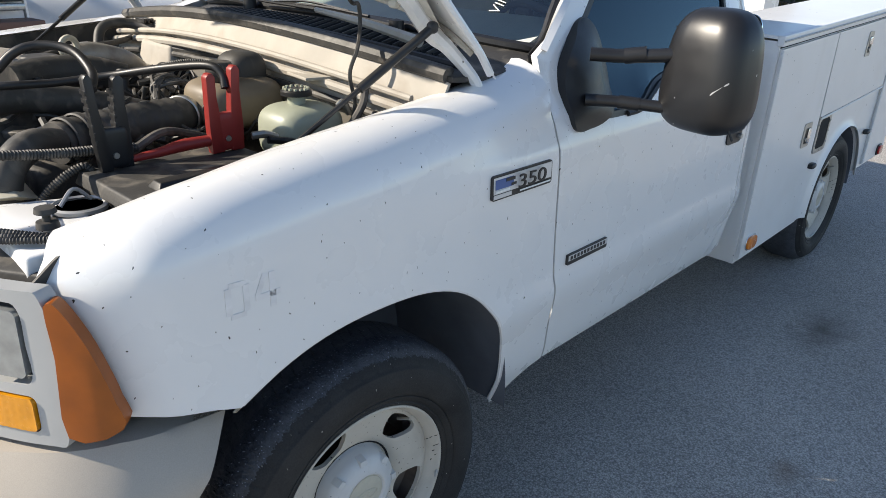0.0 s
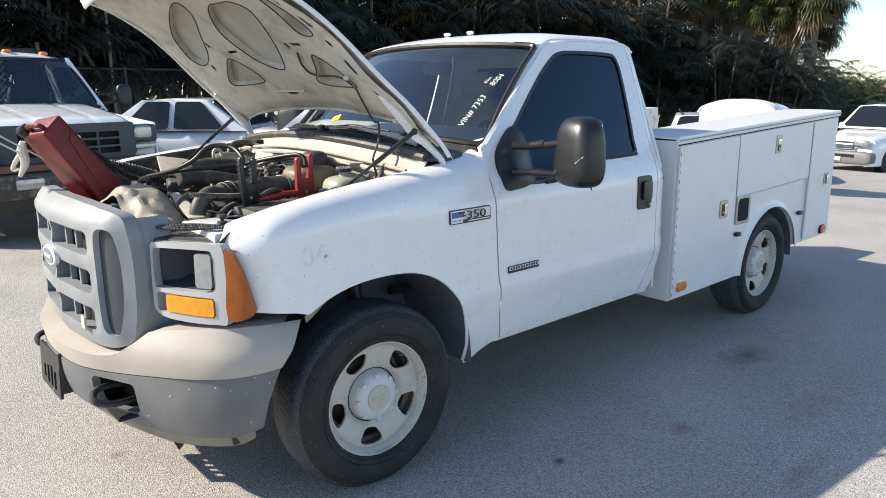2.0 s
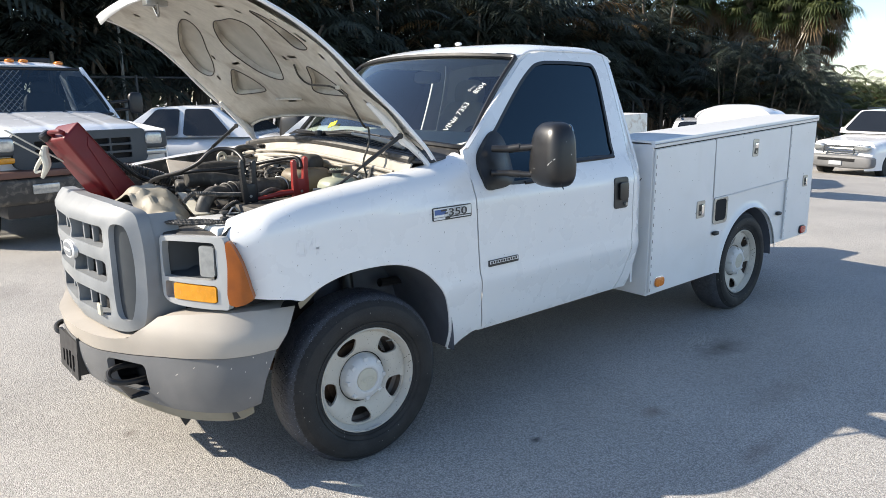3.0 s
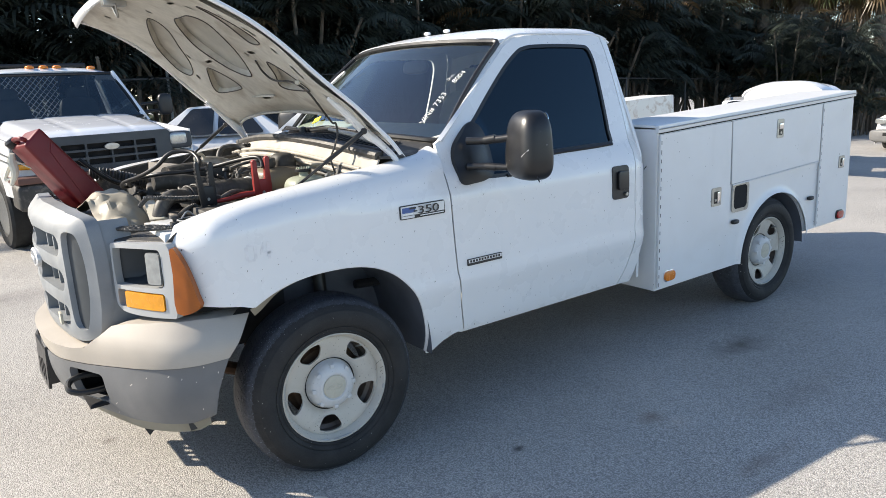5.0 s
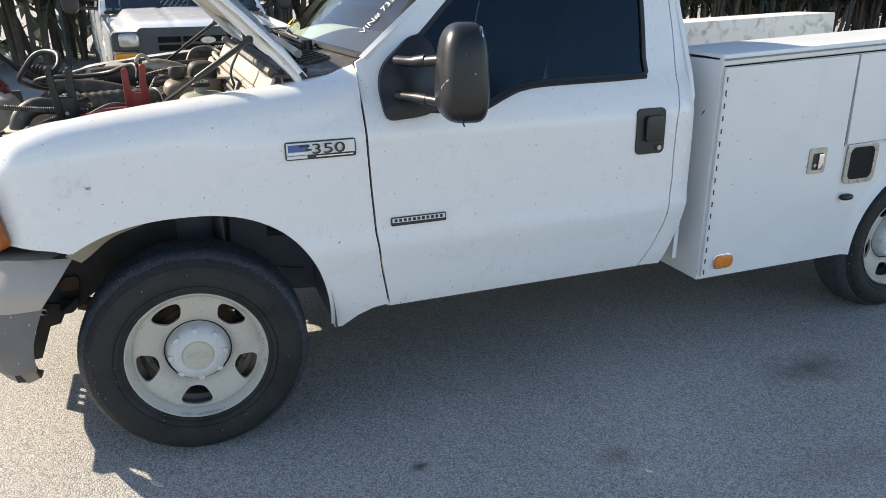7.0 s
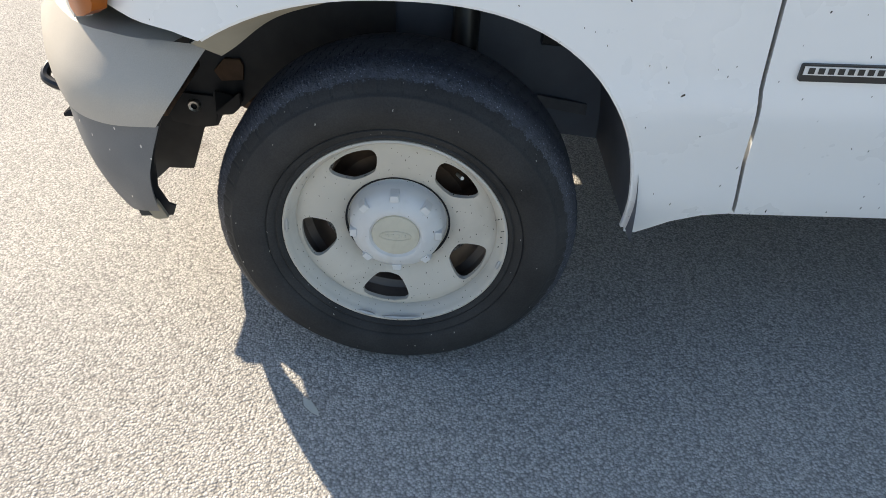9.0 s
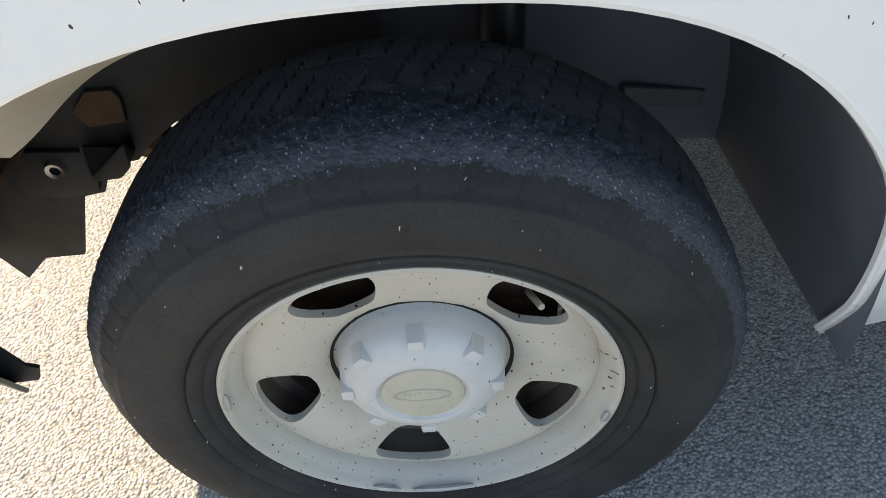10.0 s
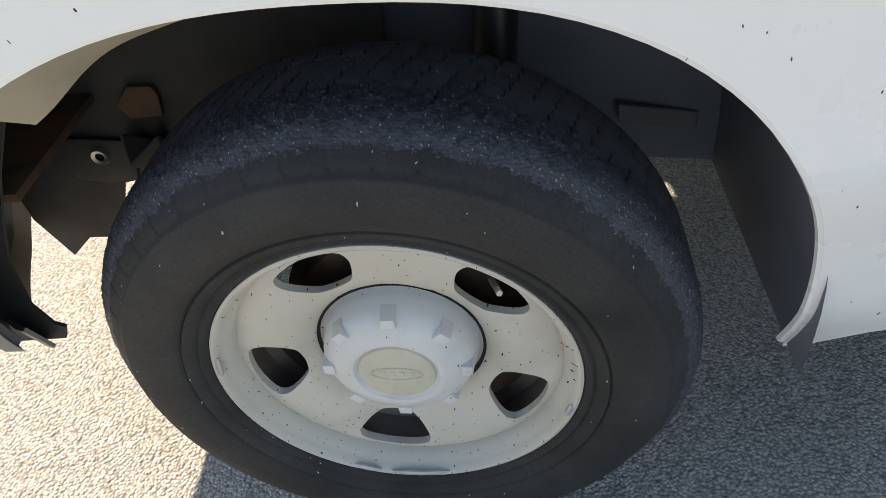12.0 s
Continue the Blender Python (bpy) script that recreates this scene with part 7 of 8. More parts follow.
def asphalt():
    m = shade("worn_pale_asphalt", (0.47, 0.445, 0.41), 0.85, var=0.12, scale=0.8, rvar=0.05)
    nt = m.node_tree
    bs = nt.nodes["Principled BSDF"]
    co = nt.nodes.new("ShaderNodeTexCoord")
    base = bs.inputs["Base Color"].links[0].from_socket
    vor = nt.nodes.new("ShaderNodeTexVoronoi")
    vor.inputs["Scale"].default_value = 170
    nt.links.new(co.outputs["Object"], vor.inputs["Vector"])
    hs = nt.nodes.new("ShaderNodeMapRange")
    sep = nt.nodes.new("ShaderNodeSeparateColor")
    nt.links.new(vor.outputs["Color"], sep.inputs[0])
    nt.links.new(sep.outputs[0], hs.inputs["Value"])
    hs.inputs["To Min"].default_value, hs.inputs["To Max"].default_value = 0.68, 1.28
    mul = nt.nodes.new("ShaderNodeVectorMath")
    mul.operation = "SCALE"
    nt.links.new(base, mul.inputs[0]), nt.links.new(hs.outputs[0], mul.inputs["Scale"])
    edge = nt.nodes.new("ShaderNodeMapRange")
    edge.inputs["From Min"].default_value, edge.inputs["From Max"].default_value, edge.inputs["To Min"].default_value, edge.inputs["To Max"].default_value = 0.35, 0.8, 1.0, 0.55
    nt.links.new(vor.outputs["Distance"], edge.inputs["Value"])
    mul2 = nt.nodes.new("ShaderNodeVectorMath")
    mul2.operation = "SCALE"
    nt.links.new(mul.outputs[0], mul2.inputs[0]), nt.links.new(edge.outputs[0], mul2.inputs["Scale"])
    last = mul2.outputs[0]
    # oil stains, darker wear and, last, painted shade before the second truck, each with its own place
    for cx, cy, rx, ry, depth, col in ((2.58, -0.38, 0.30, 0.16, 0.75, (0.10, 0.085, 0.07)), (1.40, -0.62, 0.10, 0.07, 0.6, (0.17, 0.11, 0.07)), (2.2, -0.95, 0.55, 0.12, 0.3, (0.18, 0.14, 0.11)), (0.70, -0.41, 0.05, 0.03, 0.9, (0.04, 0.035, 0.03)), (1.43, -1.19, 0.3, 0.06, 0.4, (0.16, 0.11, 0.08)), (-0.77, 0.99, 0.05, 0.04, 0.6, (0.1, 0.08, 0.06)), (-0.95, 4.4, 0.6, 0.35, 0.45, (0.12, 0.11, 0.1))):
        mp = nt.nodes.new("ShaderNodeMapping")
        mp.inputs["Location"].default_value = (-cx / rx, -cy / ry, 0)
        mp.inputs["Scale"].default_value = (1 / rx, 1 / ry, 1)
        nt.links.new(co.outputs["Object"], mp.inputs["Vector"])
        nz = nt.nodes.new("ShaderNodeTexNoise")
        nz.inputs["Scale"].default_value = 9
        nt.links.new(co.outputs["Object"], nz.inputs["Vector"])
        ln = nt.nodes.new("ShaderNodeVectorMath")
        ln.operation = "LENGTH"
        nt.links.new(mp.outputs[0], ln.inputs[0])
        ad = nt.nodes.new("ShaderNodeMath")
        ad.operation = "ADD"
        nt.links.new(ln.outputs["Value"], ad.inputs[0]), nt.links.new(nz.outputs["Fac"], ad.inputs[1])
        mr = nt.nodes.new("ShaderNodeMapRange")
        mr.inputs["From Min"].default_value, mr.inputs["From Max"].default_value, mr.inputs["To Min"].default_value, mr.inputs["To Max"].default_value = 0.5, 1.5, depth, 0.0
        nt.links.new(ad.outputs[0], mr.inputs["Value"])
        mx = nt.nodes.new("ShaderNodeMix")
        mx.data_type = "RGBA"
        nt.links.new(mr.outputs[0], mx.inputs[0]), nt.links.new(last, mx.inputs[6])
        mx.inputs[7].default_value = (*col, 1)
        last = mx.outputs[2]
    nt.links.new(last, bs.inputs["Base Color"])
    b = nt.nodes.new("ShaderNodeBump")
    b.inputs["Strength"].default_value, b.inputs["Distance"].default_value = 0.8, 0.004
    inv = nt.nodes.new("ShaderNodeMath")
    inv.operation, inv.inputs[0].default_value = "SUBTRACT", 1.0
    nt.links.new(vor.outputs["Distance"], inv.inputs[1])
    nt.links.new(inv.outputs[0], b.inputs["Height"])
    nt.links.new(b.outputs[0], bs.inputs["Normal"])
    return m


gb = bmesh.new()
gx = [-400, -60, -20, -8, -4, -2, 0, 2, 4, 6, 7, 8, 9, 10, 12, 14, 17, 20, 25, 30, 40, 80, 400]
gy = [-400, -60, -20, -8, -4, 0, 4, 8, 12, 16, 22, 30, 60, 400]
gv = [[gb.verts.new((x, y, ground_z(x, y))) for y in gy] for x in gx]
for i in range(len(gx) - 1):
    for j in range(len(gy) - 1):
        gb.faces.new((gv[i][j], gv[i + 1][j], gv[i + 1][j + 1], gv[i][j + 1]))
tagged(part("ground", gb, asphalt()), "worn pale grey asphalt with oil stains", "ground", kind="structure")
leaf = thing("fallen_leaf", "small dry leaf lying on the asphalt", "leaf", (-0.19, -0.17, 0))
part("blade", prism([(-0.215, -0.150), (-0.195, -0.158), (-0.175, -0.185), (-0.17, -0.20), (-0.19, -0.19), (-0.21, -0.17)], lambda x, y: (x, y, 0.004), (0, 0, 0.003)), RAG, leaf)


# ---- other vehicles ----
def small_wheel(parent, x, y, r, w=0.22):
    wl = part("wheel", lathe([(r * 0.62, -w / 2 + 0.02), (r * 0.66, -w / 2), (r * 0.93, -w / 2), (r, -w / 2 + 0.03), (r, w / 2 - 0.03), (r * 0.93, w / 2), (r * 0.62, w / 2)], (x, y, r), "x", 36), RUBBER, parent, "black tyre")
    s = -1 if x < 0 else 1
    part("rim", lathe([(0.0, s * (w / 2 - 0.02)), (r * 0.3, s * (w / 2 - 0.02)), (r * 0.5, s * (w / 2 - 0.05)), (r * 0.6, s * (w / 2 - 0.01)), (r * 0.64, s * (w / 2 - 0.01))], (x, y, r), "x", 30), STEEL, wl)


def face(quad, mat, name, parent, d=(0, -0.006, 0), bev=0.0, label="", n=8):
    """A pane laid over four corners, with slightly rounded corners."""
    a, b, c, e = (np.array(q, float) for q in quad)
    def at(u, v):
        return tuple(a * (1 - u) * (1 - v) + b * u * (1 - v) + c * u * v + e * (1 - u) * v)
    pts = rounded(0, 1, 0, 1, 0.10, 4)
    return part(name, prism(pts, lambda u, v: at(u, v), d), mat, parent, label)


def second_truck():
    """A pickup that faces -y, built round its own origin under the front axle."""
    LOCAL[0] = True
    t = thing("pickup_truck", "older white pickup truck with amber roof lamps and brown bumper stripe", "truck", (0.345, 6.95, ground_z(0.345, 6.95)), turn=6.5)
    p = lambda n, bm, m, l="": part(n, bm, m, t, l)
    def nose(u, v):
        """Hood and fenders: u from the grille back to the screen, v across."""
        w = (v - 0.5) * 2
        half = 0.93 + 0.05 * u
        y = -0.86 + 1.30 * u
        z = 1.20 + 0.16 * u ** 0.8 - 0.055 * max(0, 1 - u / 0.16) ** 2
        if abs(w) > 0.72:
            k = (abs(w) - 0.72) / 0.28
            z -= 0.07 * min(1, k * 3) + 0.30 * max(0, k - 0.62) ** 1.5 / 0.23
        else:
            z += 0.02 * (1 - (w / 0.72) ** 2) - (0.012 if 0.30 < abs(w) < 0.36 else 0)
        return (w * half, y + 0.10 * w * w * (1 - u), z)
    p("hood", grid_sheet(nose, 16, 44, 0.01), WHITE_FAR, "white hood")
    for s in (-1, 1):
        o = [(-0.80, 0.62), (-0.80, 1.17), (0.45, 1.27), (0.45, 0.50), (0.40, 0.45)] + [(0.0 + 0.47 * math.cos(radians(a)), 0.42 + 0.47 * math.sin(radians(a))) for a in range(5, 160, 10)]
        p("fender", panel(o, lambda y, z: (s * (0.965 + 0.015 * math.sin(z * 3)), y, z), step=0.1, thick=(-0.02 * s, 0, 0)), WHITE_FAR)
        p("side_body", panel([(0.45, 0.50), (0.45, 1.27), (1.75, 1.27), (1.75, 0.50)], lambda y, z: (s * 0.985, y, z), step=0.3, thick=(-0.02 * s, 0, 0)), WHITE_FAR, "white door")
        cabs = [(0.40, 1.27), (0.98, 1.86), (1.55, 1.90), (1.78, 1.80), (1.80, 1.27)]
        hole = [(0.62, 1.33), (1.04, 1.78), (1.50, 1.81), (1.60, 1.75), (1.62, 1.33)]
        def tum(y, z):
            return (s * (0.985 - 0.28 * max(0, z - 1.27)), y, z)
        p("cab_side", panel(cabs, tum, [hole], step=0.1, thick=(-0.03 * s, 0, 0)), WHITE_FAR)
        g = p("side_window", panel(hole, lambda y, z: (tum(y, z)[0] - 0.012 * s, y, z), step=0.2, thick=(-0.004 * s, 0, 0)), GLASS_FAR)
        g.visible_shadow = False
        p("tow_mirror", joined(moved(shell_egg((0, 0, 0), (0.19, 0.10, 0.27), 3.5, 16, 12), Matrix.Translation((s * 1.25, 0.50, 1.45))), tube([(s * 0.95, 0.55, 1.36), (s * 1.20, 0.52, 1.38)], 0.02, seg=8, n=2), tube([(s * 0.95, 0.55, 1.46), (s * 1.20, 0.52, 1.48)], 0.02, seg=8, n=2)), BLACK, "black tow mirror")
        small_wheel(t, s * 0.86, 0.0, 0.40)
        small_wheel(t, s * 0.86, 2.8, 0.40)
        lampb = p("headlamp", moved(shell_egg((0, 0, 0), (0.30, 0.12, 0.19), 6, 20, 12), Matrix.Translation((s * 0.80, -0.80, 1.06))), GRILLE_DARK, "rectangular headlamp")
        part("lamp_glass", moved(shell_egg((0, 0, 0), (0.20, 0.06, 0.135), 5, 20, 12), Matrix.Translation((s * 0.78, -0.845, 1.075))), LENS, lampb, "clear headlamp lens")
        part("turn_lens", moved(shell_egg((0, 0, 0), (0.27, 0.06, 0.06), 5, 16, 10), Matrix.Translation((s * 0.80, -0.83, 0.925))), AMBER_LIT if s < 0 else LENS, lampb, "turn signal lens")
    p("roof", grid_sheet(lambda u, v: ((v - 0.5) * 2 * 0.80, 0.98 + 0.80 * u, 1.885 + 0.075 * (1 - abs((v - 0.5) * 2) ** 4) - 0.05 * max(0, 1 - u * 4) ** 2), 8, 18, 0.02), WHITE_FAR, "white roof")
    p("cab_rear", block(-0.96, 0.96, 1.74, 1.78, 0.6, 1.32, 0.01), WHITE_FAR)
    sc = lambda u, v: ((v - 0.5) * 2 * (0.90 - 0.12 * u), 0.42 + 0.56 * u - 0.10 * (1 - ((v - 0.5) * 2) ** 2), 1.325 + 0.545 * u)
    g = p("windscreen", grid_sheet(sc, 8, 16), GLASS_FAR, "dark windscreen")
    g.visible_shadow = False
    p("screen_frame", tube([sc(0, v) for v in np.linspace(0, 1, 8)] + [sc(u, 1) for u in np.linspace(0.1, 0.9, 5)] + [sc(1, v) for v in np.linspace(1, 0, 8)] + [sc(u, 0) for u in np.linspace(0.9, 0.1, 5)], 0.02, seg=6, n=2, closed=True), BLACK)
    for s in (-1, 1):
        p("pillar", tube([(s * 0.92, 0.42, 1.32), (s * 0.86, 0.72, 1.60), (s * 0.79, 0.99, 1.88)], 0.035, seg=8), WHITE_FAR)
    p("dash", block(-0.85, 0.85, 0.50, 0.85, 1.15, 1.30, 0.05), DASH)
    for x in (-0.42, 0.42):
        p("seat", joined(shell_egg((x, 1.35, 1.25), (0.5, 0.16, 0.7), 4), shell_egg((x, 1.38, 1.64), (0.27, 0.1, 0.18), 3)), INTERIOR)
    for i, x in enumerate((-0.58, -0.16, 0.0, 0.16, 0.58)):
        mk = p("roof_marker", moved(shell_egg((0, 0, 0), (0.10, 0.13, 0.05), 2.6, 14, 10), Matrix.Translation((x, 1.12 + 0.04 * abs(x), 1.965 - 0.05 * abs(x) ** 2))), ORANGE, "amber roof marker lamp")
    p("wiper", joined(tube([(0.5, 0.40, 1.335), (0.1, 0.33, 1.36)], 0.012, seg=6, n=2), tube([(-0.2, 0.36, 1.335), (-0.6, 0.38, 1.36)], 0.012, seg=6, n=2)), BLACK)
    gf = [rounded(-0.70, 0.70, 0.83, 1.19, 0.07)]
    gh = [rounded(x0, x1, z0, z0 + 0.058, 0.01, 2) for x0, x1 in ((-0.50, -0.27), (-0.25, -0.01), (0.01, 0.25), (0.27, 0.50)) for z0 in (0.885, 0.965, 1.045)]
    gr_ = p("grille", panel(gf[0], lambda x, z: (x, -0.925 + 0.06 * (x / 0.62) ** 2 - 0.02 * (1.2 - z), z), gh, step=0.04, thick=(0, 0.05, 0)), GRILLE_DARK, "dark grey grille")
    # Black sheet again gives the openings their shade.
    part("grille_backing", panel(gf[0], lambda x, z: (x, -0.87 + 0.06 * (x / 0.62) ** 2, z), step=0.2, thick=(0, 0.01, 0)), VOID, gr_)
    part("grille_emblem", moved(lathe([(0.0, -0.02), (0.9, -0.018), (1.0, 0.0), (0.0, 0.0)], axis="y", seg=28), Matrix.Translation((0, -0.926, 1.06)) @ Matrix.Diagonal((0.085, 1, 0.036, 1))), STEEL, gr_, "oval emblem")
    p("nose_panel", block(-0.95, 0.95, -0.78, -0.66, 0.78, 1.16, 0.03), WHITE_FAR)
    # Near-black instead of grey: the shade on this bumper is in the colour.
    p("bumper", hull([(-1.0, -1.02, 0.50), (1.0, -1.02, 0.50), (0.97, -0.60, 0.50), (-0.97, -0.60, 0.50), (-1.0, -1.04, 0.76), (1.0, -1.04, 0.76), (0.97, -0.60, 0.78), (-0.97, -0.60, 0.78)], 0.05), BLACK_DUST, "grey front bumper, blackened for shade")
    p("bumper_stripe", block(-0.985, 0.985, -1.045, -0.62, 0.765, 0.83, 0.012), MAROON, "brown bumper pad")
    p("fog_lamp", block(-0.62, -0.36, -1.055, -1.03, 0.60, 0.70, 0.02), LENS)
    p("valance", block(-0.85, 0.85, -0.95, -0.62, 0.36, 0.52, 0.03), BLACK)
    p("under_body", block(-0.8, 0.8, -0.7, 3.3, 0.42, 0.62, 0.02), VOID)
    rk = p("headache_rack", joined(*[tube([(x, 1.86, 1.0), (x, 1.86, 2.02)], 0.022, seg=6, n=1, smooth=False) for x in (-0.72, 0.72)], tube([(-0.74, 1.86, 2.02), (0.74, 1.86, 2.02)], 0.025, seg=6, n=1, smooth=False)), DARKSTEEL, "dark steel headache rack with expanded mesh")
    ms = []
    for i in range(-14, 15):
        for d in (-1, 1):
            x0 = i * 0.075
            a, b = (x0 - 0.28, 1.30), (x0 + 0.28, 1.90)
            lo, hi = max(-0.35, a[0]), min(0.35, b[0])
            if hi - lo > 0.05:
                q = [(lo, 1.30 + (lo - a[0]) / 0.56 * 0.60), (hi, 1.30 + (hi - a[0]) / 0.56 * 0.60)]
                ms.append(tube([(d * q[0][0], 1.86, q[0][1]), (d * q[1][0], 1.86, q[1][1])], 0.0045, seg=4, n=1, smooth=False))
    part("rack_mesh", joined(*ms), PLATE, rk)
    p("bed", joined(block(-0.98, -0.92, 1.95, 3.3, 0.75, 1.35, 0.02), block(0.92, 0.98, 1.95, 3.3, 0.75, 1.35, 0.02), block(-0.95, 0.95, 1.92, 1.97, 0.75, 1.35, 0.02)), WHITE_FAR, "white bed")
    p("antenna", tube([(-0.86, 0.35, 1.2), (-0.88, 0.42, 2.05)], 0.004, seg=5, n=1), DARKSTEEL)
    t.scale = (1.02, 1.06, 1.06)
    LOCAL[0] = False
    return t


def sedan(at, turn, label, tall=1.45, length=5.2, width=1.95, boxy=0.0, name="sedan"):
    """A car that faces -y: body, glass, lamps and wheels."""
    LOCAL[0] = True
    t = thing(name, label, "car", at, turn=turn)
    p = lambda n, bm, m, l="": part(n, bm, m, t, l)
    hw, f, b = width / 2, -length * 0.5, length * 0.5
    belt, hoodz, deck = tall * 0.64, tall * 0.62, tall * 0.66 if not boxy else tall * 0.68

    def shell(u, v):
        """Outer skin: u along, v round the section from the left sill over to the right."""
        y = f + length * u
        zt = float(np.interp(u, [0, 0.02, 0.05, 0.30, 0.34, 0.74, 0.80, 0.96, 0.985, 1.0], [0.52, 0.62, hoodz * 0.90, hoodz, belt + 0.01, belt + 0.02, deck, deck * 0.98, deck * 0.9, 0.55]))
        w = hw * float(np.interp(u, [0, 0.02, 0.08, 0.5, 0.92, 0.98, 1], [0.80, 0.90, 0.97, 1.0, 0.97, 0.90, 0.82]))
        a = math.pi * v
        c, s_ = math.cos(a), math.sin(a)
        x = -w * math.copysign(abs(c) ** 0.28, c)
        z = 0.24 + (zt - 0.24) * abs(s_) ** 0.30
        return (x, y, z)
    p("body", grid_sheet(shell, 60, 36), WHITE_FAR, "white car body")
    y0, y1, y2, y3 = f + length * 0.30, f + length * 0.44, f + length * (0.66 if not boxy else 0.88), f + length * (0.80 if not boxy else 0.93)
    tw = hw * 0.74

    def green(u, v):
        """Pillars and roof as one shell."""
        c = (v - 0.5) * 2
        yb = y0 + (y3 - y0) * u
        zr = float(np.interp(yb, [y0, y1, (y1 + y2) / 2, y2, y3], [belt, tall - 0.03, tall, tall - 0.025, belt + 0.02]))
        k = (zr - belt) / (tall - belt)
        half = hw * 0.93 - (hw * 0.93 - tw) * k
        a = abs(c)
        z = zr if a < 0.82 else belt + (zr - belt) * (1 - ((a - 0.82) / 0.18) ** 1.15)
        x = math.copysign(half * (a / 0.82) if a < 0.82 else half + (hw * 0.93 - half) * ((a - 0.82) / 0.18), c)
        return (x, yb, z)
    p("roof", grid_sheet(green, 36, 36), WHITE_FAR, "white roof and pillars")
    for s in (-1, 1):
        for ya, yb_, yc, yd in ((y0 + 0.38, y1 + 0.10, (y1 + y2) / 2 - 0.04, (y1 + y2) / 2 - 0.04), ((y1 + y2) / 2 + 0.05, (y1 + y2) / 2 + 0.05, y2 - 0.06, y3 - 0.34)):
            face([(s * hw * 0.955, ya, belt + 0.03), (s * hw * 0.955, yd, belt + 0.03), (s * (tw + 0.03), yc, tall - 0.055), (s * (tw + 0.03), yb_, tall - 0.055)], GLASS_DARK, "side_window", t, (s * 0.012, 0, 0))
        small_wheel(t, s * (hw - 0.12), f + length * 0.18, 0.33)
        small_wheel(t, s * (hw - 0.12), f + length * 0.78, 0.33)
        p("tail_lamp", moved(shell_egg((0, 0, 0), (0.34, 0.14, 0.17), 4, 16, 10), Matrix.Translation((s * hw * 0.70, b - 0.06, deck * 0.80))), RED_LENS, "red tail lamp")
        p("headlamp", moved(shell_egg((0, 0, 0), (0.40, 0.2, 0.15), 4, 16, 10), Matrix.Translation((s * hw * 0.64, f + 0.08, hoodz * 0.76))), LENS, "clear headlamp")
        p("mirror", moved(shell_egg((0, 0, 0), (0.18, 0.09, 0.12), 3, 12, 8), Matrix.Translation((s * (hw + 0.05), y0 + 0.42, belt + 0.07))), WHITE_FAR)
    wsq = lambda ya, yb_, za, zb, out: [(-hw * 0.80, ya, za), (hw * 0.80, ya, za), (tw * 0.88, yb_, zb), (-tw * 0.88, yb_, zb)]
    face(wsq(y0 + 0.05, y1 - 0.04, belt + 0.045, tall - 0.055, 0), GLASS_DARK, "windscreen", t, (0, -0.02, 0.02))
    face(wsq(y3 - 0.05, y2 + 0.04, belt + 0.06, tall - 0.05, 0), GLASS_DARK, "rear_window", t, (0, 0.02, 0.02))
    gb_ = p("grille", panel(rounded(-0.42, 0.42, hoodz * 0.60, hoodz * 0.80, 0.03), lambda x, z: (x, f - 0.012 + 0.1 * x * x, z), [rounded(-0.39, 0.39, hoodz * 0.60 + 0.02 + 0.055 * i, hoodz * 0.60 + 0.05 + 0.055 * i, 0.008, 2) for i in range(3)], step=0.05, thick=(0, 0.03, 0)), GRILLE_DARK, "dark grille")
    p("bumper", moved(shell_egg((0, 0, 0), (width * 1.0, 0.36, 0.34), 5, 30, 12), Matrix.Translation((0, f + 0.10, 0.45))), BUMPER_GREY if boxy else WHITE_FAR, "front bumper")
    p("bumper", moved(shell_egg((0, 0, 0), (width * 0.96, 0.30, 0.26), 5, 30, 12), Matrix.Translation((0, b - 0.08, 0.45))), BUMPER_GREY if boxy else WHITE_FAR, "rear bumper")
    if boxy:
        p("lower_grille", block(-0.50, 0.50, f - 0.085, f - 0.06, 0.46, 0.54, 0.01), VOID)
        p("front_plate", block(-0.17, 0.17, f - 0.10, f - 0.07, 0.36, 0.47, 0.004), PLATE, "grey plate")
        p("cladding", joined(block(-hw - 0.005, -hw + 0.05, f + 1.5, b - 1.6, 0.30, 0.48, 0.02), block(hw - 0.05, hw + 0.005, f + 1.5, b - 1.6, 0.30, 0.48, 0.02)), BUMPER_GREY)
        p("roof_rail", joined(*[tube([(s * tw * 0.9, y1 + 0.2, tall + 0.03), (s * tw * 0.9, y2 - 0.2, tall + 0.03)], 0.015, seg=6, n=1) for s in (-1, 1)]), BLACK)
    LOCAL[0] = False
    return t


GLASS_DARK = shade("dark_window", (0.012, 0.014, 0.017), 0.22, var=0.1, scale=2)
second_truck()
sedan((3.25, 10.2, ground_z(3.25, 10.2)), 226, "white sedan with dark windows and red tail lamps", tall=1.44, length=4.9, name="sedan")
sedan((20.85, 4.4, ground_z(20.85, 0)), -100, "white sport utility car with a grey bumper", tall=1.75, length=4.75, width=1.83, boxy=1.0, name="sport_utility_car")
sedan((12.8, 5.4, ground_z(12.8, 0)), -60, "white car with a raised lid parked beyond the service body", tall=1.36, length=4.6, width=1.85, boxy=1.0, name="parked_car")

lid = thing("raised_trunk_lid", "white domed lid raised on a parked car", "car lid", (10.9, 3.75, 1.2))
def lid_at(u, v):
    return (10.6 + 0.75 * u, 3.05 + 1.45 * v, 1.20 + 0.25 * max(0.0, 1 - abs(2 * v - 1) ** 3) ** 0.6 * (0.55 + 0.45 * math.sin(math.pi * min(1, 0.15 + u))) - 0.06 * u)


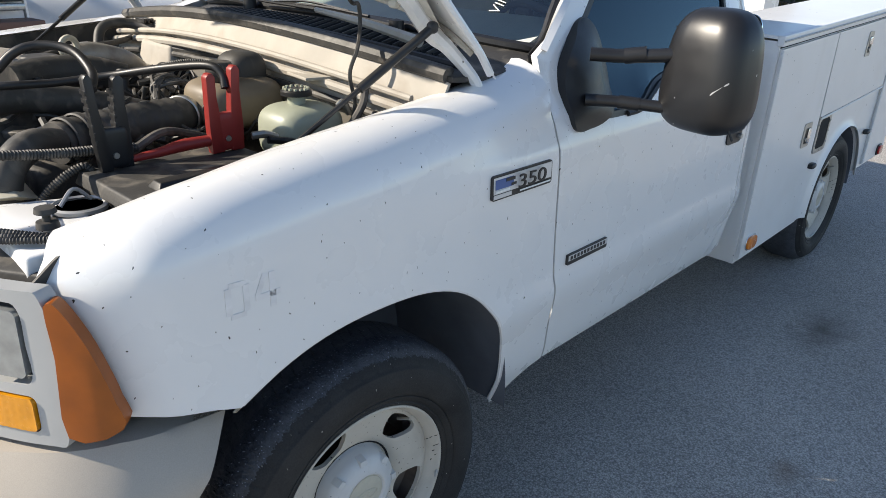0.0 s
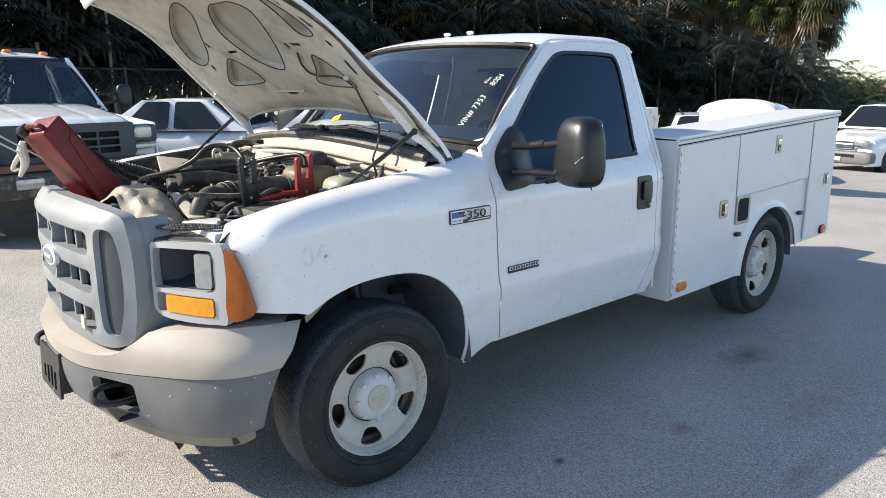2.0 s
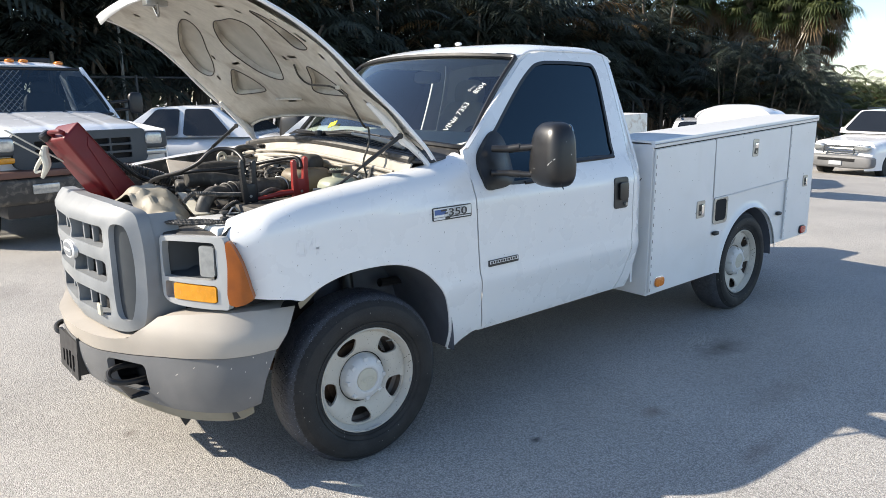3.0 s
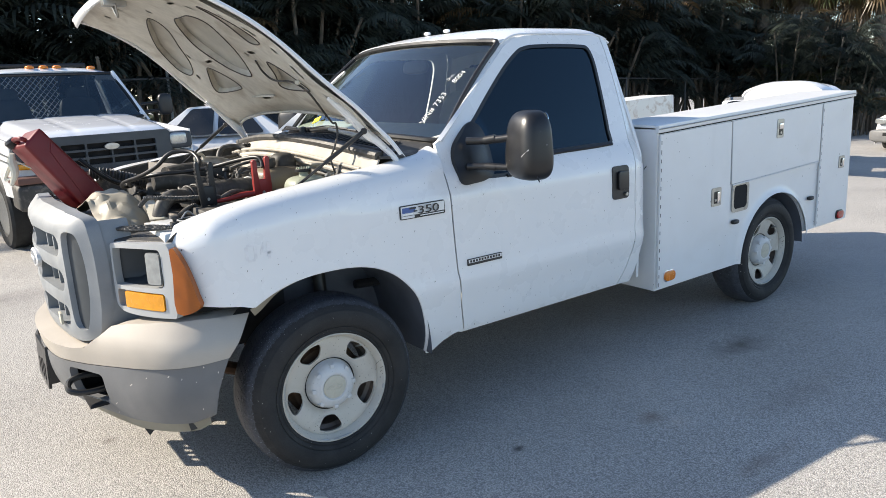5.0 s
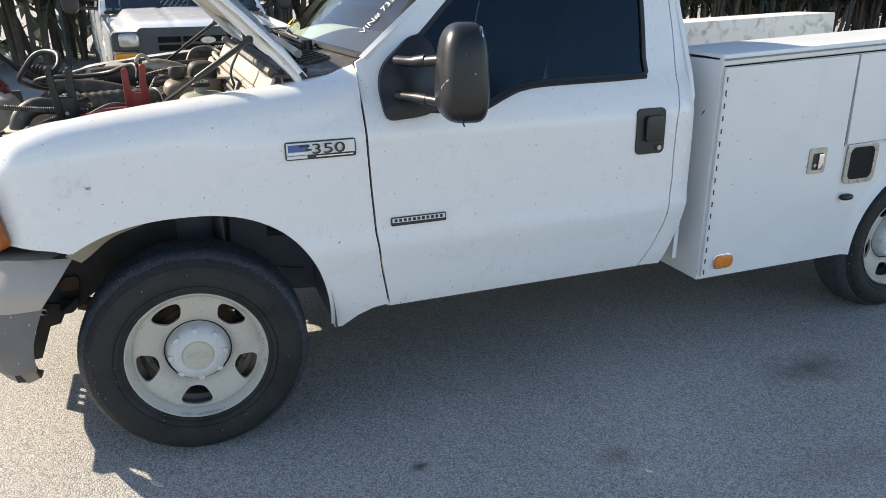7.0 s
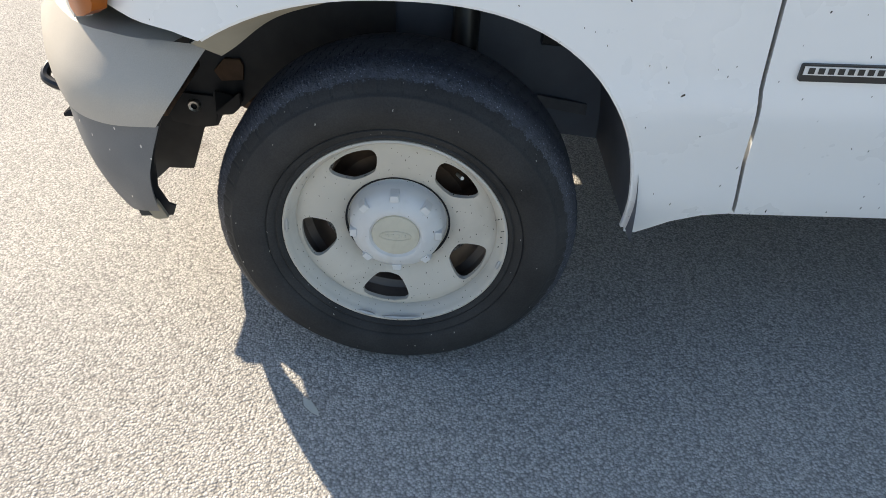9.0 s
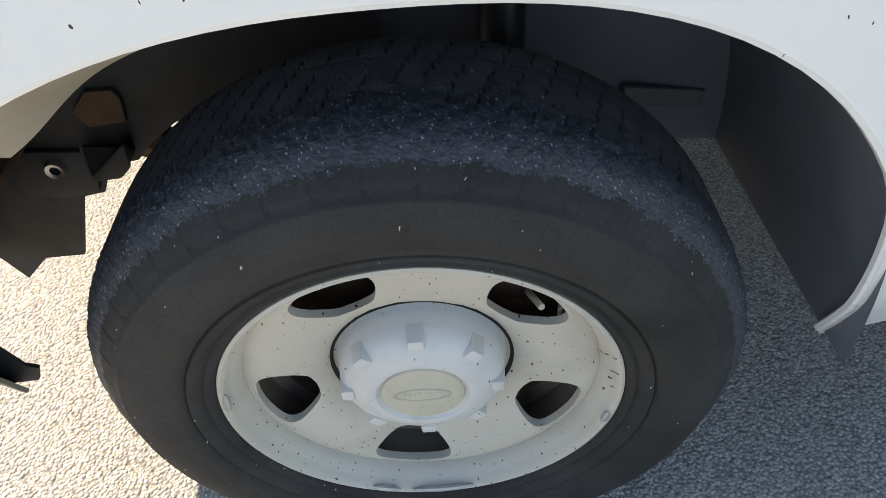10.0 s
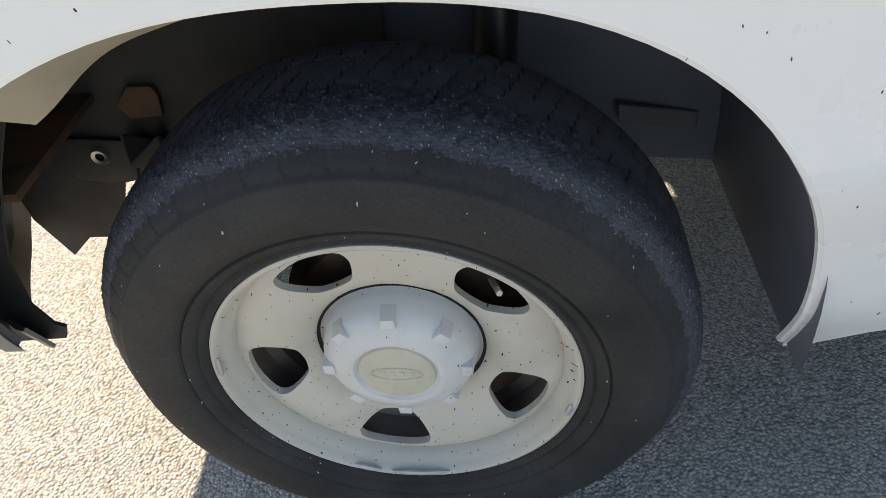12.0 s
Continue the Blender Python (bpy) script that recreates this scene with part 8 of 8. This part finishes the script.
part("lid_body", panel([(3.09, 0.6)] + [(lid_at(0, v)[1], lid_at(0, v)[2] - 0.012) for v in np.linspace(0.03, 0.97, 20)] + [(4.46, 0.6)], lambda y, z: (10.615, y, z), step=0.1, thick=(0.6, 0, 0)), WHITE_FAR, lid)
part("lid_skin", grid_sheet(lid_at, 10, 28, 0.03), WHITE_FAR, lid)
# ---- palms, fence, distance ----
def frond_quads(rng, base, az, lift, length, droop, n=26, leaf=0.42, width=0.030):
    """Vertices and faces of one feathery frond."""
    vs, fs = [], []
    d = Vector((math.cos(az), math.sin(az), 0))
    side = Vector((-d.y, d.x, 0))
    pts = []
    p, ang = Vector(base), lift
    for i in range(n + 1):
        pts.append(p.copy())
        p = p + (d * math.cos(ang) + Vector((0, 0, 1)) * math.sin(ang)) * (length / n)
        ang -= droop / n * (0.6 + 0.8 * i / n)
    for i in range(2, n + 1):
        t = i / n
        L = leaf * math.sin(math.pi * (0.12 + 0.83 * t)) * rng.uniform(0.85, 1.1)
        for s in (-1, 1):
            tip = pts[i] + (side * s * 0.80 + d * 0.45).normalized() * L + Vector((0, 0, -L * rng.uniform(0.25, 0.75)))
            a = len(vs)
            w = d * width
            vs += [pts[i] - w * 0.5, pts[i] + w * 0.5, tip]
            mid = (pts[i] + tip) / 2 + Vector((0, 0, L * 0.10))
            vs[a + 2:a + 2] = [mid + w * 0.75]
            vs += [mid - w * 0.75]
            fs.append((a, a + 1, a + 2, a + 4))
            fs.append((a + 4, a + 2, a + 3))
    a = len(vs)
    for i in range(n + 1):
        vs += [pts[i] + side * 0.012 * (1.2 - i / n), pts[i] - side * 0.012 * (1.2 - i / n)]
    for i in range(n):
        k = a + 2 * i
        fs.append((k, k + 1, k + 3, k + 2))
    return vs, fs


def fan_quads(rng, base, az, lift, stalk, r, n=22):
    """One fan leaf of a cabbage palm."""
    vs, fs = [], []
    d = Vector((math.cos(az) * math.cos(lift), math.sin(az) * math.cos(lift), math.sin(lift)))
    c = Vector(base) + d * stalk
    side = d.cross(Vector((0, 0, 1))).normalized()
    up = side.cross(d)
    vs += [Vector(base) + side * 0.015, Vector(base) - side * 0.015, c - side * 0.015, c + side * 0.015]
    fs.append((0, 1, 2, 3))
    for i in range(n):
        a = -1.9 + 3.8 * i / (n - 1)
        L = r * (0.75 + 0.25 * math.cos(a)) * rng.uniform(0.85, 1.08)
        q = d * math.cos(a) + side * math.sin(a)
        tip = c + q * L + Vector((0, 0, -L * rng.uniform(0.15, 0.55)))
        mid = c + q * L * 0.55 + up * 0.03
        w = (side * math.cos(a) - d * math.sin(a)) * 0.028
        k = len(vs)
        vs += [c, mid + w, tip, mid - w]
        fs.append((k, k + 1, k + 2, k + 3))
    return vs, fs


def leaf_mesh(name, parts, mats):
    vs, fs, mi = [], [], []
    for v, f, m in parts:
        k = len(vs)
        vs += [tuple(q) for q in v]
        fs += [tuple(i + k for i in one) for one in f]
        mi += [m] * len(f)
    me = bpy.data.meshes.new(name)
    me.from_pydata(vs, [], fs)
    me.polygons.foreach_set("material_index", mi)
    for m in mats:
        me.materials.append(m)
    return me


def clump_meshes(seed, height, stems, spread, mats):
    """An areca-like clump: several stems with feathery fronds from low down to the top."""
    rng = random.Random(seed)
    leaves, trunks = [], []
    for s in range(stems):
        a, r = rng.uniform(0, 6.283), spread * math.sqrt(rng.random())
        x, y = r * math.cos(a), r * math.sin(a)
        h = height * rng.uniform(0.35, 1.0)
        lean = (x * 0.35, y * 0.35)
        trunks.append(tube([(x * 0.5, y * 0.5, 0), (x * 0.75, y * 0.75, h * 0.5), (x + lean[0], y + lean[1], h)], [0.06, 0.045, 0.035], seg=6, n=3))
        for k in range(rng.randint(9, 12)):
            q = rng.uniform(0.55, 1.0)
            base = (x * (0.5 + 0.5 * q) + lean[0] * q, y * (0.5 + 0.5 * q) + lean[1] * q, h * q)
            v, f = frond_quads(rng, base, rng.uniform(0, 6.283), rng.uniform(0.35, 1.25), rng.uniform(1.5, 2.5), rng.uniform(1.2, 2.3), n=22, leaf=rng.uniform(0.40, 0.60), width=0.045)
            leaves.append((v, f, 1 if rng.random() < 0.06 else 0))
    tb = joined(*trunks)
    tm = bpy.data.meshes.new("trunk")
    tb.to_mesh(tm)
    tb.free()
    tm.materials.append(BARK)
    return tm, leaf_mesh("crown", leaves, mats)


def cabbage_meshes(seed, height, mats):
    rng = random.Random(seed)
    leaves = []
    for k in range(130):
        low = rng.random()
        v, f = fan_quads(rng, (0, 0, height - 0.5 * low), rng.uniform(0, 6.283), 1.35 - 2.5 * low, rng.uniform(0.55, 1.15), rng.uniform(0.42, 0.68), 16)
        leaves.append((v, f, 1 if low > 0.84 else 0))
    tb = tube([(0, 0, 0), (0.08, 0.03, height * 0.5), (0, 0, height)], [0.22, 0.17, 0.20], seg=12, n=6)
    tm = bpy.data.meshes.new("trunk")
    tb.to_mesh(tm)
    tb.free()
    tm.materials.append(BARK)
    return tm, leaf_mesh("crown", leaves, mats)


def plant(meshes, x, y, turn, scale, label, name="palm_tree", group="row of palms"):
    t = thing(name, label, "palm", (x, y, ground_z(x, y)), group, turn)
    for n, me in zip(("trunk", "crown"), meshes):
        o = new(n, me)
        o.parent = t
        o.scale = (scale,) * 3
    return t


clumps = [clump_meshes(11 + i, 5.6, 11, 1.3, (FROND, FROND_DRY)) for i in range(3)]
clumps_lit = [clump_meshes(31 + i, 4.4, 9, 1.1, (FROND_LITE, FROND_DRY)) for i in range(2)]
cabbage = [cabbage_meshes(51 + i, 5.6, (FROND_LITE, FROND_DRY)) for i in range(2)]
prng = random.Random(9)
for row, (yy, gap) in enumerate(((17.0, 2.0), (19.2, 2.3))):
    x = -16.0
    while x < 41:
        plant(clumps[prng.randrange(3)], x, yy + prng.uniform(-0.5, 0.5) - 0.10 * max(0, x - 8), prng.uniform(0, 360), prng.uniform(1.05, 1.4) * min(1.0, max(0.62, 1.0 - 0.03 * (x - 27))), "dense dark green clump of feathery palms in a hedge")
        x += gap * prng.uniform(0.8, 1.2)
for x, y, s in ((29.0, 9.9, 1.22), (30.2, 11.0, 1.30), (28.6, 11.0, 1.12), (29.8, 12.6, 1.36), (28.0, 12.3, 1.18), (27.3, 13.6, 1.26), (31.0, 10.6, 1.05), (26.5, 14.4, 1.30)):
    plant(cabbage[prng.randrange(2)], x, y, prng.uniform(0, 360), s, "tall cabbage palm with a round crown of fan leaves", "cabbage_palm", "cabbage palms")
for x, y, s in ((25.6, 9.2, 0.62), (25.2, 10.0, 0.74), (26.6, 9.0, 0.55), (24.6, 11.2, 0.80)):
    plant(clumps[prng.randrange(3)], x, y, prng.uniform(0, 360), s, "dense dark green clump of feathery palms in a hedge")
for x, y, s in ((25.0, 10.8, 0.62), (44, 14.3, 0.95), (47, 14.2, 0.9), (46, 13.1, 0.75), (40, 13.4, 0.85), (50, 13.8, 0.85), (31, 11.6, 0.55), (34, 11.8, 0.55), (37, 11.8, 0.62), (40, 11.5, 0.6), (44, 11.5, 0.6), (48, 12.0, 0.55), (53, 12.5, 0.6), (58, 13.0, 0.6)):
    plant(clumps_lit[prng.randrange(2)], x, y, prng.uniform(0, 360), s, "feathery palm clump, its green lightened for sun")
thick = bmesh.new()
for i in range(5200):
    x = prng.uniform(-18, 29)
    z = 6.5 * prng.random() ** 0.8
    y = 19.6 - 0.10 * max(0, x - 8) + prng.uniform(0, 1.6)
    c, r = Vector((x, y, z)), prng.uniform(0.25, 0.55)
    a, b = Vector((prng.uniform(-1, 1), prng.uniform(-0.4, 0.4), prng.uniform(-1, 1))).normalized(), Vector((prng.uniform(-1, 1), prng.uniform(-0.4, 0.4), prng.uniform(-1, 1))).normalized()
    thick.faces.new([thick.verts.new(q) for q in (c - a * r, c + b * r * 0.35, c + a * r, c - b * r * 0.35)])
tagged(part("undergrowth", thick, FROND, smooth=False), "dark green undergrowth filling the palm hedge", "foliage", kind="stuff")

fence = thing("chain_link_fence", "galvanised chain-link fence in front of the palm hedge", "fence", (6, 15.0, 0))
fx = np.arange(-14, 26.1, 3.0)
fy = lambda x: 15.0 - 0.10 * max(0, x - 8)
for x in fx:
    part("post", tube([(x, fy(x), ground_z(x, 0)), (x, fy(x), ground_z(x, 0) + 2.15)], 0.035, seg=8, n=1, smooth=False), FENCE_STEEL, fence)
for a, b in zip(fx, fx[1:]):
    part("rail", tube([(a, fy(a), ground_z(a, 0) + 2.1), (b, fy(b), ground_z(b, 0) + 2.1)], 0.022, seg=6, n=1, smooth=False), FENCE_STEEL, fence)
wires = bmesh.new()
for i in range(int((26 + 14) / 0.14)):
    x = -14 + 0.14 * i
    for s in (-1, 1):
        x1 = x + s * 2.05
        z0 = ground_z(x, 0)
        if not -14 < x1 < 26:
            continue
        p, q = (x, fy(x), z0 + 0.05), (x1, fy(x1), z0 + 2.1)
        wires.faces.new([wires.verts.new(v) for v in ((p[0], p[1], p[2]), (p[0] + 0.004, p[1], p[2]), (q[0] + 0.004, q[1], q[2]), (q[0], q[1], q[2]))])
tagged(part("fence_mesh", wires, FENCE_STEEL, fence, smooth=False), kind="stuff")
# long rails far off, standing in for the rack of another vehicle, and pale buildings behind
rf = thing("far_rack_rails", "grey steel rails at the far end of the lot, standing in for a vehicle rack", "fence", (34, 8, ground_z(34, 0)))
for i in range(9):
    x, y = 28 + 0.9 * i, 10.5 - 1.9 * i
    part("post", tube([(x, y, ground_z(x, 0)), (x, y, ground_z(x, 0) + 1.9)], 0.05, seg=6, n=1, smooth=False), FENCE_STEEL, rf)
    if i:
        for h in (1.15, 1.85):
            part("rail", tube([(x - 0.9, y + 1.9, ground_z(x - 0.9, 0) + h), (x, y, ground_z(x, 0) + h)], 0.04, seg=6, n=1, smooth=False), FENCE_STEEL, rf)
bld = thing("far_building", "pale flat-roofed building in the distance", "building", (95, 14, -1.5))
part("wall", block(88, 104, 2, 24, -2, 5.2, 0.05), BUILDING, bld)
part("roof", block(87.6, 104.4, 1.6, 24.4, 5.2, 5.6, 0.05), BUILDING, bld)
for i in range(6):
    part("window", block(87.95, 88.0, 4 + 3.2 * i, 5.6 + 3.2 * i, 1.0, 2.6, 0.01), GLASS_DARK, bld)
pole = thing("utility_pole", "thin grey utility pole behind the parked trucks", "pole", (3.9, 15.6, 0))
part("shaft", tube([(3.9, 15.6, 0), (3.9, 15.6, 9)], 0.035, seg=8, n=1, smooth=False), CONCRETE_POLE, pole)
